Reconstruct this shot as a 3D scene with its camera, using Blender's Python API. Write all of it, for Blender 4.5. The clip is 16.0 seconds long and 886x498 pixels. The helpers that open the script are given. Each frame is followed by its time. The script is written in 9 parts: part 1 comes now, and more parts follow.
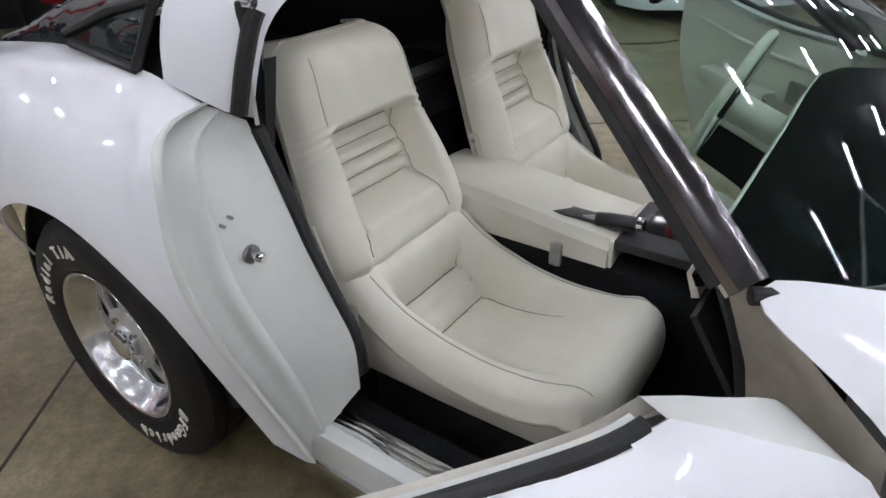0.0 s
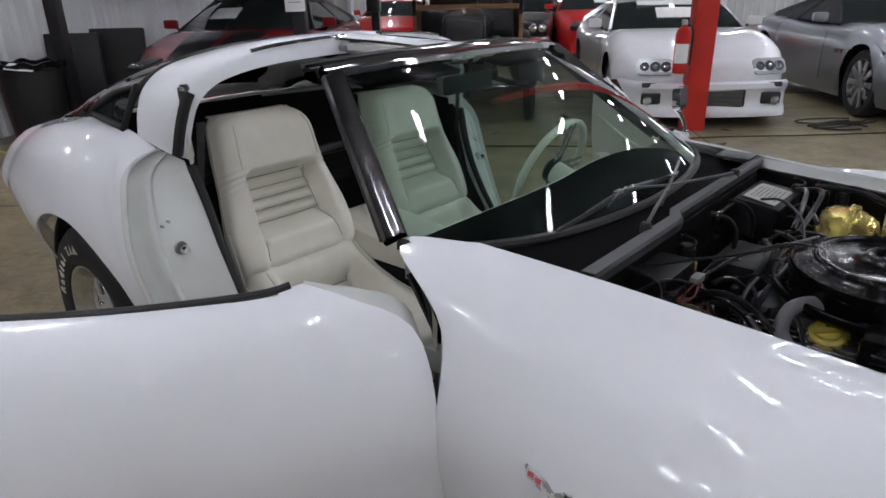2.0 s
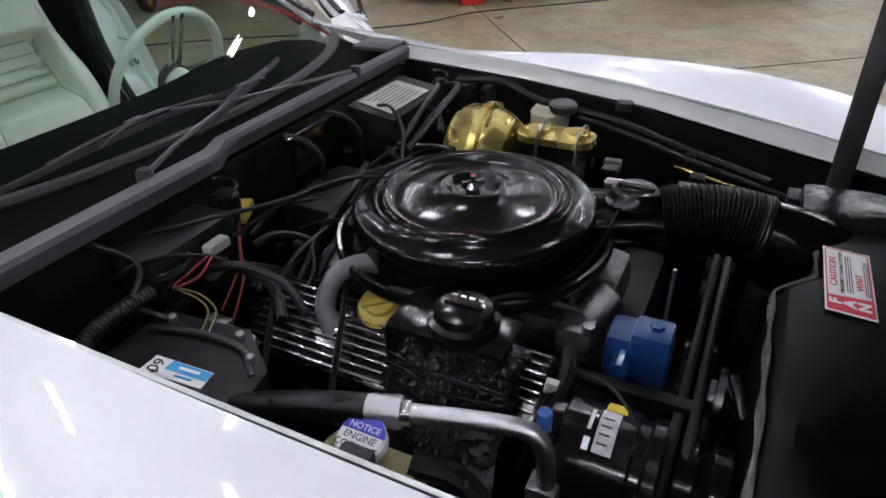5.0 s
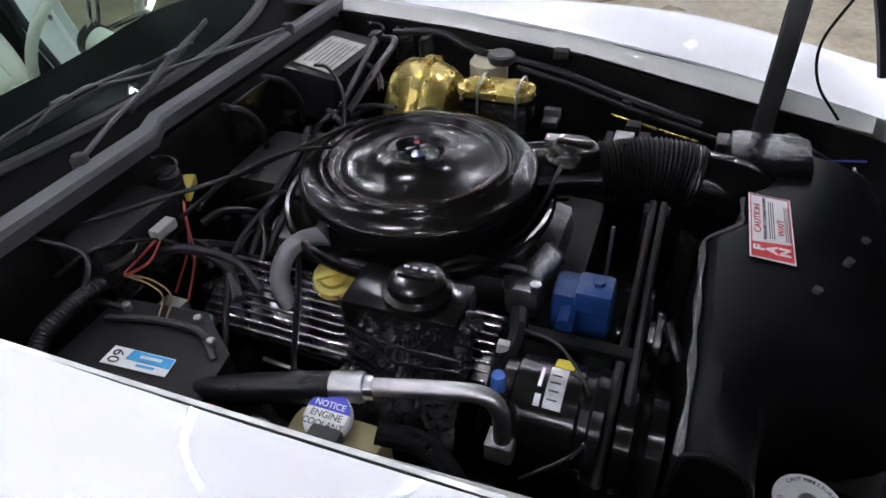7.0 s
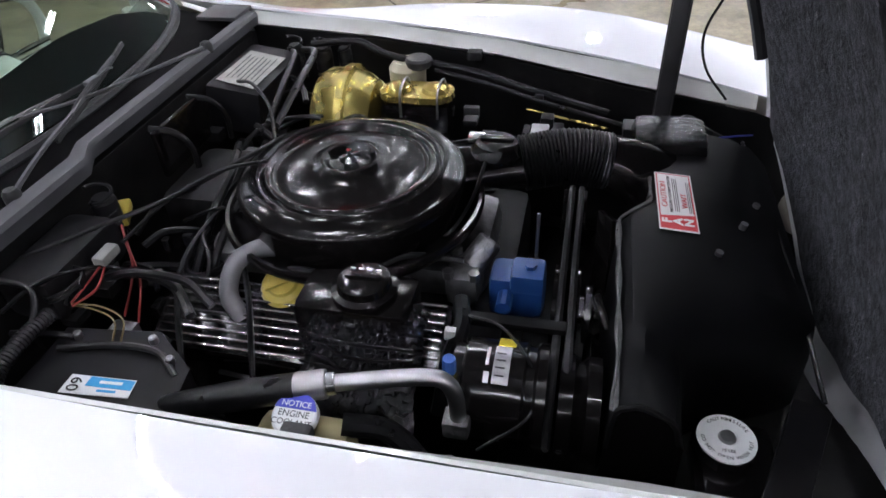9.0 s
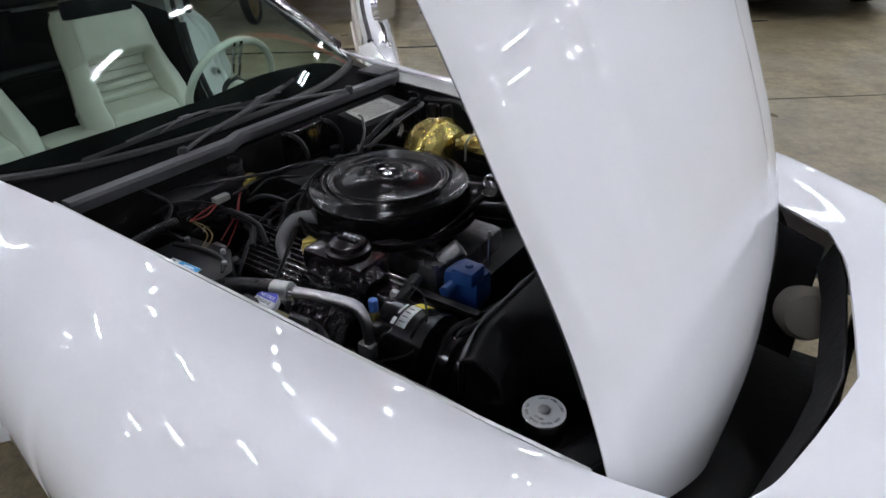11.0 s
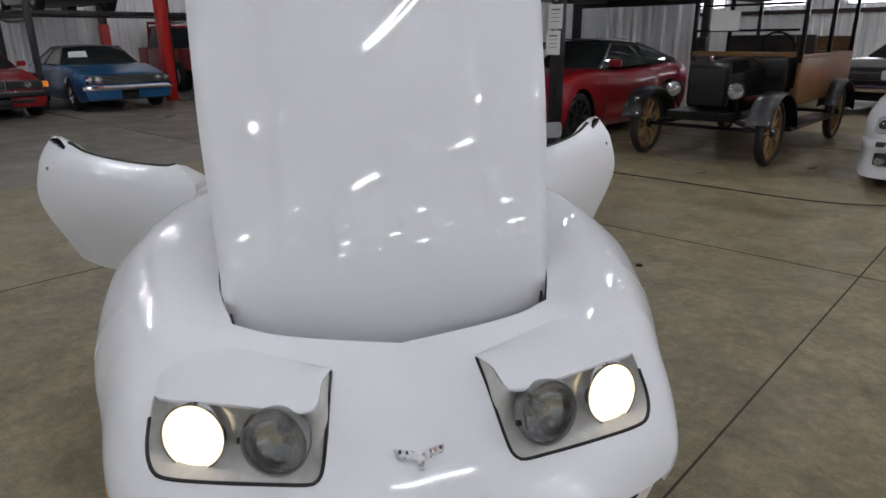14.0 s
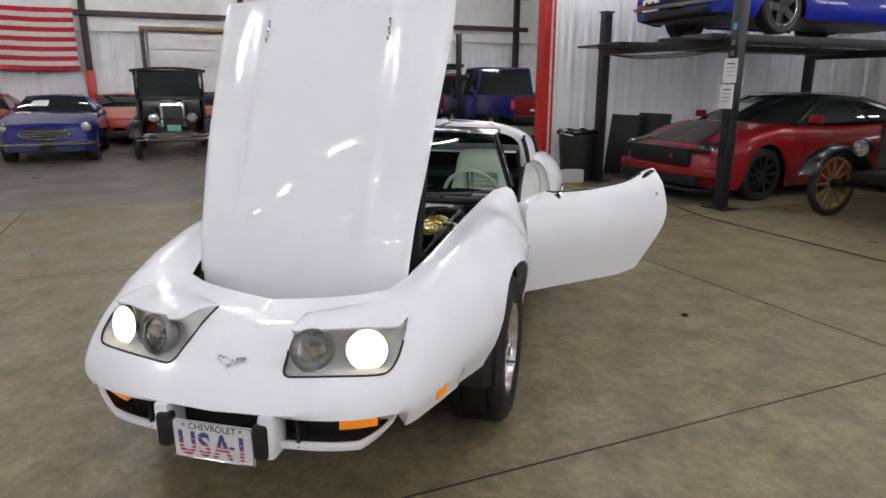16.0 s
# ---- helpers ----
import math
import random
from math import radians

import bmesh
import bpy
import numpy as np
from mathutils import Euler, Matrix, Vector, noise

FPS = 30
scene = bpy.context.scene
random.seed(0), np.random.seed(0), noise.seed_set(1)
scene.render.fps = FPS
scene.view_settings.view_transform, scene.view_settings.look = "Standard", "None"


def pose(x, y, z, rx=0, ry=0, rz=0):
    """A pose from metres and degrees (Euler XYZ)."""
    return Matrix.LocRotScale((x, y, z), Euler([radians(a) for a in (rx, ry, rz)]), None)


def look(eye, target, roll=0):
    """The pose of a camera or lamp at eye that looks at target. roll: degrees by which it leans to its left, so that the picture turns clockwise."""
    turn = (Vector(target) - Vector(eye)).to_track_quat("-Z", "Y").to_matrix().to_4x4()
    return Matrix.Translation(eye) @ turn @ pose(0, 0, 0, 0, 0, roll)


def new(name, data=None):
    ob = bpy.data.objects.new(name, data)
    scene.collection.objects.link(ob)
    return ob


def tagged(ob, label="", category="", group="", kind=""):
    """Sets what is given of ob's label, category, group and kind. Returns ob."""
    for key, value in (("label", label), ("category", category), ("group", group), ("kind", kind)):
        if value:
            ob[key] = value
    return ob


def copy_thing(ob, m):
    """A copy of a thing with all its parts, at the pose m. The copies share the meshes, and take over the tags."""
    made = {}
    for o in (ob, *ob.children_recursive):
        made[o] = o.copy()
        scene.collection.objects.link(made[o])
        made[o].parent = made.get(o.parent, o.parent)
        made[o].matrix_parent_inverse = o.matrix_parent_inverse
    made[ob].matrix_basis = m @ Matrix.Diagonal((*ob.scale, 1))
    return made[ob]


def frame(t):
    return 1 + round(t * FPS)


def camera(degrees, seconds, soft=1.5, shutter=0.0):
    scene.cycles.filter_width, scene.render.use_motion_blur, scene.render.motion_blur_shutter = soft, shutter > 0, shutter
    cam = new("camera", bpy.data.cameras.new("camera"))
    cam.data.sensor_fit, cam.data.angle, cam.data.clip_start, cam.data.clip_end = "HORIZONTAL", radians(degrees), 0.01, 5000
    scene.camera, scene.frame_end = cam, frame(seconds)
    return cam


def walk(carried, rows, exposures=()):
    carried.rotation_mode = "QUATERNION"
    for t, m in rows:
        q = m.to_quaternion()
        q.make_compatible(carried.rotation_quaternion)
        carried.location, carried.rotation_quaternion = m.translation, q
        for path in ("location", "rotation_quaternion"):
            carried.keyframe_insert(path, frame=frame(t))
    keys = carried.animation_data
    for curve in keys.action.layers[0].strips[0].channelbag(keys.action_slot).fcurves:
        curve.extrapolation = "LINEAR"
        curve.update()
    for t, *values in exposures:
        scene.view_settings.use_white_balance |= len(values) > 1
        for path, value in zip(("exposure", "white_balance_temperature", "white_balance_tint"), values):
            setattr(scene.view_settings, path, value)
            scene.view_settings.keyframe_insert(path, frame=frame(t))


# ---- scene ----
EXPOSURES = [(0.0, 0.42, 6500, 14), (1.0, 0.04, 6500, 15), (3.0, -0.08, 6500, 15), (5.0, 0.5, 6500, 16), (9.2, 0.8, 6450, 16), (11.3, -0.1, 6500, 14), (12.0, -0.5, 6550, 13),
             (13.5, -0.45, 6650, 13), (14.5, -0.22, 6720, 13), (16.0, 0.10, 6880, 14)]
cam = camera(69.3, 16.0, soft=1.6)
PATH = [
    (0, (-1.092, -1.371, 1.316), (-2.092, 0.021, 0.284), -1.6),
    (0.5, (-0.909, -1.524, 1.362), (-1.973, -0.064, 0.504), -1.5),
    (1, (-0.694, -1.633, 1.37), (-1.83, -0.172, 0.612), -1.3),
    (1.5, (-0.473, -1.637, 1.37), (-1.676, -0.218, 0.635), -1.2),
    (2, (-0.261, -1.536, 1.355), (-1.49, -0.142, 0.615), -1.2),
    (2.5, (-0.111, -1.428, 1.33), (-1.346, -0.042, 0.586), -1.3),
    (3, (-0.051, -1.268, 1.297), (-1.255, 0.142, 0.547), -1.4),
    (3.5, (-0.037, -1.121, 1.268), (-1.12, 0.381, 0.512), -1.6),
    (4, (-0.024, -0.987, 1.25), (-0.969, 0.585, 0.451), -1.4),
    (4.5, (-0.015, -0.89, 1.252), (-0.879, 0.661, 0.33), -1.6),
    (5, (-0.003, -0.828, 1.272), (-0.784, 0.679, 0.214), -2.0),
    (7.5, (-0.005, -0.819, 1.335), (-0.554, 0.65, 0.094), -3.0),
    (8, (0.005, -0.828, 1.34), (-0.486, 0.659, 0.096), -3.3),
    (8.5, (0.008, -0.834, 1.342), (-0.422, 0.669, 0.094), -3.3),
    (9, (-0.004, -0.87, 1.366), (-0.386, 0.643, 0.115), -3.2),
    (9.2, (-0.003, -0.899, 1.379), (-0.383, 0.616, 0.129), -3.2),
    (11.5, (0.823, -1.042, 1.43), (-0.454, 0.198, 0.518), -1.7),
    (12, (1.115, -0.953, 1.414), (-0.361, 0.128, 0.606), -1.6),
    (12.5, (1.37, -0.824, 1.433), (-0.243, 0.093, 0.689), -1.3),
    (13, (1.62, -0.625, 1.424), (-0.118, 0.09, 0.739), -0.8),
    (13.5, (1.873, -0.41, 1.427), (0.056, 0.117, 0.779), -0.4),
    (14, (2.108, -0.141, 1.436), (0.236, 0.178, 0.809), -0.6),
    (14.5, (2.305, 0.167, 1.447), (0.4, 0.26, 0.845), -0.4),
    (15, (2.491, 0.481, 1.458), (0.572, 0.385, 0.9), -0.3),
    (15.5, (2.628, 0.837, 1.469), (0.717, 0.555, 0.95), -0.3),
    (16, (2.727, 1.195, 1.486), (0.846, 0.73, 0.991), 0.1),
]
walk(cam, [(t, look(eye, target, roll)) for t, eye, target, roll in PATH], EXPOSURES)

# ---- helpers of this scene ----
TAU = 2 * math.pi


def sharpen(bm, angle=34):
    lim = radians(angle)
    for f in bm.faces:
        f.smooth = True
    for e in bm.edges:
        if len(e.link_faces) == 2 and e.calc_face_angle(0) > lim:
            e.smooth = False


def mesh_of(bm, name, material, fix=True, angle=34):
    if fix:
        bmesh.ops.recalc_face_normals(bm, faces=bm.faces[:])
    sharpen(bm, angle)
    me = bpy.data.meshes.new(name)
    bm.to_mesh(me)
    bm.free()
    if material:
        for m in (material if isinstance(material, (list, tuple)) else [material]):
            me.materials.append(m)
    return me


def part(name, bm, material, parent, label="", fix=True, angle=34):
    ob = new(name, mesh_of(bm, name, material, fix, angle))
    if parent:
        ob.parent = parent
    if label:
        ob["label"] = label
    return ob


def thing(name, label, category, group="", m=None):
    ob = new(name)
    ob.empty_display_size = 0.1
    if m:
        ob.matrix_basis = m
    return tagged(ob, label, category, group)


def single(name, bm, material, label, category, group="", kind="", m=None, fix=True, angle=34):
    ob = new(name, mesh_of(bm, name, material, fix, angle))
    if m:
        ob.matrix_basis = m
    return tagged(ob, label, category, group, kind)


def BM():
    return bmesh.new()


def bevel_all(bm, w, seg=2, angle=30):
    if w > 0:
        es = [e for e in bm.edges if len(e.link_faces) == 2 and e.calc_face_angle(0) > radians(angle)]
        bmesh.ops.bevel(bm, geom=es, offset=w, segments=seg, profile=0.6, affect="EDGES", clamp_overlap=True)


def add(bm, other, m=None):
    """Joins a finished bmesh into bm."""
    if m:
        bmesh.ops.transform(other, matrix=m, verts=other.verts[:])
    vs = {v: bm.verts.new(v.co) for v in other.verts}
    for f in other.faces:
        try:
            g = bm.faces.new([vs[v] for v in f.verts])
            g.material_index = f.material_index
        except ValueError:
            pass
    other.free()
    return bm


def box(c, s, bevel=0.0, m=None, seg=2, bm=None):
    b = BM()
    bmesh.ops.create_cube(b, size=1, matrix=Matrix.Translation(c) @ Matrix.Diagonal((*s, 1)))
    bevel_all(b, bevel, seg)
    if m:
        bmesh.ops.transform(b, matrix=m, verts=b.verts[:])
    return add(bm, b) if bm else b


def between(p, q):
    p, q = Vector(p), Vector(q)
    return Matrix.Translation(p) @ (q - p).to_track_quat("Z", "Y").to_matrix().to_4x4(), (q - p).length


def lathe(profile, m=None, seg=32, closed=False, bm=None, sweep=TAU, start=0.0):
    """Turns (radius, height) pairs about z."""
    b = BM()
    full = sweep > TAU - 1e-4
    n = seg if full else seg + 1
    rings = []
    for r, z in profile:
        if r < 1e-6:
            rings.append([b.verts.new((0, 0, z))] * n)
        else:
            rings.append([b.verts.new((r * math.cos(start + sweep * i / seg), r * math.sin(start + sweep * i / seg), z)) for i in range(n)])
    pairs = list(zip(rings, rings[1:])) + ([(rings[-1], rings[0])] if closed else [])
    for a, c in pairs:
        for i in range(seg):
            j = (i + 1) % n
            vs = []
            for v in (a[i], a[j], c[j], c[i]):
                if v not in vs:
                    vs.append(v)
            if len(vs) > 2:
                b.faces.new(vs)
    if m:
        bmesh.ops.transform(b, matrix=m, verts=b.verts[:])
    return add(bm, b) if bm else b


def cyl(p, q, r, r2=None, seg=20, bevel=0.0, bm=None):
    m, h = between(p, q)
    r2 = r if r2 is None else r2
    k = min(bevel, r * 0.4, h * 0.4)
    prof = [(0, 0), (r - k, 0), (r, k), (r2, h - k), (r2 - k, h), (0, h)] if k else [(0, 0), (r, 0), (r2, h), (0, h)]
    return lathe(prof, m, seg, bm=bm)


def spline(pts, n):
    """n+1 points on a smooth curve through pts, evenly along its length."""
    ps = [Vector(p) for p in pts]
    if len(ps) == 2:
        return [ps[0].lerp(ps[1], i / n) for i in range(n + 1)]
    ext = [2 * ps[0] - ps[1]] + ps + [2 * ps[-1] - ps[-2]]
    fine = []
    for k in range(len(ps) - 1):
        a, b, c, d = ext[k:k + 4]
        for i in range(12):
            t = i / 12
            fine.append(0.5 * (2 * b + (c - a) * t + (2 * a - 5 * b + 4 * c - d) * t * t + (3 * b - a - 3 * c + d) * t ** 3))
    fine.append(ps[-1])
    run = [0.0]
    for a, b in zip(fine, fine[1:]):
        run.append(run[-1] + (b - a).length)
    out, k = [], 0
    for i in range(n + 1):
        s = run[-1] * i / n
        while k < len(run) - 2 and run[k + 1] < s:
            k += 1
        w = (s - run[k]) / max(run[k + 1] - run[k], 1e-9)
        out.append(fine[k].lerp(fine[k + 1], min(max(w, 0), 1)))
    return out


def tube(pts, r, n=24, seg=10, smooth=True, ribs=0.0, cap=True, bm=None):
    """A round hose, rod or cable along pts; r a number or a function of 0..1."""
    path = spline(pts, n) if smooth else [Vector(p) for p in pts]
    n = len(path) - 1
    b = BM()
    rings, ref = [], None
    for i, p in enumerate(path):
        d = (path[min(i + 1, n)] - path[max(i - 1, 0)]).normalized()
        if ref is None:
            ref = d.orthogonal().normalized()
        ref = (ref - d * ref.dot(d)).normalized()
        side = d.cross(ref)
        rad = r(i / n) if callable(r) else r
        if ribs and i % 2:
            rad *= 1 + ribs
        rings.append([b.verts.new(p + rad * (math.cos(TAU * k / seg) * ref + math.sin(TAU * k / seg) * side)) for k in range(seg)])
    for a, c in zip(rings, rings[1:]):
        for k in range(seg):
            b.faces.new((a[k], a[(k + 1) % seg], c[(k + 1) % seg], c[k]))
    if cap:
        b.faces.new(rings[0][::-1]), b.faces.new(rings[-1])
    return add(bm, b) if bm else b


def grid(rows, close=False, bm=None, skip=None):
    """A skin over rows of points."""
    b = bm or BM()
    vs = [[b.verts.new(p) for p in row] for row in rows]
    for i in range(len(vs) - 1):
        m = len(vs[i])
        for j in range(m if close else m - 1):
            if skip and skip(i, j):
                continue
            q = []
            for v in (vs[i][j], vs[i][(j + 1) % m], vs[i + 1][(j + 1) % m], vs[i + 1][j]):
                if all((v.co - w.co).length > 1e-6 for w in q):
                    q.append(v)
            if len(q) > 2:
                b.faces.new(q)
    return b


def prism(outline, depth, m=None, bevel=0.0, bm=None, seg=2):
    """A flat plate with the outline (x, y) pulled up by depth along z."""
    b = BM()
    lo = [b.verts.new((x, y, 0)) for x, y in outline]
    hi = [b.verts.new((x, y, depth)) for x, y in outline]
    n = len(lo)
    b.faces.new(lo[::-1]), b.faces.new(hi)
    for i in range(n):
        b.faces.new((lo[i], lo[(i + 1) % n], hi[(i + 1) % n], hi[i]))
    bevel_all(b, bevel, seg)
    if m:
        bmesh.ops.transform(b, matrix=m, verts=b.verts[:])
    return add(bm, b) if bm else b


def thick(bm, t):
    bmesh.ops.recalc_face_normals(bm, faces=bm.faces[:])
    bmesh.ops.solidify(bm, geom=bm.faces[:], thickness=t)
    return bm


def mirrored(bm, keep=True):
    """Adds the mirror image in y, or only mirrors."""
    if keep:
        g = bmesh.ops.duplicate(bm, geom=bm.verts[:] + bm.edges[:] + bm.faces[:])["geom"]
        vs = [v for v in g if isinstance(v, bmesh.types.BMVert)]
    else:
        vs = bm.verts[:]
    for v in vs:
        v.co.y = -v.co.y
    if keep:
        bmesh.ops.remove_doubles(bm, verts=bm.verts[:], dist=1e-5)
    return bm


def rounded(w, h, r, n=5):
    """Outline of a rounded rectangle about the origin."""
    out = []
    for cx, cy, a0 in ((w / 2 - r, h / 2 - r, 0), (-w / 2 + r, h / 2 - r, 90), (-w / 2 + r, -h / 2 + r, 180), (w / 2 - r, -h / 2 + r, 270)):
        for i in range(n + 1):
            a = radians(a0 + 90 * i / n)
            out.append((cx + r * math.cos(a), cy + r * math.sin(a)))
    return out


def keyed(x, keys):
    """A smooth value at x through (x, value...) keys in rising order."""
    if x <= keys[0][0]:
        return list(keys[0][1:])
    if x >= keys[-1][0]:
        return list(keys[-1][1:])
    for k in range(len(keys) - 1):
        if keys[k][0] <= x <= keys[k + 1][0]:
            b, c = keys[k], keys[k + 1]
            a, d = keys[max(k - 1, 0)], keys[min(k + 2, len(keys) - 1)]
            h = c[0] - b[0]
            t = (x - b[0]) / h
            out = []
            for i in range(1, len(b)):
                mb = (c[i] - a[i]) / max(c[0] - a[0], 1e-6) * h
                mc = (d[i] - b[i]) / max(d[0] - b[0], 1e-6) * h
                out.append((2 * t**3 - 3 * t**2 + 1) * b[i] + (t**3 - 2 * t**2 + t) * mb + (-2 * t**3 + 3 * t**2) * c[i] + (t**3 - t**2) * mc)
            return out


def writing(name, text, size, m, material, parent, depth=0.001, bold=0.0):
    cu = bpy.data.curves.new(name, "FONT")
    cu.body, cu.size, cu.align_x, cu.align_y, cu.extrude, cu.offset = text, size, "CENTER", "CENTER", depth, bold
    tmp = bpy.data.objects.new(name, cu)
    me = bpy.data.meshes.new_from_object(tmp)
    bpy.data.objects.remove(tmp)
    me.transform(m)
    me.materials.append(material)
    ob = new(name, me)
    ob.parent = parent
    return ob

# ---- world and light ----
world = bpy.data.worlds.new("hall_world")
scene.world = world
world.use_nodes = True
wn = world.node_tree
sky = wn.nodes.new("ShaderNodeTexSky")
sky.sky_type, sky.sun_disc, sky.sun_elevation = "NISHITA", False, radians(30)
wn.links.new(sky.outputs[0], wn.nodes["Background"].inputs[0])
wn.nodes["Background"].inputs[1].default_value = 0.08

# the hall stands turned by 37 degrees to the white car: u along the row, v away from it
HALL = pose(0, 0, 0, 0, 0, 37)
ROOF_Z = 6.4

# ---- materials ----
def mat(name, color, rough=0.5, metal=0.0, coat=0.0, vary=0.15, scale=8.0, bump=0.0, bscale=60.0, spec=0.5, dirt=None, dirt_amount=0.0, dscale=3.0,
        transmission=0.0, emit=None, power=0.0, rvary=0.1, alpha=1.0, coat_rough=0.04, ior=1.45, sheen=0.0):
    m = bpy.data.materials.new(name)
    m.use_nodes = True
    nt = m.node_tree
    N, L = nt.nodes, nt.links
    p = N["Principled BSDF"]
    p.inputs["Metallic"].default_value = metal
    p.inputs["Roughness"].default_value = rough
    p.inputs["Coat Weight"].default_value = coat
    p.inputs["Coat Roughness"].default_value = coat_rough
    p.inputs["Specular IOR Level"].default_value = spec
    p.inputs["Transmission Weight"].default_value = transmission
    p.inputs["IOR"].default_value = ior
    p.inputs["Alpha"].default_value = alpha
    p.inputs["Sheen Weight"].default_value = sheen
    col = (*color, 1)
    p.inputs["Base Color"].default_value = col
    geo = N.new("ShaderNodeTexCoord")
    if vary or dirt_amount or rvary:
        n1 = N.new("ShaderNodeTexNoise")
        n1.inputs["Scale"].default_value, n1.inputs["Detail"].default_value = scale, 6
        L.new(geo.outputs["Object"], n1.inputs["Vector"])
        ramp = N.new("ShaderNodeMapRange")
        ramp.inputs[1].default_value, ramp.inputs[2].default_value = 0.3, 0.7
        ramp.inputs[3].default_value, ramp.inputs[4].default_value = 1 - vary, 1 + vary * 0.6
        L.new(n1.outputs["Fac"], ramp.inputs[0])
        mul = N.new("ShaderNodeMix")
        mul.data_type, mul.blend_type = "RGBA", "MULTIPLY"
        mul.inputs[0].default_value = 1
        mul.inputs[6].default_value = col
        L.new(ramp.outputs[0], mul.inputs[7])
        last = mul.outputs[2]
        if dirt_amount:
            n2 = N.new("ShaderNodeTexNoise")
            n2.inputs["Scale"].default_value, n2.inputs["Detail"].default_value, n2.inputs["Roughness"].default_value = dscale, 8, 0.65
            L.new(geo.outputs["Object"], n2.inputs["Vector"])
            r2 = N.new("ShaderNodeMapRange")
            r2.inputs[1].default_value, r2.inputs[2].default_value = 0.36, 0.78
            r2.inputs[3].default_value, r2.inputs[4].default_value = 0, dirt_amount
            L.new(n2.outputs["Fac"], r2.inputs[0])
            mx = N.new("ShaderNodeMix")
            mx.data_type = "RGBA"
            L.new(r2.outputs[0], mx.inputs[0])
            L.new(last, mx.inputs[6])
            mx.inputs[7].default_value = (*(dirt or (0.1, 0.08, 0.06)), 1)
            last = mx.outputs[2]
        L.new(last, p.inputs["Base Color"])
        if rvary:
            rr = N.new("ShaderNodeMapRange")
            rr.inputs[1].default_value, rr.inputs[2].default_value = 0.3, 0.7
            rr.inputs[3].default_value, rr.inputs[4].default_value = max(rough * (1 - rvary), 0.01), min(rough * (1 + rvary), 1)
            L.new(n1.outputs["Fac"], rr.inputs[0])
            L.new(rr.outputs[0], p.inputs["Roughness"])
    if bump:
        n3 = N.new("ShaderNodeTexNoise")
        n3.inputs["Scale"].default_value, n3.inputs["Detail"].default_value = bscale, 5
        L.new(geo.outputs["Object"], n3.inputs["Vector"])
        b = N.new("ShaderNodeBump")
        b.inputs["Strength"].default_value, b.inputs["Distance"].default_value = bump, 0.01
        L.new(n3.outputs["Fac"], b.inputs["Height"])
        L.new(b.outputs["Normal"], p.inputs["Normal"])
    if emit:
        p.inputs["Emission Color"].default_value = (*emit, 1)
        p.inputs["Emission Strength"].default_value = power
    return m


WHITE = mat("white_paint", (0.82, 0.83, 0.86), 0.5, coat=1.0, vary=0.012, scale=3.0, rvary=0.0, coat_rough=0.008, spec=0.0)
# white jamb paint with light dirt; soft grey-green shade is mixed into the base
JAMB = mat("shaded_jamb_paint", (0.66, 0.675, 0.655), 0.35, coat=0.5, vary=0.05, scale=7, dirt=(0.36, 0.32, 0.25), dirt_amount=0.14, dscale=9)
BLACK = mat("black_plastic", (0.012, 0.012, 0.013), 0.42, vary=0.3, scale=20, bump=0.15, bscale=220)
GLOSS = mat("gloss_black", (0.008, 0.008, 0.009), 0.16, coat=0.6, vary=0.1)
RUBBER = mat("rubber", (0.013, 0.013, 0.014), 0.6, vary=0.3, scale=30, bump=0.2, bscale=150)
TYRE = mat("tyre_rubber", (0.013, 0.0125, 0.0125), 0.66, vary=0.25, scale=14, bump=0.1, bscale=90, spec=0.35, dirt=(0.035, 0.03, 0.026), dirt_amount=0.3)
CHROME = mat("chrome", (0.82, 0.82, 0.84), 0.07, metal=1, vary=0.04, scale=20)
ALLOY = mat("polished_alloy", (0.72, 0.72, 0.73), 0.17, metal=1, vary=0.1, scale=40, bump=0.05, bscale=120)
STEEL = mat("dull_steel", (0.42, 0.42, 0.43), 0.38, metal=1, vary=0.25, scale=30, dirt=(0.12, 0.1, 0.08), dirt_amount=0.4, dscale=12)
BRONZED = mat("tinted_chrome", (0.30, 0.28, 0.285), 0.15, metal=1, vary=0.15, scale=30)
LEATHER = mat("cream_leather", (0.72, 0.685, 0.60), 0.42, vary=0.07, scale=5, bump=0.12, bscale=260, dirt=(0.42, 0.37, 0.29), dirt_amount=0.22, dscale=4, sheen=0.05)
CARPET = mat("black_carpet", (0.012, 0.012, 0.013), 0.95, vary=0.5, scale=120, bump=0.6, bscale=400, spec=0.1)
TRIMGREY = mat("cream_trim", (0.60, 0.57, 0.50), 0.5, vary=0.06, bump=0.08, bscale=200)
GLASS = mat("windscreen_glass", (0.50, 0.665, 0.605), 0.0, transmission=1, vary=0, rvary=0, ior=1.45)
LENS = mat("clear_lens", (0.95, 0.95, 0.95), 0.02, transmission=1, vary=0, rvary=0, ior=1.3)
AMBER = mat("amber_lens", (0.95, 0.30, 0.02), 0.15, coat=0.6, vary=0.1, scale=60, emit=(1.0, 0.28, 0.02), power=0.25)
LAMP_ON = mat("lit_lamp", (1, 0.9, 0.7), 0.2, vary=0, rvary=0, emit=(1.0, 0.87, 0.62), power=1.5)

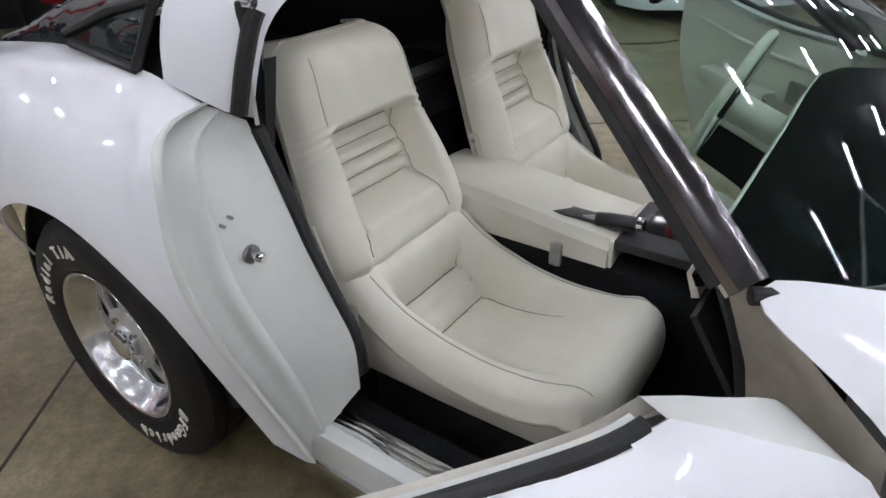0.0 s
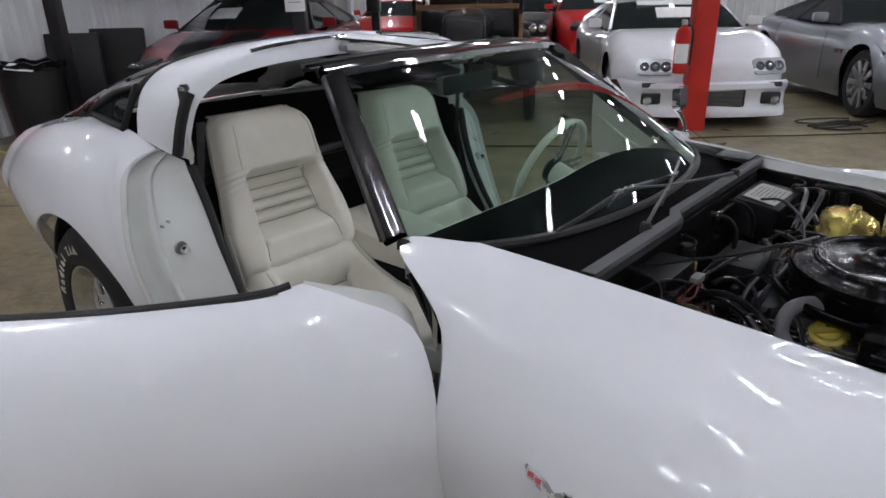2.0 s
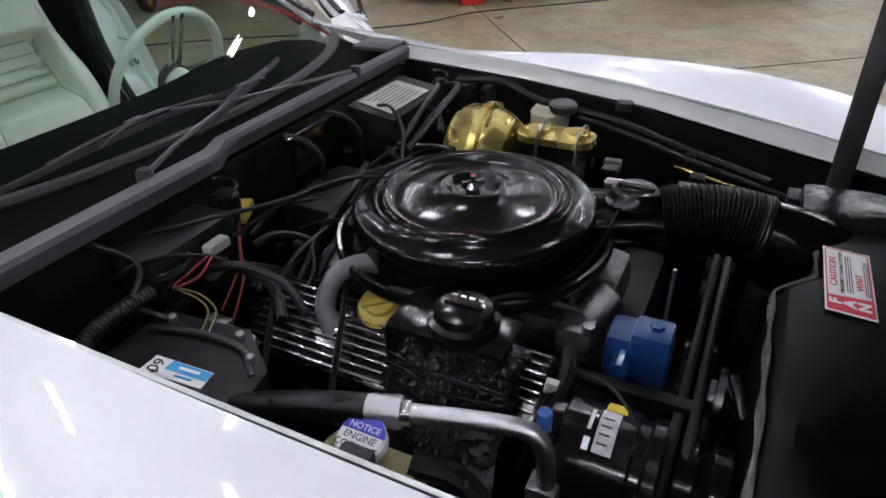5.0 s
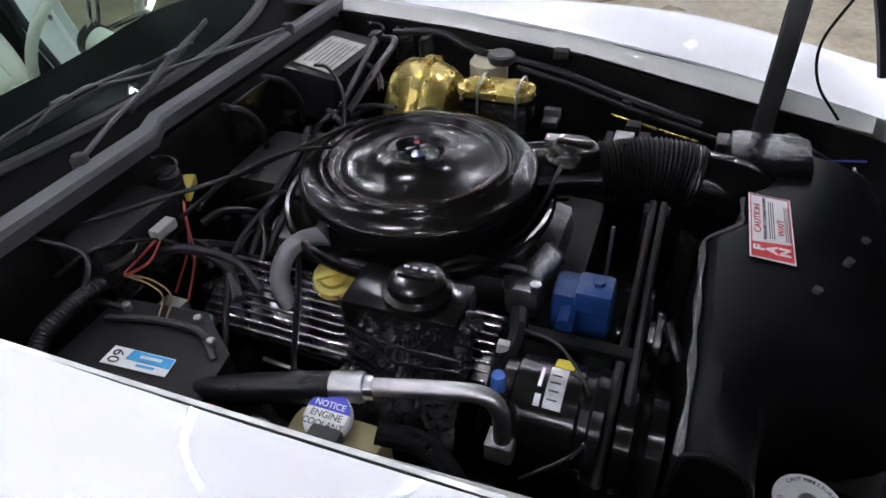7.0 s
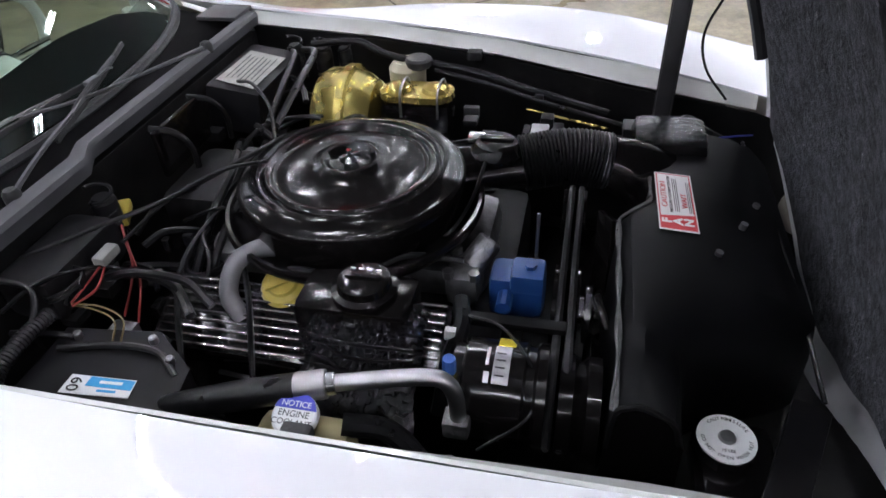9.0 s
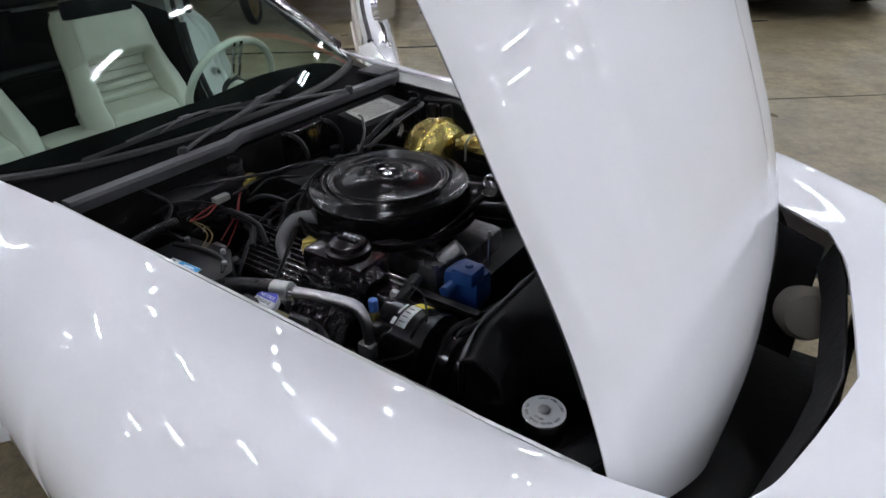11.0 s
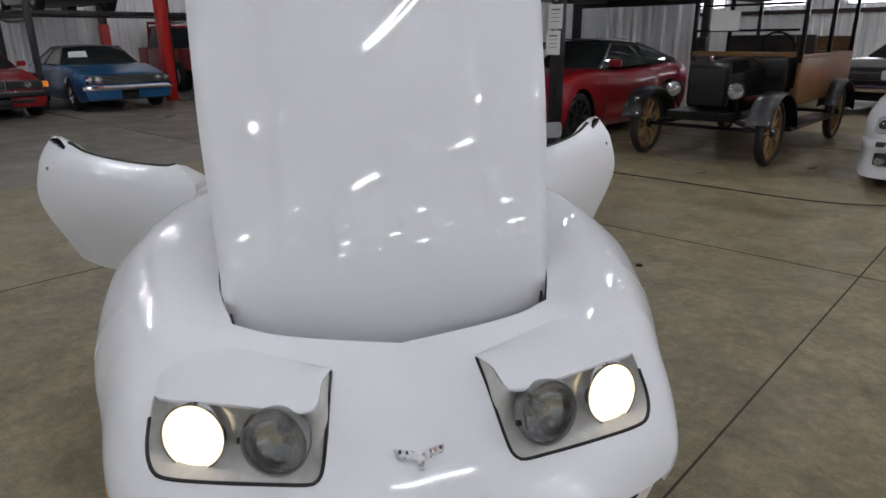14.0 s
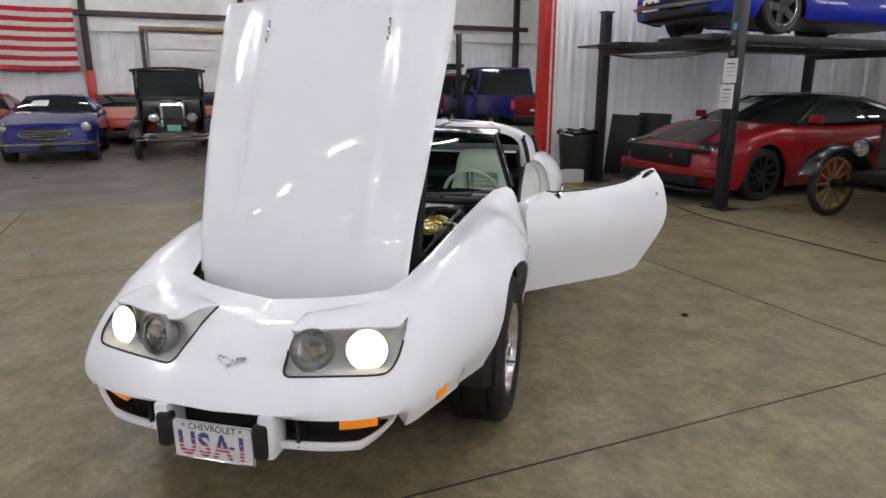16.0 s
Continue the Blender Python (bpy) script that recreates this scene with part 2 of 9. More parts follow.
# ---- the hall ----
def concrete(name, base, warm):
    m = mat(name, base, 0.42, vary=0.22, scale=1.3, dirt=warm, dirt_amount=0.95, dscale=3.6, bump=0.05, bscale=30, rvary=0.35, spec=0.35)
    nt = m.node_tree
    p = nt.nodes["Principled BSDF"]
    src = p.inputs["Base Color"].links[0].from_socket
    co = nt.nodes.new("ShaderNodeTexCoord")
    last = src
    for scale, lo, hi in ((17.0, 0.74, 1.14), (75.0, 0.84, 1.10)):
        n = nt.nodes.new("ShaderNodeTexNoise")
        n.inputs["Scale"].default_value, n.inputs["Detail"].default_value, n.inputs["Roughness"].default_value = scale, 8, 0.7
        r = nt.nodes.new("ShaderNodeMapRange")
        r.inputs[1].default_value, r.inputs[2].default_value, r.inputs[3].default_value, r.inputs[4].default_value = 0.36, 0.62, lo, hi
        x = nt.nodes.new("ShaderNodeMix")
        x.data_type, x.blend_type = "RGBA", "MULTIPLY"
        x.inputs[0].default_value = 1
        nt.links.new(co.outputs["Object"], n.inputs["Vector"])
        nt.links.new(n.outputs["Fac"], r.inputs[0])
        nt.links.new(last, x.inputs[6])
        nt.links.new(r.outputs[0], x.inputs[7])
        last = x.outputs[2]
    nt.links.new(last, p.inputs["Base Color"])
    return m


FLOOR = concrete("sealed_concrete", (0.265, 0.223, 0.132), (0.088, 0.068, 0.036))
FLOOR2 = concrete("grey_concrete", (0.180, 0.164, 0.138), (0.115, 0.102, 0.082))
JOINT = mat("joint_filler", (0.036, 0.028, 0.020), 0.8, vary=0.3)
WALLM = mat("white_sheet_metal", (0.76, 0.77, 0.78), 0.45, vary=0.06, scale=2, dirt=(0.4, 0.38, 0.35), dirt_amount=0.25, dscale=1.5)
# grey for the two unseen walls, chosen to weaken their bounced light
WALLG = mat("unseen_wall_grey", (0.26, 0.265, 0.27), 0.5, vary=0.08, scale=2)
FOIL = mat("white_insulation", (0.72, 0.72, 0.70), 0.55, vary=0.08, scale=3, bump=0.3, bscale=8)
ROOFM = mat("dark_roof_lining", (0.035, 0.035, 0.037), 0.8, vary=0.2, scale=1.5)
BEAM = mat("primer_steel", (0.05, 0.03, 0.03), 0.6, vary=0.3)
REDPAINT = mat("red_post_paint", (0.55, 0.025, 0.018), 0.42, vary=0.12, scale=4, coat=0.2, dirt=(0.25, 0.02, 0.02), dirt_amount=0.4)
LIFTBLACK = mat("lift_black", (0.012, 0.012, 0.014), 0.4, vary=0.25)
TUBE = mat("led_tube", (1, 1, 1), 0.5, vary=0, rvary=0, emit=(0.92, 0.965, 1.03), power=235)
PAPER = mat("paper", (0.75, 0.75, 0.74), 0.7, vary=0.05)
U0, U1, V0, V1, WALLU, WALLV = -20.0, 22.0, -26.0, 26.0, -6.4, 11.0


def slab(name, u0, u1, v0, v1, z0, z1, material, label, category="floor"):
    return single(name, box(((u0 + u1) / 2, (v0 + v1) / 2, (z0 + z1) / 2), (u1 - u0, v1 - v0, z1 - z0)), material, label, category, kind="structure", m=HALL)


slab("floor", -6.1, U1, V0, V1, -0.2, 0, FLOOR, "stained tan sealed concrete floor with saw-cut joints")
slab("floor_2", U0, -6.1, V0, V1, -0.2, -0.003, FLOOR2, "grey concrete floor of the further bay")
jm = BM()
for v in (-2.35, 3.09, 8.2):
    box((7.9, v, 0.001), (28, 0.009, 0.003), bm=jm)
for u in (-2.83, 0.93, 6.2):
    box((u, 0.0, 0.001), (0.009, 51, 0.003), bm=jm)
for v in (-4.0, 3.0):
    box((-13, v, -0.001), (14, 0.012, 0.004), bm=jm)
single("floor_joint", jm, JOINT, "dark filled saw-cut joints in the concrete", "floor joint", kind="structure", m=HALL)


def ribbed(name, length, height, m, label, pitch=0.3, depth=0.03, material=None):
    """A sheet-metal wall with standing ribs, 12 cm thick, its face on local -y."""
    pts = []
    k = int(length / pitch)
    for i in range(k + 1):
        x = i * pitch
        for dx, dy in ((0, 0), (0.04, -depth), (0.09, -depth), (0.13, 0), (0.2, 0), (0.205, -0.006), (0.215, -0.006), (0.22, 0)):
            pts.append((x + dx, dy))
    pts = [p for p in pts if p[0] <= length]
    pts.append((length, 0))
    b = BM()
    lo = [b.verts.new((x, y, 0)) for x, y in pts] + [b.verts.new((length, 0.12, 0)), b.verts.new((0, 0.12, 0))]
    hi = [b.verts.new((v.co.x, v.co.y, height)) for v in lo]
    n = len(lo)
    for i in range(n):
        b.faces.new((lo[i], lo[(i + 1) % n], hi[(i + 1) % n], hi[i]))
    b.faces.new(hi)
    return single(name, b, material or WALLM, label, "wall", kind="structure", m=m)


ribbed("wall_west", WALLV - 5.2, ROOF_Z, HALL @ pose(WALLU, 5.2, 0, 0, 0, 90), "white ribbed sheet-metal partition wall beside the lift")
ribbed("wall_back", 2.8, ROOF_Z, HALL @ pose(WALLU, WALLV, 0, 0, 0, 0), "white ribbed sheet-metal wall behind the lift")
ribbed("wall_far_west", V1 - V0, ROOF_Z, HALL @ pose(U0, V0, 0, 0, 0, 90), "white ribbed sheet-metal outer wall with dark girts")
ribbed("wall_far_north", U1 - U0, ROOF_Z, HALL @ pose(U0, V1, 0, 0, 0, 0), "white sheet-metal end wall with high windows")
# south and east walls are never in view; added grey to hold back bounce
ribbed("wall_south", U1 - U0, ROOF_Z, HALL @ pose(U1, V0, 0, 0, 0, 180), "unseen closing wall, kept grey to cut bounced light", material=WALLG)
ribbed("wall_east", V1 - V0, ROOF_Z, HALL @ pose(U1, V1, 0, 0, 0, -90), "unseen closing wall, kept grey to cut bounced light", material=WALLG)
slab("ceiling", U0, U1, V0, V1, ROOF_Z, ROOF_Z + 0.2, ROOFM, "dark roof lining above the lights", "ceiling")


def strip_light(u, v, along_u=True, length=1.22):
    t = thing("strip_light", "twin-tube white strip light hung below the roof", "ceiling light", "strip lights", HALL @ pose(u, v, ROOF_Z - 0.30, 0, 0, 0 if along_u else 90))
    part("housing", box((0, 0, 0.05), (length, 0.11, 0.05), 0.01), PAPER, t)
    for s in (-0.045, 0.045):
        part("tube", cyl((-length / 2 + 0.03, s, 0.0), (length / 2 - 0.03, s, 0.0), 0.009, seg=10), TUBE, t)
    for x in (-length / 3, length / 3):
        part("hanger", cyl((x, 0, 0.07), (x, 0, 0.30), 0.006, seg=6), LIFTBLACK, t)
    return t


lamp = strip_light(-4.6, -23.6, along_u=False)
LAMPS = [(-4.6 + 3.8 * i, -23.6 + 3.7 * j) for i in range(7) for j in range(13)] + [(u, v) for v in (-6.0, -1.2, 3.6, 8.4) for u in (-8.4, -12.6, -16.8)]
for u, v in LAMPS[1:]:
    copy_thing(lamp, HALL @ pose(u, v, ROOF_Z - 0.30, 0, 0, 90))

from mathutils.bvhtree import BVHTree
# ---- the white sports car: body shell (x forward from the front axle, y left, z up) ----
vette = thing("sports_car", "white two-seat sports car with doors open, hood raised and headlamps up", "car")
RW, ZW = 0.335, 0.325                      # wheel radius and hub height
WHEELS = ((0.0, 0.735), (-2.458, 0.735))   # axle x, wheel middle y
ARCH = 0.40


def arch_z(x):
    for ax, _ in WHEELS:
        if abs(x - ax) < ARCH:
            return ZW + math.sqrt(ARCH ** 2 - (x - ax) ** 2)
    return -1.0


def section(keys, n):
    """n+1 points on a section through its keys, cut off at the wheel arch."""
    fine = spline(keys, 60)
    out = [fine[0]]
    for a, b in zip(fine, fine[1:]):
        zc = arch_z(b.x)
        if b.z < zc and b.y > 0.6:
            w = (a.z - zc) / max(a.z - b.z, 1e-6)
            out.append(a.lerp(b, min(max(w, 0), 1)))
            break
        out.append(b)
    run = [0.0]
    for a, b in zip(out, out[1:]):
        run.append(run[-1] + (b - a).length)
    res, k = [], 0
    for i in range(n + 1):
        s = run[-1] * i / n
        while k < len(run) - 2 and run[k + 1] < s:
            k += 1
        w = (s - run[k]) / max(run[k + 1] - run[k], 1e-9)
        res.append(out[k].lerp(out[k + 1], min(max(w, 0), 1)))
    return res


# front fender: full points of inner edge, crest, shoulder, widest line, foot
FENDER = [
    ((-1.00, 0.585, 0.888), (-1.155, 0.661, 0.877), (-0.965, 0.748, 0.772), (-0.935, 0.803, 0.56), (-0.92, 0.745, 0.20)),
    ((-0.86, 0.572, 0.879), (-0.89, 0.655, 0.858), (-0.84, 0.755, 0.776), (-0.82, 0.818, 0.57), (-0.82, 0.76, 0.20)),
    ((-0.68, 0.560, 0.868), (-0.68, 0.660, 0.842), (-0.65, 0.768, 0.776), (-0.65, 0.835, 0.58), (-0.65, 0.78, 0.20)),
    ((-0.35, 0.550, 0.846), (-0.35, 0.675, 0.858), (-0.35, 0.798, 0.792), (-0.35, 0.872, 0.63), (-0.35, 0.83, 0.30)),
    ((0.00, 0.525, 0.808), (0.00, 0.680, 0.845), (0.00, 0.805, 0.780), (0.00, 0.888, 0.66), (0.00, 0.85, 0.40)),
    ((0.32, 0.485, 0.758), (0.32, 0.640, 0.798), (0.33, 0.763, 0.728), (0.34, 0.843, 0.58), (0.36, 0.81, 0.42)),
    ((0.497, 0.430, 0.726), (0.55, 0.580, 0.755), (0.58, 0.694, 0.688), (0.60, 0.754, 0.53), (0.61, 0.718, 0.41)),
]
# nose: hood-opening edge, rise, fall, lip
NOSE = [
    ((0.546, 0.335, 0.713), (0.675, 0.520, 0.708), (0.775, 0.630, 0.630), (0.800, 0.688, 0.500)),
    ((0.571, 0.235, 0.703), (0.74, 0.435, 0.682), (0.880, 0.565, 0.578), (0.920, 0.615, 0.472)),
    ((0.594, 0.12, 0.695), (0.78, 0.260, 0.652), (0.955, 0.370, 0.550), (1.020, 0.400, 0.462)),
    ((0.616, 0.0, 0.689), (0.80, 0.0, 0.630), (0.960, 0.0, 0.550), (1.056, 0.0, 0.462)),
]
# foot line of a raised headlamp pod in plan (left one), and the opening under it
PODFOOT = [(0.705, 0.180), (0.80, 0.188), (0.90, 0.199), (0.944, 0.209), (0.958, 0.228), (0.951, 0.300), (0.934, 0.410), (0.908, 0.515), (0.886, 0.556), (0.840, 0.575), (0.760, 0.576), (0.702, 0.568)]
POD = [(p.x, p.y) for p in spline([(x, y, 0) for x, y in PODFOOT], 60)] + [(0.66, 0.50), (0.628, 0.43), (0.665, 0.28)]


def inside(x, y, poly):
    hit = False
    for (ax, ay), (bx, by) in zip(poly, poly[1:] + poly[:1]):
        if (ay > y) != (by > y) and x < ax + (y - ay) / (by - ay) * (bx - ax):
            hit = not hit
    return hit


def lanes_of(ctrl, n, lead=2):
    """n+1 points along each lane of control rows, all lanes in step."""
    T = [0.0]
    for a, b in zip(ctrl, ctrl[1:]):
        T.append(T[-1] + (Vector(b[lead]) - Vector(a[lead])).length)
    return [[Vector(keyed(T[-1] * i / n, [(t, *c[j]) for t, c in zip(T, ctrl)])) for i in range(n + 1)] for j in range(len(ctrl[0]))]


NS = 34
lanes = lanes_of(FENDER, 48)
rows = [section([lanes[j][i] for j in range(5)], NS) for i in range(49)]
ctrl = [[lanes[j][48] for j in range(4)]] + [[Vector(p) for p in r] for r in NOSE]
NN = 48
lanes = lanes_of(ctrl, NN)
lip = []
for i in range(1, NN + 1):
    a, b, c, d = (lanes[j][i] for j in range(4))
    out = Vector((d.x - 0.35, d.y, 0)).normalized()
    f = i / NN
    if f <= 0.36:
        foot = d - out * 0.02 - Vector((0, 0, 0.12 - 0.10 * f))
        rows.append(section([a, b, c, d, foot], NS))
    else:
        rows.append(section([a, b, c, d, d - out * 0.012 - Vector((0, 0, 0.022)), d - out * 0.08 - Vector((0, 0, 0.028))], NS))
    lip.append((d, out))
front = grid(rows)
SHELL = BVHTree.FromBMesh(front)
cut, rim = [], set()
for f in front.faces:
    c = f.calc_center_median()
    if c.z > 0.5 and inside(c.x, c.y, POD):
        cut.append(f)
        rim.update(f.verts)
bmesh.ops.delete(front, geom=cut, context="FACES")
# draw the cut edge onto the foot line
for v in rim:
    if not v.is_valid:
        continue
    near = []
    for (ax, ay), (bx, by) in zip(POD, POD[1:] + POD[:1]):
        d2 = (bx - ax) ** 2 + (by - ay) ** 2
        k = min(1, max(0, ((v.co.x - ax) * (bx - ax) + (v.co.y - ay) * (by - ay)) / d2)) if d2 > 1e-12 else 0
        x, y = ax + k * (bx - ax), ay + k * (by - ay)
        near.append(((x - v.co.x) ** 2 + (y - v.co.y) ** 2, x, y))
    d2, x, y = min(near)
    hit = SHELL.ray_cast(Vector((x, y, 2.0)), Vector((0, 0, -1)))[0]
    if hit:
        v.co = hit
mirrored(front)
thick(front, 0.006)
part("front_body", front, WHITE, vette, "glossy white front fenders and nose in one shell", angle=50)
I0 = int(NN * 0.36)
val, rec = [], []
for i in range(I0, NN):
    d, out = lip[i]
    k = min(1, (i - I0) / 6) ** 0.6
    e = d - out * 0.030
    q = 0.022 + 0.095 * k
    val.append([e - out * 0.014 - Vector((0, 0, q)), e - Vector((0, 0, q)), e + out * 0.002 - Vector((0, 0, q + 0.010)), e - out * 0.004 - Vector((0, 0, q + 0.022 * k + 0.006)), e - out * 0.07 - Vector((0, 0, q + 0.030 * k + 0.008))])
    e = d - out * 0.085
    rec.append([e - Vector((0, 0, 0.02)), e - out * 0.03 - Vector((0, 0, 0.03)), e - out * 0.03 - Vector((0, 0, q + 0.018)), d - out * 0.036 - Vector((0, 0, q + 0.003))])
part("front_valance", thick(mirrored(grid(val)), 0.005), WHITE, vette)
part("grille", thick(mirrored(grid(rec)), 0.004), BLACK, vette, "black grille recess")

# rear quarter: top edge, crest, shoulder, widest line, foot
REAR = [
    ((-2.120, 0.690, 0.950), (-2.158, 0.765, 0.908), (-2.125, 0.818, 0.83), (-2.070, 0.846, 0.60), (-1.88, 0.790, 0.24)),
    ((-2.24, 0.695, 0.985), (-2.24, 0.762, 0.932), (-2.22, 0.830, 0.83), (-2.19, 0.876, 0.64), (-2.11, 0.82, 0.28)),
    ((-2.34, 0.690, 0.990), (-2.34, 0.765, 0.945), (-2.34, 0.845, 0.85), (-2.34, 0.890, 0.67), (-2.34, 0.85, 0.40)),
    ((-2.50, 0.655, 0.985), (-2.50, 0.755, 0.955), (-2.50, 0.850, 0.86), (-2.50, 0.895, 0.69), (-2.50, 0.87, 0.45)),
    ((-2.80, 0.600, 0.960), (-2.80, 0.735, 0.935), (-2.80, 0.840, 0.84), (-2.80, 0.885, 0.67), (-2.80, 0.82, 0.44)),
    ((-3.10, 0.550, 0.920), (-3.10, 0.695, 0.895), (-3.10, 0.800, 0.80), (-3.10, 0.836, 0.67), (-3.08, 0.74, 0.47)),
    ((-3.40, 0.490, 0.880), (-3.42, 0.610, 0.850), (-3.44, 0.700, 0.76), (-3.45, 0.725, 0.64), (-3.40, 0.63, 0.46)),
    ((-3.56, 0.000, 0.850), (-3.60, 0.000, 0.810), (-3.64, 0.000, 0.72), (-3.66, 0.000, 0.62), (-3.58, 0.00, 0.45)),
]
lanes = lanes_of(REAR, 60)
rows = [section([lanes[j][i] for j in range(5)], NS) for i in range(61)]
GAP = rows[0]
QTOP = lanes[0]
part("rear_body", thick(mirrored(grid(rows)), 0.006), WHITE, vette, "glossy white rear quarters and tail in one shell", angle=50)

# ---- wheels ----
DISC = mat("cast_alloy", (0.66, 0.66, 0.66), 0.36, metal=0.75, vary=0.12, scale=40, bump=0.08, bscale=160)
LETTER = mat("tyre_lettering", (0.66, 0.63, 0.56), 0.7, vary=0.15, scale=60)


def road_wheel(parent, x, y, z, side, steer=0.0, lettered=True):
    """A wide road wheel, its outer face to +y, then set at its corner of the car."""
    m = pose(x, y, z, 0, 0, (0 if side > 0 else 180) + steer) @ pose(0, 0, 0, -90, 0, 0)   # local z -> outward
    w = RW
    tread = [(0.205, -0.115), (0.29, -0.122), (w - 0.02, -0.112), (w, -0.09), (w, -0.062), (w - 0.008, -0.060), (w - 0.008, -0.050), (w, -0.048),
             (w, -0.006), (w - 0.008, -0.004), (w - 0.008, 0.006), (w, 0.008), (w, 0.046), (w - 0.008, 0.048), (w - 0.008, 0.058), (w, 0.060), (w, 0.09), (w - 0.02, 0.112), (0.29, 0.122), (0.215, 0.113), (0.203, 0.10)]
    tyre = part("tyre", lathe(tread, m, 56), TYRE, parent, "black tyre with raised white lettering")
    if lettered:
        for word, mid, flip in (("BFGoodrich", 28, 1), ("Radial T/A", 214, 1)):
            n = len(word)
            for i, ch in enumerate(word):
                if ch == " ":
                    continue
                a = radians(mid + (n / 2 - i - 0.5) * 7.6 + 100)
                writing("letter", ch, 0.044, m @ Matrix.Rotation(a, 4, "Z") @ Matrix.Translation((0.262, 0, 0.1195)) @ Matrix.Rotation(radians(-90), 4, "Z"), LETTER, tyre, 0.002, 0.0012)
    lipp = [(0.170, -0.10), (0.183, -0.09), (0.183, 0.03), (0.190, 0.085), (0.203, 0.100), (0.208, 0.106), (0.205, 0.112), (0.197, 0.110), (0.187, 0.098), (0.180, 0.082), (0.170, 0.064), (0.162, 0.052)]
    rim = part("rim", lathe(lipp, m, 56), ALLOY, parent, "polished deep-dish alloy rim")
    # disc with eight slots
    b = BM()
    n, slots = 96, 8
    prof = [(0.163, 0.052), (0.157, 0.055), (0.150, 0.060), (0.115, 0.066), (0.086, 0.070), (0.075, 0.074), (0.045, 0.076), (0.040, 0.088)]
    rings = [[b.verts.new((r * math.cos(TAU * i / n), r * math.sin(TAU * i / n), h)) for i in range(n)] for r, h in prof]
    for k in range(len(rings) - 1):
        for i in range(n):
            ph = (i % (n // slots)) / (n // slots)
            if k in (2, 3) and 0.10 < ph < 0.80:
                continue
            b.faces.new((rings[k][i], rings[k][(i + 1) % n], rings[k + 1][(i + 1) % n], rings[k + 1][i]))
    thick(b, 0.008)
    bmesh.ops.transform(b, matrix=m, verts=b.verts[:])
    part("wheel_disc", b, DISC, rim)
    # black backing in the brake's place, close behind the slots to darken them
    part("brake", lathe([(0, 0.01), (0.172, 0.01), (0.168, 0.044), (0.0, 0.044)], m, 40), BLACK, rim)
    part("hub_cap", lathe([(0.040, 0.07), (0.041, 0.098), (0.036, 0.104), (0.020, 0.106), (0, 0.106)], m, 24), CHROME, rim)
    for k in range(5):
        a = TAU * k / 5
        part("lug_nut", lathe([(0, 0.09), (0.008, 0.09), (0.010, 0.084), (0.010, 0.062)], m @ Matrix.Translation((0.058 * math.cos(a), 0.058 * math.sin(a), 0)), 6), CHROME, rim)
    part("valve", lathe([(0, 0.115), (0.006, 0.112), (0.007, 0.06)], m @ Matrix.Translation((-0.12, 0.125, 0)), 8), BLACK, rim)


for ax, wy in WHEELS:
    for s in (-1, 1):
        hub = part("wheel", lathe([(0.0, -0.1), (0.09, -0.1), (0.09, 0.03), (0.0, 0.03)], pose(ax, s * wy, ZW, -90 * s, 0, 0), 24), STEEL, vette)
        road_wheel(hub, ax, s * wy, ZW, s, lettered=(ax < -1 and s < 0))
        # wheel house
        deep = -0.20 if ax > -1 else -0.29
        well = lathe([(0.44, deep), (0.44, 0.06), (0.405, 0.085)], pose(ax, s * wy, ZW, -90 * s, 0, 0), 32, sweep=math.pi, start=math.pi if s > 0 else 0)
        for v in well.verts:
            v.co.z = min(v.co.z, 0.80)
        lathe([(0.44, deep), (0.0, deep)], pose(ax, s * wy, ZW, -90 * s, 0, 0), 32, sweep=math.pi, start=math.pi if s > 0 else 0, bm=well)
        part("wheel_house", thick(well, 0.004), BLACK, vette)


# ---- raised hood ----
HOODP = [(0.392, 0.40), (0.412, 0.50), (0.408, 0.60), (0.395, 0.70), (0.372, 0.80), (0.322, 0.95), (0.234, 1.15), (0.164, 1.30), (0.025, 1.57), (-0.045, 1.71), (-0.115, 1.85)]
HOODW = [(0.40, 0.462), (0.66, 0.464), (0.85, 0.476), (1.0, 0.488), (1.15, 0.505), (1.40, 0.525), (1.75, 0.548), (1.85, 0.545)]   # half width by height
hp = spline([(x, 0, z) for x, z in HOODP], 60)


def hood_at(f, q):
    """A point of the hood's skin, f up its length and q across from -1 to 1, with its normal."""
    low = 0.45 + 0.225 * abs(q) ** 1.3                    # the front edge runs to a blunt V
    z = low + (1.85 - low) * f
    k = min(max(next((i for i in range(60) if hp[i + 1].z >= z), 59), 0), 59)
    p = hp[k].lerp(hp[k + 1], (z - hp[k].z) / (hp[k + 1].z - hp[k].z))
    d = (hp[k + 1] - hp[k]).normalized()
    nrm = Vector((d.z, 0, -d.x))
    y = keyed(z, HOODW)[0] * q
    up = max(0, min(1, (z - 0.80) / 0.3))
    dome = 0.011 * max(0, min(1, (0.335 - abs(y)) / 0.045)) ** 1.5 * up
    bow = 0.035 * (1 - q * q) - 0.014 * max(0, (abs(q) - 0.94) / 0.06) ** 2
    return p + nrm * (bow + dome) + Vector((0, y, 0)), nrm


hrows = [[hood_at(i / 48, -1 + 2 * j / 64)[0] for j in range(65)] for i in range(49)]
hood = part("hood", thick(grid(hrows), 0.006), WHITE, vette, "glossy white raised hood", angle=50)
lin = []
for i in range(4, 48):
    row = []
    for j in range(21):
        p, n = hood_at(i / 48, (j - 10) / 10 * 0.93)
        row.append(p - n * (0.012 + (0.012 if abs(j - 10) < 10 else 0) + 0.006 * noise.noise((i * 0.35, j * 0.5, 3))))
    lin.append(row)
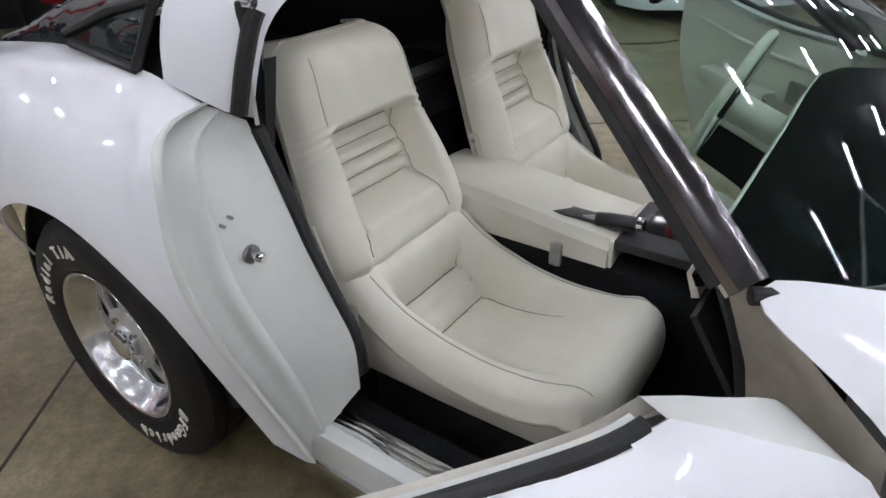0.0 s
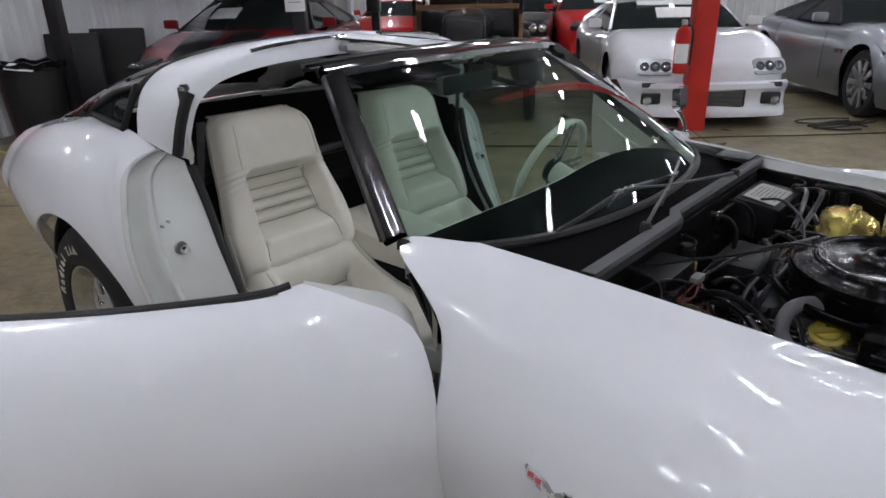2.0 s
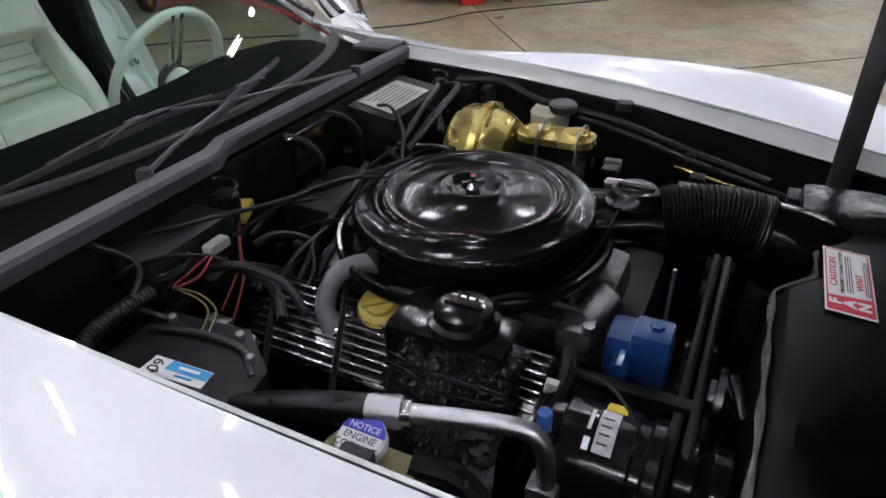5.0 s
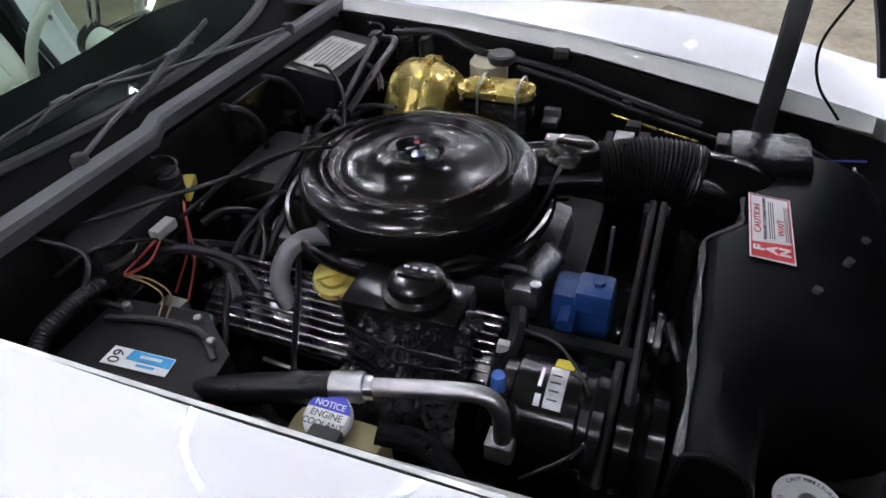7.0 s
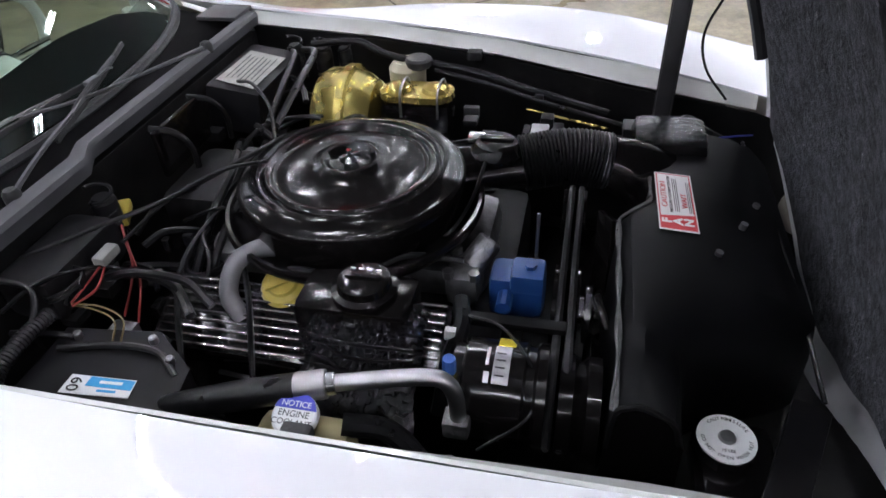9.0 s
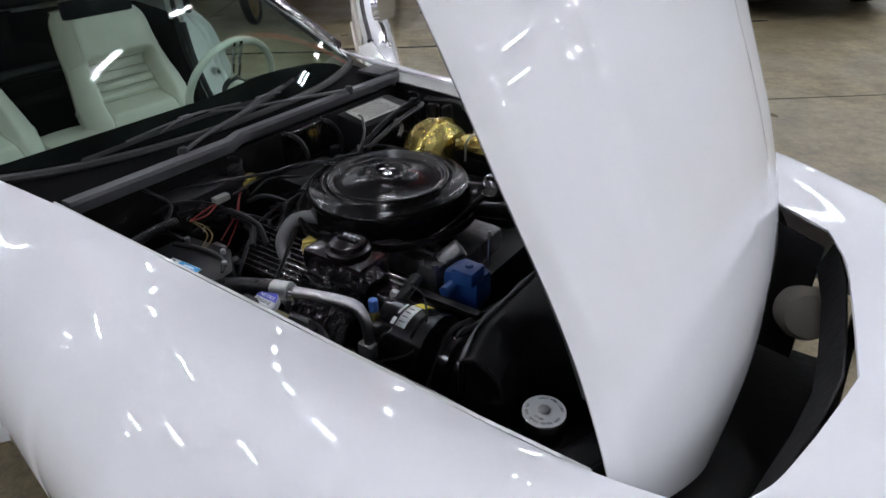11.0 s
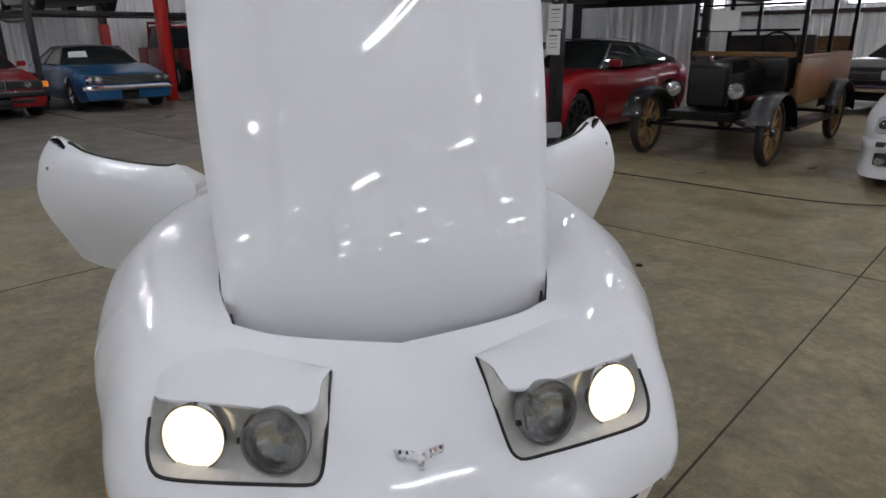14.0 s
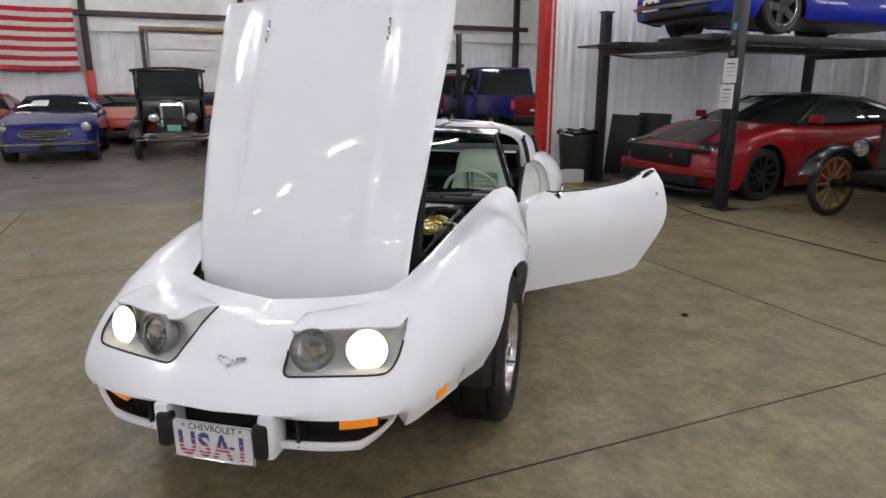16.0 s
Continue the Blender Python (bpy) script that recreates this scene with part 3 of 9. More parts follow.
FELT = mat("hood_felt", (0.085, 0.088, 0.098), 0.95, vary=0.6, scale=60, bump=0.9, bscale=180, spec=0.1, dirt=(0.02, 0.02, 0.022), dirt_amount=0.6, dscale=9)
part("hood_insulation", thick(grid(lin), 0.010), FELT, hood, "grey felt insulation pad under the hood")
for s in (-1, 1):
    edge = []
    for i in range(8, 47, 3):
        p, n = hood_at(i / 48, s * 0.93)
        edge.append(p - n * 0.032)
    part("hood_rib", tube(edge, 0.014, 30, 8), BLACK, hood)
    b = BM()
    p, nrm = hood_at(0.875, s * 0.52)
    d = Vector((-nrm.z, 0, nrm.x))
    for k in range(5):
        box(p + nrm * 0.004 + d * (0.022 * k - 0.03) + Vector((0, 0.004 * (k % 2), 0)), (0.012, 0.011, 0.017), 0.002, bm=b)
    part("hood_badge", b, CHROME, hood)
# prop rod: a folded steel channel
b = BM()
prop_m, prop_l = between((0.160, 0.425, 0.665), (0.165, 0.470, 1.22))
box((0, 0, prop_l / 2), (0.032, 0.030, prop_l), 0.003, prop_m, bm=b)
for s in (-1, 1):
    box((s * 0.0175, -0.008, prop_l / 2), (0.003, 0.036, prop_l), 0.0, prop_m, bm=b)
part("hood_prop", b, mat("grey_phosphate_steel", (0.12, 0.12, 0.125), 0.4, metal=0.8, vary=0.3), vette, "dark steel hood prop")

# ---- headlamp pods ----
REFL = mat("lamp_reflector", (0.86, 0.86, 0.85), 0.07, metal=1, vary=0.12, scale=70, bump=0.12, bscale=90)
LAMPGLASS = mat("lamp_glass", (0.92, 0.93, 0.94), 0.0, transmission=1, vary=0, rvary=0, ior=1.3)
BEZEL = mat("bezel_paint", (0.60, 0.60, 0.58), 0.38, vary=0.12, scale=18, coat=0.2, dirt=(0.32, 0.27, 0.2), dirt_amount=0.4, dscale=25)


LAMPRIM = mat("lamp_rim", (0.30, 0.30, 0.30), 0.3, metal=1, vary=0.2)


def on_body(x, y, lift=0.003):
    hit = SHELL.ray_cast(Vector((x, abs(y), 2.0)), Vector((0, 0, -1)))[0]
    return Vector((x, y, (hit.z if hit else 0.6) + lift))


for s in (-1, 1):
    fl = lambda p: Vector((p[0], s * p[1], p[2]))
    tip = on_body(0.70, s * 0.178, 0.004)
    # free edge of the lid, from its inner tip round the inner corner to the outer tip
    edge = spline([tip, fl((0.785, 0.199, 0.691)), fl((0.862, 0.206, 0.690)), fl((0.892, 0.219, 0.690)), fl((0.897, 0.252, 0.691)), fl((0.873, 0.345, 0.698)), fl((0.841, 0.44, 0.702)), fl((0.808, 0.532, 0.700)), fl((0.775, 0.562, 0.696)), on_body(0.695, s * 0.568, 0.004)], 44)
    back = spline([tip + Vector((-0.004, 0, 0)), on_body(0.66, s * 0.28), on_body(0.615, s * 0.42), on_body(0.64, s * 0.50), on_body(0.680, s * 0.556, 0.004)], 44)
    rws = []
    for k in range(9):
        f = k / 8
        rws.append([back[j].lerp(edge[j], f) + Vector((0, 0, 0.012 * math.sin(math.pi * f) * math.sin(math.pi * min(1, j / 30)))) for j in range(45)])
    lid = part("headlamp_lid", thick(grid(rws), 0.007), WHITE, vette, "white pop-up headlamp lid", angle=60)
    # foot line of the bezel on the body, with its black gap
    foot = spline([on_body(x, s * y, 0.003 if k < 2 else 0.000) for k, (x, y) in enumerate(PODFOOT)], 44)
    part("gap_seal", tube(foot[:40], 0.0042, 60, 6), RUBBER, lid, "black gap line round the headlamp pod")
    X = Vector((-0.30, s * 0.95, 0)).normalized()
    nb = Vector((0.94, s * 0.30, 0.20)).normalized()
    Y = nb.cross(X).normalized()
    if Y.z < 0:
        Y = -Y
    X = Y.cross(nb).normalized()
    M = Matrix((X, Y, nb)).transposed().to_4x4()
    C = fl((0.892, 0.294, 0.628))
    O = fl((0.836, 0.466, 0.618))
    # bezel: hollow sheet between lid edge and foot line
    rws = []
    for k in range(11):
        f = k / 10
        row = []
        for j in range(45):
            p = (edge[j] + Vector((-0.010, 0, -0.006))).lerp(foot[j] + Vector((-0.004, 0, 0.0)), f)
            dip = math.sin(math.pi * f) ** 0.5 * min(1, j / 16) * (1 - max(0, (j - 38) / 6))
            row.append(p - nb * 0.066 * dip)
        rws.append(row)
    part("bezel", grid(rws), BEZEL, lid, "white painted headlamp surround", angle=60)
    for mid, lit in ((C, False), (O, True)):
        lm = Matrix.Translation(mid + nb * 0.018 + Vector((0, 0, 0.008 if lit else 0.0))) @ M
        ring = part("lamp_ring", lathe([(0.060, -0.05), (0.070, -0.03), (0.076, 0.002), (0.074, 0.010), (0.070, 0.009), (0.068, 0.0)], lm, 40), CHROME if lit else LAMPRIM, lid)
        if lit:
            part("lamp", lathe([(0.069, 0.004), (0.055, 0.013), (0.03, 0.019), (0, 0.021)], lm, 32), LAMP_ON, lid, "round headlamp, lit warm white")
        else:
            part("reflector", lathe([(0.069, 0.0), (0.055, -0.020), (0.03, -0.036), (0.012, -0.040), (0.012, -0.015), (0, -0.015)], lm, 32), REFL, lid)
            g = part("lamp", lathe([(0.070, 0.004), (0.055, 0.013), (0.03, 0.019), (0, 0.021)], lm, 32), LAMPGLASS, lid, "round sealed-beam headlamp, unlit")
            g.visible_shadow = False
        if not lit:
            part("screw", box((-0.078, -0.004, 0.0), (0.012, 0.012, 0.014), 0.003, lm), BLACK, ring)

# ---- bumper face: lamps, guards, plate ----
for s in (-1, 1):
    for i0, i1, nm in ((int(NN * 0.44), int(NN * 0.58), "turn_lamp"),):
        b = BM()
        rws = []
        for i in range(i0, i1 + 1):
            d, out = lip[i - 1]
            e = Vector((d.x, s * d.y, d.z)) - Vector((out.x, s * out.y, 0)) * 0.055
            rws.append([e - Vector((0, 0, 0.038)), e + Vector((out.x, s * out.y, 0)) * 0.006 - Vector((0, 0, 0.055)), e - Vector((0, 0, 0.078))])
        part(nm, thick(grid(rws), 0.02), AMBER, vette, "amber turn-signal lens")
    # wrap-round marker on the corner
    rws = []
    for i in range(int(NN * 0.13), int(NN * 0.22)):
        d, out = lip[i]
        e = Vector((d.x, s * d.y, d.z)) + Vector((out.x, s * out.y, 0)) * 0.002
        rws.append([e - Vector((0, 0, 0.015 + 0.02)), e - Vector((0, 0, 0.065))])
    part("side_marker", thick(grid(rws), 0.008), AMBER, vette, "amber side marker lens")
    # bumper guard: white housing with black pad
    part("bumper_guard", box((1.015, s * 0.192, 0.375), (0.10, 0.055, 0.155), 0.014, Matrix.Translation((0.0, 0, 0)) ), WHITE, vette)
    part("guard_pad", box((1.058, s * 0.178, 0.365), (0.05, 0.05, 0.12), 0.015), RUBBER, vette, "black rubber bumper guard pad")
    part("grille_divider", box((0.985, s * 0.28, 0.38), (0.05, 0.012, 0.11), 0.003), BLACK, vette)
PLATEM = mat("plate_white", (0.72, 0.72, 0.74), 0.35, vary=0.06, coat=0.4)
PLBLUE = mat("plate_blue", (0.06, 0.07, 0.25), 0.4, vary=0.2)
PLRED = mat("plate_red", (0.50, 0.07, 0.09), 0.4, vary=0.2)
pm = Matrix.Translation((1.056, -0.004, 0.333)) @ Matrix.Rotation(radians(90), 4, "Z") @ Matrix.Rotation(radians(91), 4, "X")
plate = part("licence_plate", prism(rounded(0.300, 0.142, 0.012), 0.003, pm, 0.001), PLATEM, vette, "white show plate with stars and stripes lettering")
part("plate_rim", tube([pm @ Vector((x, y, 0.004)) for x, y in rounded(0.294, 0.136, 0.012) + [(0.147, 0.06)]], 0.0025, 80, 6), CHROME, plate)
writing("plate_text", "CHEVROLET", 0.032, pm @ Matrix.Translation((0, 0.050, 0.004)), BLACK, plate, 0.0006)
def half_of(ob, upper):
    """Keeps the upper or the lower part of a plate letter, cut across the plate."""
    b = BM()
    b.from_mesh(ob.data)
    bmesh.ops.bisect_plane(b, geom=b.verts[:] + b.edges[:] + b.faces[:], plane_co=pm @ Vector((0, -0.010, 0)), plane_no=pm.to_3x3() @ Vector((0, 1, 0)), clear_inner=upper, clear_outer=not upper)
    b.to_mesh(ob.data)
    b.free()


for ch, x in (("U", -0.098), ("S", -0.034), ("A", 0.034), ("1", 0.105)):
    lm = pm @ Matrix.Translation((x, -0.018, 0.004)) @ Matrix.Diagonal((1.0, 1.25, 1, 1))
    half_of(writing("plate_letter", ch, 0.096, lm, PLBLUE, plate, 0.0006, 0.003), True)
    half_of(writing("plate_letter", ch, 0.096, lm, PLRED, plate, 0.0006, 0.003), False)
    for k in range(3):
        part("plate_stripe", box((x, -0.046 + 0.013 * k, 0.0052), (0.060, 0.0045, 0.0006), 0, pm), PLATEM, plate)
    for k in range(5):
        part("plate_star", box((x - 0.026 + 0.013 * k, 0.004 + 0.008 * (k % 2), 0.0052), (0.004, 0.004, 0.0006), 0, pm), PLATEM, plate)
part("dash_mark", box((0.070, -0.012, 0.005), (0.018, 0.010, 0.001), 0, pm), PLBLUE, plate)
for x in (-0.105, 0.105):
    part("plate_screw", cyl(pm @ Vector((x, 0.055, 0.003)), pm @ Vector((x, 0.055, 0.007)), 0.006, seg=10), STEEL, plate)
# crossed-flags nose badge as plain shapes
BADGE = mat("badge_chrome", (0.72, 0.72, 0.74), 0.28, metal=0.45, vary=0.3, scale=60, coat=0.4)
bm_ = Matrix.Translation((0.938, 0.004, on_body(0.938, 0.004).z + 0.002)) @ Matrix.Rotation(radians(32), 4, "Y") @ Matrix.Rotation(radians(90), 4, "Z")
badge = part("nose_badge", prism([(-0.005, -0.026), (0.005, -0.026), (0.008, -0.006), (0.052, 0.010), (0.056, 0.026), (0.018, 0.020), (0.0, 0.006), (-0.018, 0.020), (-0.056, 0.026), (-0.052, 0.010), (-0.008, -0.006)], 0.004, bm_, 0.0012), BADGE, vette, "chrome crossed-flags badge with red and black enamel")
for x, c in ((-0.043, BLACK), (-0.028, BLACK), (0.024, BLACK), (0.046, BLACK), (0.034, PLRED)):
    part("enamel", box((x, 0.008 + 0.24 * abs(x), 0.0045), (0.005, 0.008, 0.002), 0, bm_), c, badge)
# side badges on the fenders
for s in (-1, 1):
    hit = SHELL.ray_cast(Vector((-0.660, 2.0, 0.618)), Vector((0, -1, 0)))[0]
    fm = Matrix.Translation((-0.660, s * (hit.y + 0.001), 0.618)) @ Matrix.Rotation(radians(180 if s > 0 else 0), 4, "Z") @ Matrix.Rotation(radians(78), 4, "X")
    fbg = part("fender_badge", prism([(-0.005, -0.026), (0.005, -0.026), (0.008, -0.006), (0.052, 0.006), (0.056, 0.020), (0.018, 0.016), (0.0, 0.004), (-0.018, 0.018), (-0.056, 0.030), (-0.052, 0.012), (-0.008, -0.006)], 0.006, fm, 0.0015), BADGE, vette, "chrome crossed-flags fender badge")
    for x, c in ((-0.043, PLRED), (-0.028, PLRED), (0.026, BLACK), (0.044, BLACK)):
        part("enamel", box((x, 0.006 + 0.30 * abs(x) * (1 if x < 0 else 0.6), 0.007), (0.010, 0.008, 0.002), 0, fm), c, fbg)


# ---- windscreen ----
base_c = spline([(-1.165, -0.662, 0.882), (-1.02, -0.555, 0.880), (-0.925, -0.33, 0.874), (-0.89, 0.0, 0.872), (-0.925, 0.33, 0.874), (-1.02, 0.555, 0.880), (-1.165, 0.662, 0.882)], 40)
top_c = spline([(-1.525, -0.512, 1.171), (-1.478, -0.30, 1.186), (-1.455, 0.0, 1.192), (-1.478, 0.30, 1.186), (-1.525, 0.512, 1.171)], 40)
rws = []
for i in range(13):
    f = i / 12
    rws.append([base_c[j].lerp(top_c[j], f) + Vector((0.022, 0, 0.03)) * math.sin(math.pi * f) * (1 - ((j - 20) / 20) ** 2) for j in range(41)])
ws = part("windscreen", thick(grid(rws), 0.005), GLASS, vette, "green-tinted windscreen glass")
ws.visible_shadow = False


# dirty jamb paint, with the pillar's shade put into the darker beige
DIRTYJAMB = mat("dirty_shaded_jamb", (0.40, 0.36, 0.30), 0.55, vary=0.2, scale=9, dirt=(0.12, 0.10, 0.08), dirt_amount=0.6, dscale=12)


def strap(path, out, w, t, bm=None):
    """A flat bar along path: w wide across 'out', t thick."""
    rings = []
    n = len(path) - 1
    for i, p in enumerate(path):
        d = (path[min(i + 1, n)] - path[max(i - 1, 0)]).normalized()
        o = out(i / n) if callable(out) else Vector(out)
        o = (o - d * o.dot(d)).normalized()
        sd = d.cross(o).normalized()
        rings.append([p + sd * (w / 2) * a + o * (t / 2) * c for a, c in ((-1, -1), (-1, 0.2), (-0.62, 0.9), (-0.2, 0.72), (0.2, 0.72), (0.62, 0.9), (1, 0.2), (1, -1))])
    b = grid(rings, close=True, bm=bm)
    return b


for s in (-1, 1):
    pl = [base_c[0 if s < 0 else 40].lerp(top_c[0 if s < 0 else 40], i / 12) + Vector((0.004 + 0.006 * i / 12, s * (0.004 - 0.014 * i / 12), 0.002)) for i in range(13)]
    part("screen_pillar", strap(pl, (0.45, s * 0.75, 0.5), 0.052, 0.030), BRONZED, vette, "tinted chrome windscreen pillar trim")
    inn = [p + Vector((-0.03, -s * 0.004, -0.008)) for p in pl]
    part("pillar_seal", tube(inn, 0.017, 20, 8), RUBBER, vette)
    # painted pillar foot in the door opening
    part("hinge_pillar", grid([[(-1.150, s * 0.655, 0.870), (-0.985, s * 0.735, 0.775), (-0.955, s * 0.785, 0.56), (-0.94, s * 0.735, 0.2)],
                               [(-1.16, s * 0.640, 0.862), (-1.04, s * 0.69, 0.772), (-1.01, s * 0.72, 0.56), (-1.0, s * 0.70, 0.2)],
                               [(-1.17, s * 0.615, 0.852), (-1.09, s * 0.64, 0.765), (-1.06, s * 0.65, 0.56), (-1.05, s * 0.64, 0.2)],
                               [(-1.20, s * 0.585, 0.82), (-1.15, s * 0.575, 0.70), (-1.11, s * 0.575, 0.50), (-1.09, s * 0.575, 0.2)]]), DIRTYJAMB, vette, "beige door hinge pillar, dirt and shade in its colour", angle=60)
    part("pillar_face", grid([[(-0.968, s * 0.742, 0.770), (-0.940, s * 0.797, 0.56), (-0.925, s * 0.740, 0.2)], [(-0.960, s * 0.67, 0.770), (-0.935, s * 0.67, 0.56), (-0.920, s * 0.67, 0.2)], [(-1.03, s * 0.58, 0.770), (-1.01, s * 0.58, 0.56), (-0.99, s * 0.58, 0.2)]]), JAMB, vette)
    part("pillar_seal", tube([(-1.20, s * 0.585, 0.825), (-1.155, s * 0.572, 0.70), (-1.115, s * 0.572, 0.50), (-1.09, s * 0.572, 0.25)], 0.010, 20, 8), RUBBER, vette)
    for z in (0.68, 0.42):
        part("door_hinge", box((-1.01, s * 0.715, z), (0.04, 0.03, 0.05), 0.006), JAMB, vette)
hd = [top_c[j] + Vector((-0.012, 0, 0.010)) for j in range(41)]
part("header_trim", strap(hd, (0.55, 0, 0.83), 0.05, 0.026), CHROME, vette, "chrome windscreen header trim")
part("header", strap([p + Vector((-0.055, 0, -0.006)) for p in hd], (0.1, 0, 1), 0.075, 0.04), BRONZED, vette)
part("header_seal", tube([p + Vector((-0.098, 0, 0.006)) for p in hd], 0.013, 40, 8), RUBBER, vette)
part("screen_edge", tube([p + Vector((0.008, 0, -0.012)) for p in base_c], 0.012, 40, 8), RUBBER, vette)

# ---- T-bar, roof hoop and rear glass ----
fe = [(-2.062, 0.672, 0.935), (-2.040, 0.655, 1.03), (-2.022, 0.622, 1.115), (-2.005, 0.545, 1.172), (-1.99, 0.38, 1.208), (-1.975, 0.18, 1.224), (-1.972, 0.0, 1.228)]
re_ = [(-2.205, 0.700, 0.980), (-2.210, 0.685, 1.05), (-2.225, 0.645, 1.115), (-2.26, 0.545, 1.165), (-2.285, 0.36, 1.200), (-2.29, 0.18, 1.214), (-2.29, 0.0, 1.218)]
A = spline(fe, 36)
B = spline(re_, 36)
rows = []
for i in range(37):
    a, b_ = A[i], B[i]
    cen = (a + b_) / 2
    up = Vector((0, cen.y, (cen.z - 0.75) * 1.6)).normalized()
    rows.append([a - up * 0.05 + Vector((0.004, 0, 0)), a - up * 0.012, a + Vector((-0.012, 0, 0)) + up * 0.004, cen + up * 0.014, b_, b_ - up * 0.045, cen - up * 0.055])
hoop = grid(rows, close=True)
mirrored(hoop)
part("roof_hoop", hoop, WHITE, vette, "white roof hoop behind the seats", angle=60)
seal = [p + Vector((0.012, 0, 0)) for p in A[:9]]
for s in (-1, 1):
    part("pillar_weatherstrip", tube([Vector((p.x + 0.004, s * (p.y - 0.006), p.z)) for p in seal], 0.016, 16, 8), RUBBER, vette, "black door-opening weatherstrip")
    part("belt_latch", box((-2.028, s * 0.628, 1.098), (0.03, 0.02, 0.055), 0.006), BLACK, vette)
    part("latch_knob", cyl((-2.02, s * 0.632, 1.125), (-1.995, s * 0.632, 1.125), 0.011, seg=14, bevel=0.003), CHROME, vette)
    # inside trim of the pillar
    part("pillar_trim", thick(grid([[(-2.035, s * 0.632, 1.11), (-2.045, s * 0.635, 1.0), (-2.052, s * 0.63, 0.90)], [(-2.09, s * 0.595, 1.11), (-2.10, s * 0.60, 1.0), (-2.09, s * 0.60, 0.90)]]), 0.008), TRIMGREY, vette)
tb = []
for i in range(13):
    f = i / 12
    x = -1.985 + 0.47 * f
    z = 1.226 - 0.018 * f - 0.012 * math.sin(math.pi * f) * 0
    hw = 0.088 - 0.008 * math.sin(math.pi * f)
    tb.append([Vector((x, y, z + dz)) for y, dz in ((-hw, -0.035), (-hw - 0.004, -0.012), (-hw + 0.02, 0.004), (0, 0.012), (hw - 0.02, 0.004), (hw + 0.004, -0.012), (hw, -0.035), (hw - 0.03, -0.05), (-hw + 0.03, -0.05))])
part("t_bar", grid(tb, close=True), WHITE, vette, "white roof T-bar", angle=50)
for s in (-1, 1):
    part("t_bar_trim", tube([(-1.985, s * 0.098, 1.222), (-1.75, s * 0.092, 1.215), (-1.53, s * 0.096, 1.203)], 0.007, 16, 8), CHROME, vette)
    part("hoop_trim", tube([Vector((p.x + 0.004, s * p.y, p.z + 0.006)) for p in A[18:34]], 0.006, 20, 8), CHROME, vette)
    for x in (-1.955, -1.60):
        part("latch_plate", box((x, s * 0.082, 1.196), (0.035, 0.03, 0.018), 0.004), STEEL, vette)
part("dome_lamp", box((-1.90, 0, 1.172), (0.10, 0.045, 0.012), 0.005), mat("lit_dome", (1, 0.8, 0.4), 0.4, vary=0, rvary=0, emit=(1.0, 0.62, 0.2), power=2.5), vette, "amber-lit dome lamp")
# quarter windows and fastback glass
DARKGLASS = mat("dark_glass", (0.10, 0.13, 0.13), 0.02, transmission=0.85, vary=0, rvary=0, ior=1.3, spec=0.8)
for s in (-1, 1):
    q = [Vector((-2.283, s * 0.704, 0.992)), Vector((-2.225, s * 0.668, 1.118)), Vector((-2.40, s * 0.660, 1.085)), Vector((-2.615, s * 0.655, 1.015)), Vector((-2.58, s * 0.665, 0.998))]
    b = BM()
    b.faces.new([b.verts.new(p + Vector((0, -s * 0.004, 0))) for p in q])
    part("quarter_window", thick(b, 0.004), DARKGLASS, vette, "dark quarter window in a black rubber frame")
    part("quarter_frame", tube(q + [q[0]], 0.011, 60, 8, smooth=False), RUBBER, vette)
fb = []
for i in range(25):
    x = -2.27 - 1.13 * i / 24
    f = i / 24
    zc = keyed(f, [(0, 1.214), (0.3, 1.160), (0.6, 1.065), (0.85, 0.955), (1.0, 0.885)])[0]
    k = min(range(61), key=lambda n: abs(QTOP[n].x - x))
    yq, zq = QTOP[k].y, QTOP[k].z - 0.002
    row = []
    for j in range(25):
        a = math.pi * j / 24
        ce = abs(math.cos(a)) ** 0.75 * (1 if a < math.pi / 2 else -1)
        row.append((x, yq * ce, zq + (zc - zq) * math.sin(a) ** 0.75))
    fb.append(row)
g = part("rear_glass", grid(fb), DARKGLASS, vette, "dark wraparound rear glass")
part("rear_glass_frame", tube([(fb[0][j][0], fb[0][j][1] * 0.99, fb[0][j][2]) for j in range(2, 23)], 0.012, 40, 8), RUBBER, vette)

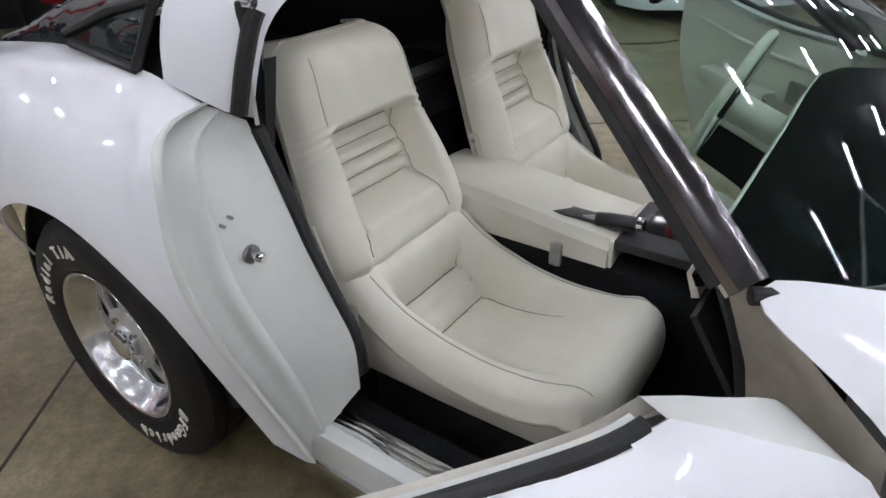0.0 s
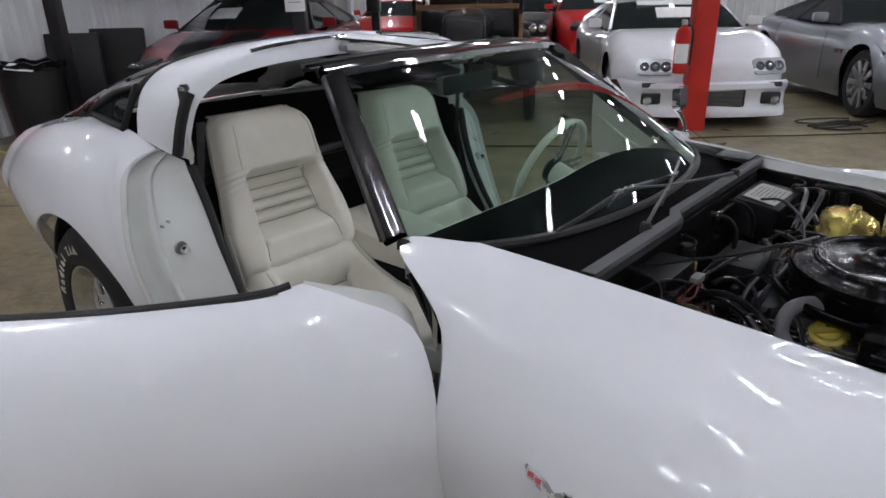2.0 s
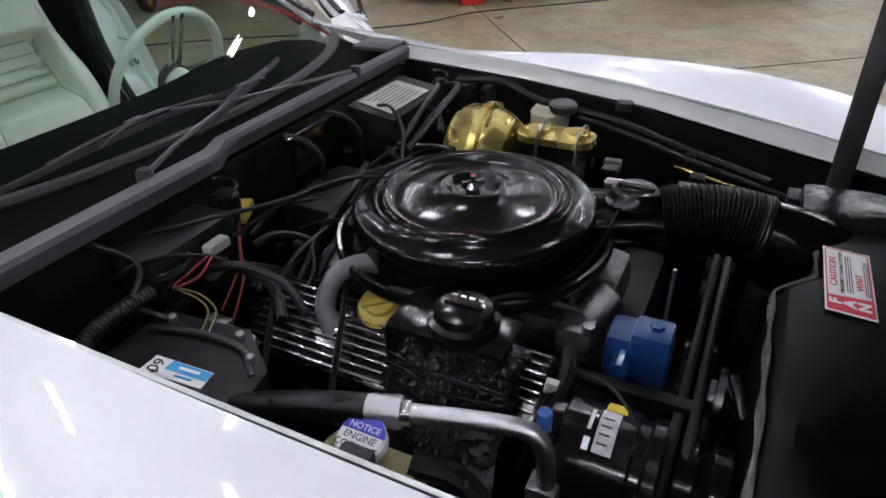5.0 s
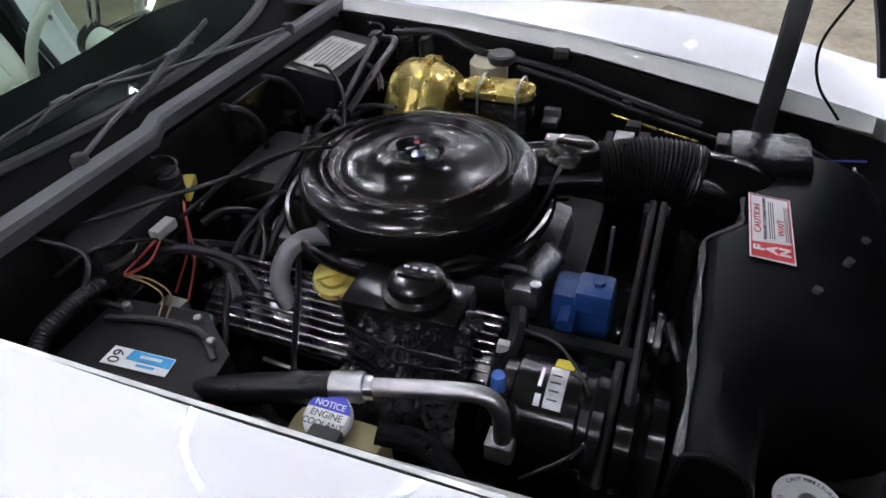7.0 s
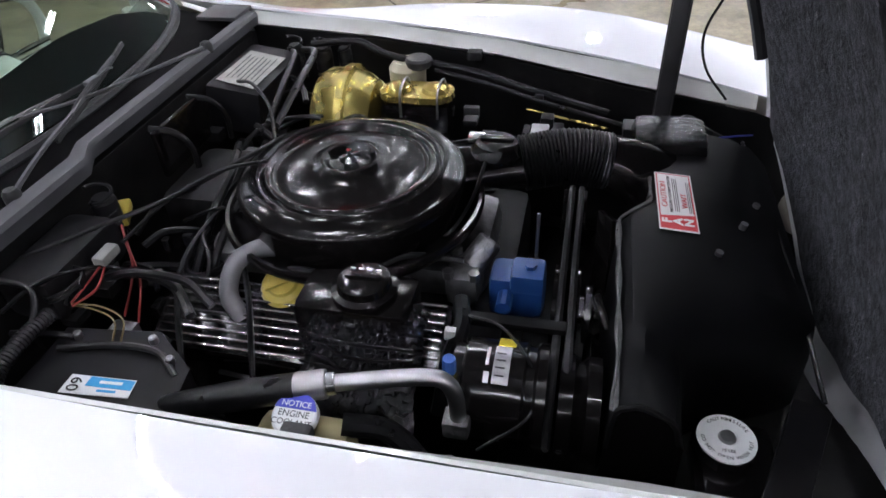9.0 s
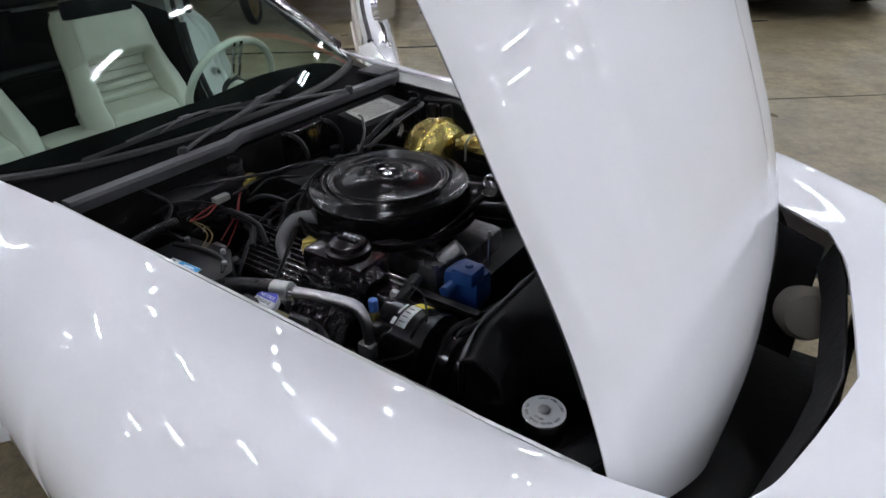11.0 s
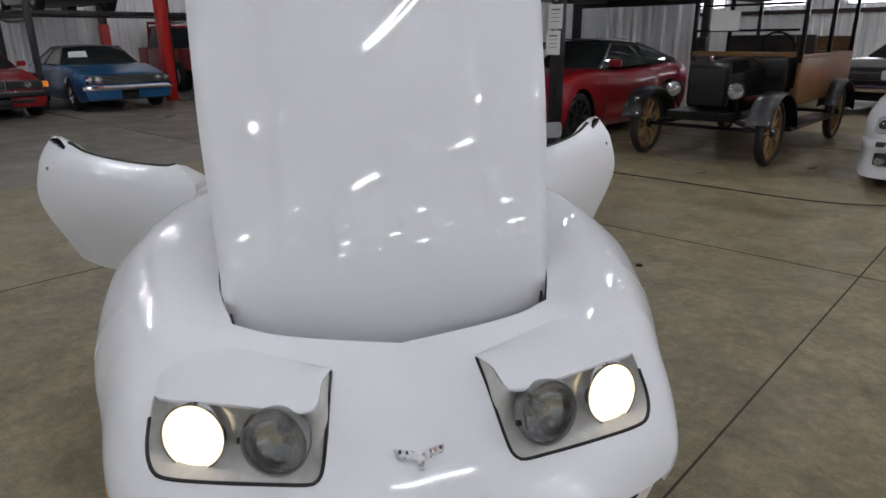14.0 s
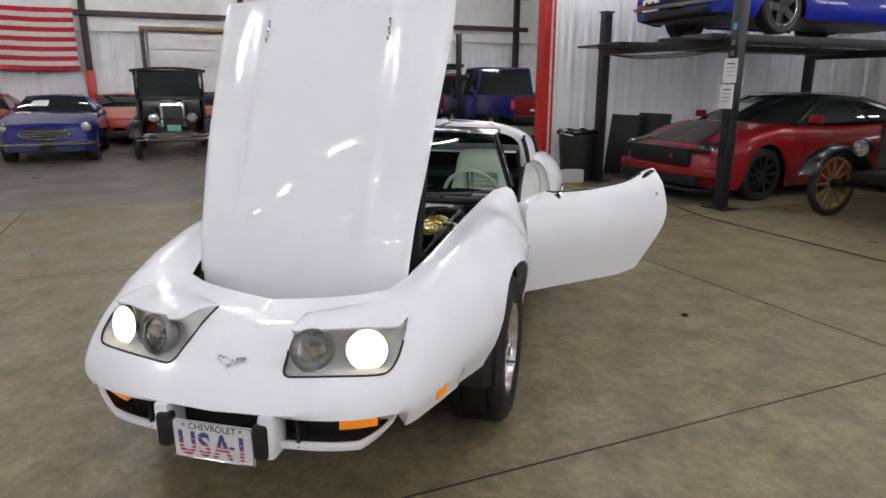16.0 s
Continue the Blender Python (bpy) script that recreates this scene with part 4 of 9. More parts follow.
# ---- door jambs and sills ----
inn = [(-2.060, 0.642, 0.912), (-2.020, 0.628, 0.78), (-1.975, 0.625, 0.66), (-1.915, 0.625, 0.55), (-1.862, 0.630, 0.46), (-1.842, 0.645, 0.355)]
Jn = spline(inn, NS)
for s in (-1, 1):
    rws = []
    for i in range(NS + 1):
        g_, q = GAP[i], Jn[i]
        wv = 0.006 * math.sin(i * 0.55) * max(0, 1 - i / 12)
        pts = [g_, g_ + Vector((0.016, -0.003, 0.003 + wv)), g_ + Vector((0.020, -0.009, wv)), g_ + Vector((0.012, -0.014, 0)), g_ + Vector((-0.010, -0.024, -0.004)), g_.lerp(q, 0.22) + Vector((-0.020, 0, 0)), g_.lerp(q, 0.265) + Vector((-0.016, 0, 0)),
               g_.lerp(q, 0.29) + Vector((0.004, 0, 0)), g_.lerp(q, 0.33) + Vector((0.010, 0, 0)), g_.lerp(q, 0.37) + Vector((0.006, 0, 0)), g_.lerp(q, 0.41) + Vector((-0.006, 0, 0)), g_.lerp(q, 0.75) + Vector((-0.004, 0, 0)), q, q + Vector((-0.05, 0, 0))]
        rws.append([Vector((v.x, s * v.y, v.z)) for v in pts])
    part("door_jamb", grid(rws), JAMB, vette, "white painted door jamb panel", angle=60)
    wst = [Vector((p.x + 0.004, s * (p.y - 0.012), p.z)) for p in Jn[1:-2]]
    part("jamb_weatherstrip", tube(wst, lambda f: 0.015 - 0.004 * f, 24, 8), RUBBER, vette, "black rubber door weatherstrip")
    part("strike_plate", cyl((-2.030, s * 0.716, 0.668), (-2.020, s * 0.716, 0.668), 0.020, seg=20, bevel=0.002), STEEL, vette)
    part("striker", lathe([(0, 0), (0.009, 0), (0.009, 0.022), (0.013, 0.022), (0.013, 0.028), (0.008, 0.036), (0, 0.036)], Matrix.Translation((-2.024, s * 0.716, 0.668)) @ Matrix.Rotation(radians(90), 4, "Y"), 16), CHROME, vette)
    for y, z in ((0.745, 0.735), (0.725, 0.745)):
        part("jamb_screw", cyl((-2.062, s * y, z), (-2.049, s * y, z), 0.004, seg=8), STEEL, vette)
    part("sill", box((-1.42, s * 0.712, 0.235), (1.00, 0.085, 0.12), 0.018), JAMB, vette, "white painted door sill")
    b = BM()
    for k in range(3):
        box((-1.42, s * (0.680 + 0.016 * k), 0.297 + 0.001 * (k % 2)), (0.90, 0.015, 0.006), 0.002, bm=b)
    part("scuff_plate", b, CHROME, vette, "bright ribbed aluminium sill plate")
    part("sill_carpet", box((-1.46, s * 0.645, 0.225), (0.92, 0.085, 0.11), 0.015), CARPET, vette)
    part("sill_moulding", box((-1.42, s * 0.758, 0.195), (1.0, 0.012, 0.035), 0.004), CHROME, vette)


# ---- doors, swung open ----
DOOR = [
    ((-1.185, 0.672, 0.856), (-1.10, 0.702, 0.828), (-0.985, 0.750, 0.768), (-0.955, 0.803, 0.56), (-0.94, 0.748, 0.27)),
    ((-1.28, 0.682, 0.840), (-1.25, 0.718, 0.826), (-1.20, 0.772, 0.766), (-1.20, 0.820, 0.57), (-1.20, 0.765, 0.275)),
    ((-1.55, 0.688, 0.838), (-1.55, 0.727, 0.828), (-1.50, 0.785, 0.768), (-1.50, 0.832, 0.58), (-1.45, 0.775, 0.275)),
    ((-1.85, 0.690, 0.862), (-1.85, 0.735, 0.850), (-1.82, 0.795, 0.785), (-1.80, 0.840, 0.595), (-1.70, 0.783, 0.275)),
    ((-2.00, 0.694, 0.912), (-2.00, 0.742, 0.890), (-2.00, 0.802, 0.800), (-1.96, 0.846, 0.60), (-1.80, 0.788, 0.285)),
    ((-2.110, 0.698, 0.945), (-2.115, 0.744, 0.900), (-2.118, 0.803, 0.800), (-2.085, 0.847, 0.60), (-1.90, 0.790, 0.30)),
]
ln = [spline([c[j] for c in DOOR], 40) for j in range(5)]
for s in (-1, 1):
    hinge = Matrix.Translation((-0.955, s * 0.775, 0)) @ Matrix.Rotation(radians(-44.5 if s > 0 else 52), 4, "Z") @ Matrix.Translation((0.955, -s * 0.775, 0))
    F = lambda v: hinge @ Vector((v.x, s * v.y, v.z))
    sk = [spline([ln[j][i] for j in range(5)], 24) for i in range(41)]
    b = grid([[F(p) for p in r] for r in sk])
    door = part("door", thick(b, 0.006), WHITE, vette, "glossy white door swung wide open", angle=50)
    # inner shell and edges
    back = [[Vector((p.x, min(p.y - 0.02, 0.64) if k > 2 else p.y - 0.045 - 0.01 * k, p.z - (0.012 if k < 3 else 0))) for k, p in enumerate(r)] for r in sk]
    part("door_panel", grid([[F(p) for p in r] for r in back]), TRIMGREY, door, "cream moulded inner door panel")
    for side_i in (0, 40):
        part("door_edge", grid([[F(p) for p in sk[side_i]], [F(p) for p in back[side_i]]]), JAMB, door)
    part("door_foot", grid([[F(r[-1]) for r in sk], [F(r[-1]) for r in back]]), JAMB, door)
    top = [F(r[0] + Vector((0, -0.004, 0.004))) for r in sk[1:36]]
    part("belt_seal", tube(top, 0.010, 40, 8), RUBBER, door, "black window slot seal along the door top")
    part("belt_cap", thick(grid([[F(r[0] + Vector((0, -0.010, 0.001))) for r in sk[1:40]], [F(r[0] + Vector((0, -0.030, -0.006))) for r in sk[1:40]]]), 0.006), JAMB, door)
    part("belt_moulding", tube([F(r[0] + Vector((0, 0.006, 0.001))) for r in sk[2:36]], 0.0045, 40, 6), CHROME, door)
    # pull handle recess and lock
    hm = hinge @ Matrix.Translation((-2.03, s * 0.722, 0.905)) @ Matrix.Rotation(radians(22), 4, "Y")
    part("door_handle", box((0, 0, 0.010), (0.11, 0.035, 0.012), 0.004, hm), GLOSS, door, "black flap door handle")
    part("handle_rim", box((0, 0, 0.004), (0.125, 0.046, 0.010), 0.004, hm), CHROME, door)
    part("lock", cyl(F(Vector((-2.035, 0.800, 0.79))), F(Vector((-2.035, 0.816, 0.79))), 0.012, seg=16, bevel=0.002), CHROME, door)
    # inner panel details: arm rest, pull, map pocket
    part("arm_rest", box((-1.62, s * 0.60, 0.60), (0.40, 0.07, 0.07), 0.02, hinge), TRIMGREY, door)
    part("door_pull", box((-1.30, s * 0.612, 0.66), (0.10, 0.02, 0.07), 0.006, hinge), STEEL, door)
    part("door_carpet", box((-1.45, s * 0.632, 0.33), (0.75, 0.012, 0.18), 0.004, hinge), CARPET, door)
    part("panel_ridge", tube([hinge @ Vector((x, s * 0.632, z)) for x, z in ((-1.15, 0.74), (-1.6, 0.745), (-1.98, 0.78))], 0.008, 20, 8), TRIMGREY, door)
    if s > 0:
        mir = part("mirror_base", lathe([(0, 0), (0.022, 0), (0.024, 0.008), (0.014, 0.018), (0.009, 0.022)], Matrix.Translation(F(Vector((-1.235, 0.735, 0.826)))) @ Matrix.Rotation(radians(-25), 4, "X"), 20), CHROME, door, "chrome door mirror")
        pb = F(Vector((-1.235, 0.74, 0.836)))
        ph = pb + Vector((-0.085, 0.045, 0.095))
        part("mirror_arm", tube([pb, pb.lerp(ph, 0.5) + Vector((0.01, 0, 0.005)), ph], 0.008, 12, 10), CHROME, mir)
        b = BM()
        prism(rounded(0.135, 0.082, 0.02, 4), 0.03, Matrix.Translation(ph + Vector((0.0, 0.03, 0.02))) @ Matrix.Rotation(radians(100), 4, "Z") @ Matrix.Rotation(radians(84), 4, "X"), 0.010, bm=b, seg=3)
        part("mirror_head", b, CHROME, mir)

# ---- cabin of the white car ----
def smooth01(a, b, x):
    t = min(max((x - a) / (b - a), 0), 1)
    return t * t * (3 - 2 * t)


for a in ((-1.48, 0.0, 0.155, 1.06, 1.34, 0.05),):
    part("cabin_floor", box(a[:3], a[3:], 0.01), CARPET, vette, "black cut-pile carpet")
part("tunnel", box((-1.50, 0, 0.33), (1.05, 0.27, 0.34), 0.05), CARPET, vette)
part("bulkhead", box((-2.185, 0, 0.48), (0.04, 1.24, 0.62), 0.015), CARPET, vette)
part("load_floor", box((-2.72, 0, 0.72), (1.2, 1.15, 0.03), 0.01), CARPET, vette)
for s in (-1, 1):
    part("load_side", thick(grid([[(-2.10, s * 0.63, 0.93), (-2.4, s * 0.64, 0.96), (-2.8, s * 0.56, 0.93), (-3.3, s * 0.46, 0.86)], [(-2.10, s * 0.60, 0.60), (-2.4, s * 0.56, 0.66), (-2.8, s * 0.52, 0.68), (-3.3, s * 0.42, 0.68)]]), 0.01), CARPET, vette)
    part("kick_panel", box((-1.03, s * 0.60, 0.42), (0.05, 0.10, 0.5), 0.01), CARPET, vette)
    part("b_post_trim", box((-2.095, s * 0.615, 0.62), (0.06, 0.05, 0.60), 0.02), CARPET, vette)
part("load_back", box((-3.32, 0, 0.79), (0.03, 0.95, 0.16), 0.01), CARPET, vette)
part("shelf_edge", tube([(-2.20, -0.58, 0.80), (-2.18, 0, 0.815), (-2.20, 0.58, 0.80)], 0.02, 20, 8), BLACK, vette)
PIPE = mat("seam_piping", (0.36, 0.325, 0.26), 0.6, vary=0.1)
# dark brown for seam lines, standing in for shadow in the creases
CREASE = mat("seam_crease_shade", (0.20, 0.175, 0.135), 0.7, vary=0.15)


CUSHION = (((-1.990, 0.535), (-1.990, 0.545)), ((-1.950, 0.553), (-1.945, 0.560)), ((-1.905, 0.535), (-1.915, 0.555)), ((-1.882, 0.485), (-1.885, 0.535)), ((-1.872, 0.438), (-1.850, 0.512)),
           ((-1.835, 0.400), (-1.800, 0.487)), ((-1.795, 0.368), (-1.755, 0.472)), ((-1.720, 0.360), (-1.700, 0.457)), ((-1.630, 0.374), (-1.620, 0.445)), ((-1.540, 0.405), (-1.540, 0.445)),
           ((-1.470, 0.448), (-1.470, 0.462)), ((-1.420, 0.470), (-1.420, 0.474)), ((-1.385, 0.468), (-1.385, 0.468)), ((-1.356, 0.448), (-1.356, 0.448)), ((-1.342, 0.405), (-1.342, 0.405)),
           ((-1.344, 0.350), (-1.344, 0.350)), ((-1.360, 0.295), (-1.360, 0.295)))   # insert line and bolster crown, from the rear roll over the front


def seat(cy):
    n = 96
    ins = [keyed(16 * i / n, [(k, *c[0]) for k, c in enumerate(CUSHION)]) for i in range(n + 1)]
    bol = [keyed(16 * i / n, [(k, *c[1]) for k, c in enumerate(CUSHION)]) for i in range(n + 1)]
    rws = []
    for i in range(n + 1):
        t = 16 * i / n
        row = []
        for j in range(65):
            u = -1 + j / 32
            au = abs(u)
            k = smooth01(0.50, 0.74, au) * (1 - smooth01(9.0, 11.0, t))
            x, z = (a + (b - a) * k for a, b in zip(ins[i], bol[i]))
            roll = max(0, (au - 0.70) / 0.30)
            z -= 0.070 * (1 - math.sqrt(max(0, 1 - roll ** 2.6))) * (1 - 0.7 * smooth01(12, 14, t))
            x -= 0.038 * smooth01(0.60, 1.0, au) ** 2 * smooth01(9.5, 13, t)
            if au < 0.53 and 4 < t < 6:
                b = 0.009 * abs(math.sin((t - 4) / 2 * math.pi * 2)) ** 0.7
                x, z = x + b * 0.7, z + b * 0.7
            if au < 0.53 and 6 < t < 9:
                z += 0.0065 * abs(math.cos(u * math.pi * 3.0)) ** 0.6 * (1 - smooth01(7.5, 9, t))
            if t < 3.6:
                x += 0.006 * math.sin(math.pi * t / 3.6) * (1 - au * au)
            dip = 0.014 * math.exp(-((au - 0.54) / 0.022) ** 2) * (1 if 3.6 < t < 9.0 else 0)
            for at_ in (4.0, 6.0):
                dip += 0.012 * math.exp(-((t - at_) / 0.20) ** 2) * (1 if au < 0.54 else 0)
            z -= dip + 0.002 * noise.noise((u * 4, t * 0.7, cy * 9))
            x -= dip * 0.5
            row.append((x, cy + (0.229 - 0.015 * smooth01(6, 13, t)) * u, z))
        rws.append(row)
    cushion = part("seat", grid(rws), LEATHER, vette, "cream leather bucket seat with pleated inserts", angle=80)
    for e, t in ((0, -1), (64, 1)):
        low = lambda x: min(0.335 + 0.13 * (x + 1.86), 0.40)
        side = [[Vector(r[e]) for r in rws[4:92]], [Vector((r[e][0], r[e][1] - t * 0.003, min(low(r[e][0]), r[e][2] - 0.01))) for r in rws[4:92]], [Vector((min(r[e][0], -1.42), r[e][1] - t * 0.03, 0.30)) for r in rws[4:92]]]
        part("seat_side", grid(side), TRIMGREY, cushion, angle=60)
        part("piping", tube([Vector(r[e]) for r in rws[6:90:4]], 0.0036, 40, 6), PIPE, cushion)
        part("seam", tube([Vector(r[e - t * 7]) + Vector((0, 0, 0.001)) for r in rws[14:76:4]], 0.0013, 40, 5), PIPE, cushion)
    # seams of the insert, drawn dark as the shade in their grooves
    for j in (15, 49):
        part("seam", tube([Vector(r[j]) + Vector((0.001, 0, 0.002)) for r in rws[22:54:2]], 0.0018, 40, 5), CREASE, cushion)
    for i in (24, 36):
        part("seam", tube([Vector(rws[i][j]) + Vector((0.001, 0, 0.002)) for j in range(15, 50, 2)], 0.0018, 30, 5), CREASE, cushion)
    # back rest: one shell of bolsters and head roll round a ribbed, pillowed insert
    ax = spline([(-1.958, 0, 0.512), (-1.983, 0, 0.58), (-2.016, 0, 0.668), (-2.053, 0, 0.75), (-2.080, 0, 0.81), (-2.104, 0, 0.89), (-2.119, 0, 0.96), (-2.128, 0, 1.012)], 88)
    WV = [(0, 0.205), (0.05, 0.228), (0.18, 0.236), (0.32, 0.231), (0.48, 0.212), (0.60, 0.199), (0.75, 0.192), (0.88, 0.184), (0.95, 0.166), (1.0, 0.132)]
    IN = [(0, 0.157), (0.31, 0.133), (0.60, 0.122), (1, 0.12)]
    rws, rear = [], []
    for i in range(89):
        f = i / 88
        d = (ax[min(i + 1, 88)] - ax[max(i - 1, 0)]).normalized()
        nf = Vector((d.z, 0, -d.x))
        w = keyed(f, WV)[0]
        e_in = keyed(f, IN)[0] / w
        row, rr = [], []
        for j in range(65):
            u = -1 + j / 32
            au = abs(u)
            k = smooth01(e_in - 0.03, e_in + 0.11, au)
            pillow = 0.074 * smooth01(0.315, 0.19, f) + 0.014 if f < 0.315 else 0
            rib = 0.004 + 0.019 * abs(math.sin((f - 0.315) / 0.285 * math.pi * 4)) ** 0.6 if 0.315 <= f < 0.60 else 0
            dep = 0.078 * k + (1 - k) * (pillow + rib - 0.026)
            h = smooth01(0.580, 0.645, f)
            dep = dep * (1 - h) + h * (0.088 - 0.010 * au * au)
            roll = max(0, (au - 0.66) / 0.34)
            dep -= 0.080 * (1 - math.sqrt(max(0, 1 - roll ** 2.2)))
            tipf = max(0, (f - 0.79) / 0.21)
            dep -= 0.080 * (1 - math.sqrt(max(0, 1 - tipf ** 2.3)))
            low = max(0, (0.10 - f) / 0.10)
            dep -= 0.075 * (1 - math.sqrt(max(0, 1 - low ** 2.2)))
            dep -= math.exp(-((au - e_in) / 0.022) ** 2) * (0.010 if 0.16 < f < 0.60 else 0.003 if f <= 0.16 else 0)
            dep -= math.exp(-((f - 0.315) / 0.010) ** 2) * (0.010 if au < e_in else 0)
            if 0.50 < f < 0.70 and e_in < au < 0.97:
                dep += 0.0035 * math.sin(f * 150 + au * 11) * math.sin(math.pi * (f - 0.50) / 0.20)
            dep += 0.0028 * noise.noise((u * 3, f * 6, cy * 6))
            p = ax[i] + nf * dep
            row.append((p.x, cy + w * u, p.z))
            q = ax[i] - nf * (0.022 + 0.03 * (1 - au * au)) * (1 - 0.6 * tipf)
            rr.append((q.x, cy + w * 0.985 * u, q.z))
        rws.append(row), rear.append(rr)
    part("backrest", grid(rws), LEATHER, cushion, "cream leather back rest with head roll and ribbed insert", angle=80)
    part("back_shell", grid(rear), TRIMGREY, cushion, angle=80)
    for e in (0, 64):
        part("shell_side", grid([[r[e] for r in rws], [r[e] for r in rear]]), TRIMGREY, cushion)
        part("piping", tube([Vector(r[e]) for r in rws[2:88:4]], 0.004, 50, 6), PIPE, cushion)
    part("shell_top", grid([rws[-1], rear[-1]]), TRIMGREY, cushion)
    part("piping", tube([Vector(rws[-1][j]) for j in range(0, 65, 4)], 0.004, 30, 6), PIPE, cushion)
    part("shell_foot", grid([rws[0], rear[0]]), TRIMGREY, cushion)
    # back rest seams, crease shadow put into their dark colour
    for t in (-1, 1):
        crease = []
        for i in range(8, 54, 3):
            c = (1 + t * keyed(i / 88, IN)[0] / keyed(i / 88, WV)[0]) * 32
            crease.append(Vector(rws[i][int(c)]).lerp(Vector(rws[i][int(c) + 1]), c - int(c)) + Vector((0.0015, 0, 0)))
        part("seam", tube(crease, 0.0012, 60, 5), CREASE, cushion)
    part("seam", tube([Vector(rws[53][j]) + Vector((0.002, 0, 0)) for j in range(13, 52, 3)], 0.0020, 40, 5), CREASE, cushion)
    for i in (28, 35, 41, 47):
        part("seam", tube([Vector(rws[i][j]) + Vector((0.0008, 0, 0)) for j in range(14, 51, 3)], 0.0014, 40, 5), CREASE, cushion)
    for j in (8, 56):
        part("seam", tube([Vector(r[j]) + Vector((0.002, 0, 0)) for r in rws[58:84:3]], 0.0012, 30, 5), PIPE, cushion)
    # hinge straps with bolts on both sides
    for t in (-1, 1):
        y = cy + t * 0.234
        part("hinge_strap", box((-1.985, y, 0.585), (0.034, 0.008, 0.17), 0.003, Matrix.Translation((-1.985, 0, 0.585)) @ Matrix.Rotation(radians(-20), 4, "Y") @ Matrix.Translation((1.985, 0, -0.585))), TRIMGREY, cushion)
        part("hinge_strap", box((-1.925, y, 0.430), (0.05, 0.008, 0.15), 0.003), TRIMGREY, cushion)
        for x, z in ((-2.008, 0.645), (-1.985, 0.578), (-1.970, 0.556), (-1.935, 0.485), (-1.915, 0.41)):
            part("bolt", cyl((x, y, z), (x, y + t * 0.009, z), 0.007, seg=10, bevel=0.002), STEEL, cushion)
    part("seat_pan", box((-1.66, cy, 0.22), (0.50, 0.38, 0.16), 0.02), BLACK, cushion)
    return cushion


for s in (-1, 1):
    seat(-0.338 if s < 0 else 0.302)
    # belts and the inner jamb bottom
    part("belt_buckle", box((-1.64, s * 0.142, 0.50), (0.03, 0.016, 0.06), 0.005, pose(0, 0, 0)), STEEL, vette)
    part("seat_belt", thick(grid([[(-2.03, s * 0.575, 1.02), (-2.06, s * 0.60, 0.80), (-2.0, s * 0.625, 0.52), (-1.9, s * 0.632, 0.36)], [(-2.035, s * 0.60, 1.02), (-2.055, s * 0.618, 0.80), (-1.985, s * 0.634, 0.52), (-1.89, s * 0.638, 0.36)]]), 0.003), RUBBER, vette)

# console, hand brake, shifter plate
con = [(-2.06, 0.60), (-1.92, 0.602), (-1.78, 0.588), (-1.64, 0.572), (-1.52, 0.560)]
rws = []
for x, z in con:
    hw = 0.115
    rws.append([(x, -hw - 0.01, z - 0.14), (x, -hw - 0.006, z - 0.025), (x, -hw + 0.012, z - 0.002), (x, -0.04, z + 0.004), (x, 0.04, z + 0.004), (x, hw - 0.012, z - 0.002), (x, hw + 0.006, z - 0.025), (x, hw + 0.01, z - 0.14)])
console = part("console", thick(grid(rws), 0.006), TRIMGREY, vette, "cream moulded centre console")
part("console_end", box((-1.515, 0, 0.50), (0.012, 0.235, 0.12), 0.004), TRIMGREY, console)
part("brake_slot", box((-1.62, -0.055, 0.5755), (0.24, 0.05, 0.004), 0.001, pose(0, 0, 0)), BLACK, console)
hb = part("hand_brake", tube([(-1.66, -0.062, 0.55), (-1.60, -0.062, 0.572), (-1.565, -0.062, 0.580)], 0.010, 10, 10), STEEL, vette, "hand brake lever with ribbed black grip")
part("grip", tube([(-1.575, -0.062, 0.579), (-1.53, -0.062, 0.587), (-1.478, -0.062, 0.592)], 0.0165, 26, 12, ribs=0.06), BLACK, hb)
part("grip_end", cyl((-1.480, -0.062, 0.592), (-1.462, -0.062, 0.5935), 0.017, seg=16, bevel=0.003), CHROME, hb)
plate_s = part("shift_plate", box((-1.36, 0, 0.555), (0.30, 0.24, 0.025), 0.006, Matrix.Translation((0, 0, 0))), BLACK, vette, "black shifter plate with ash tray")
part("plate_recess", box((-1.42, 0.02, 0.569), (0.11, 0.13, 0.004), 0.001), GLOSS, plate_s)
b = BM()
for p, q in (((-1.36, -0.06, 0.5695), (-1.28, -0.06, 0.5695)), ((-1.36, -0.03, 0.5695), (-1.28, -0.03, 0.5695)), ((-1.345, -0.07, 0.5695), (-1.345, -0.02, 0.5695)), ((-1.315, -0.07, 0.5695), (-1.315, -0.02, 0.5695))):
    tube([p, q], 0.0018, 2, 5, bm=b)
part("shift_pattern", b, PAPER, plate_s)
shl = part("shifter", tube([(-1.40, 0.03, 0.56), (-1.405, 0.032, 0.66)], 0.008, 4, 8), CHROME, vette)
part("shift_knob", lathe([(0, 0.025), (0.016, 0.02), (0.024, 0.0), (0.016, -0.02), (0, -0.025)], Matrix.Translation((-1.406, 0.032, 0.68)), 16), BLACK, shl)

# dashboard
DASHTOP = mat("dash_pad", (0.003, 0.003, 0.003), 0.9, vary=0.2, bump=0.25, bscale=200, spec=0.02)
dt = []
for i in range(21):
    y = -0.565 + 1.13 * i / 20
    xf = keyed(abs(y), [(0, -0.90), (0.3, -0.93), (0.5, -1.0), (0.6, -1.08)])[0]
    hump = 0.02 * math.exp(-((y - 0.36) / 0.18) ** 2)
    dt.append([(xf, y, 0.845), (-1.10, y, 0.848 + hump), (-1.20, y, 0.838 + hump), (-1.245, y, 0.815 + hump)])
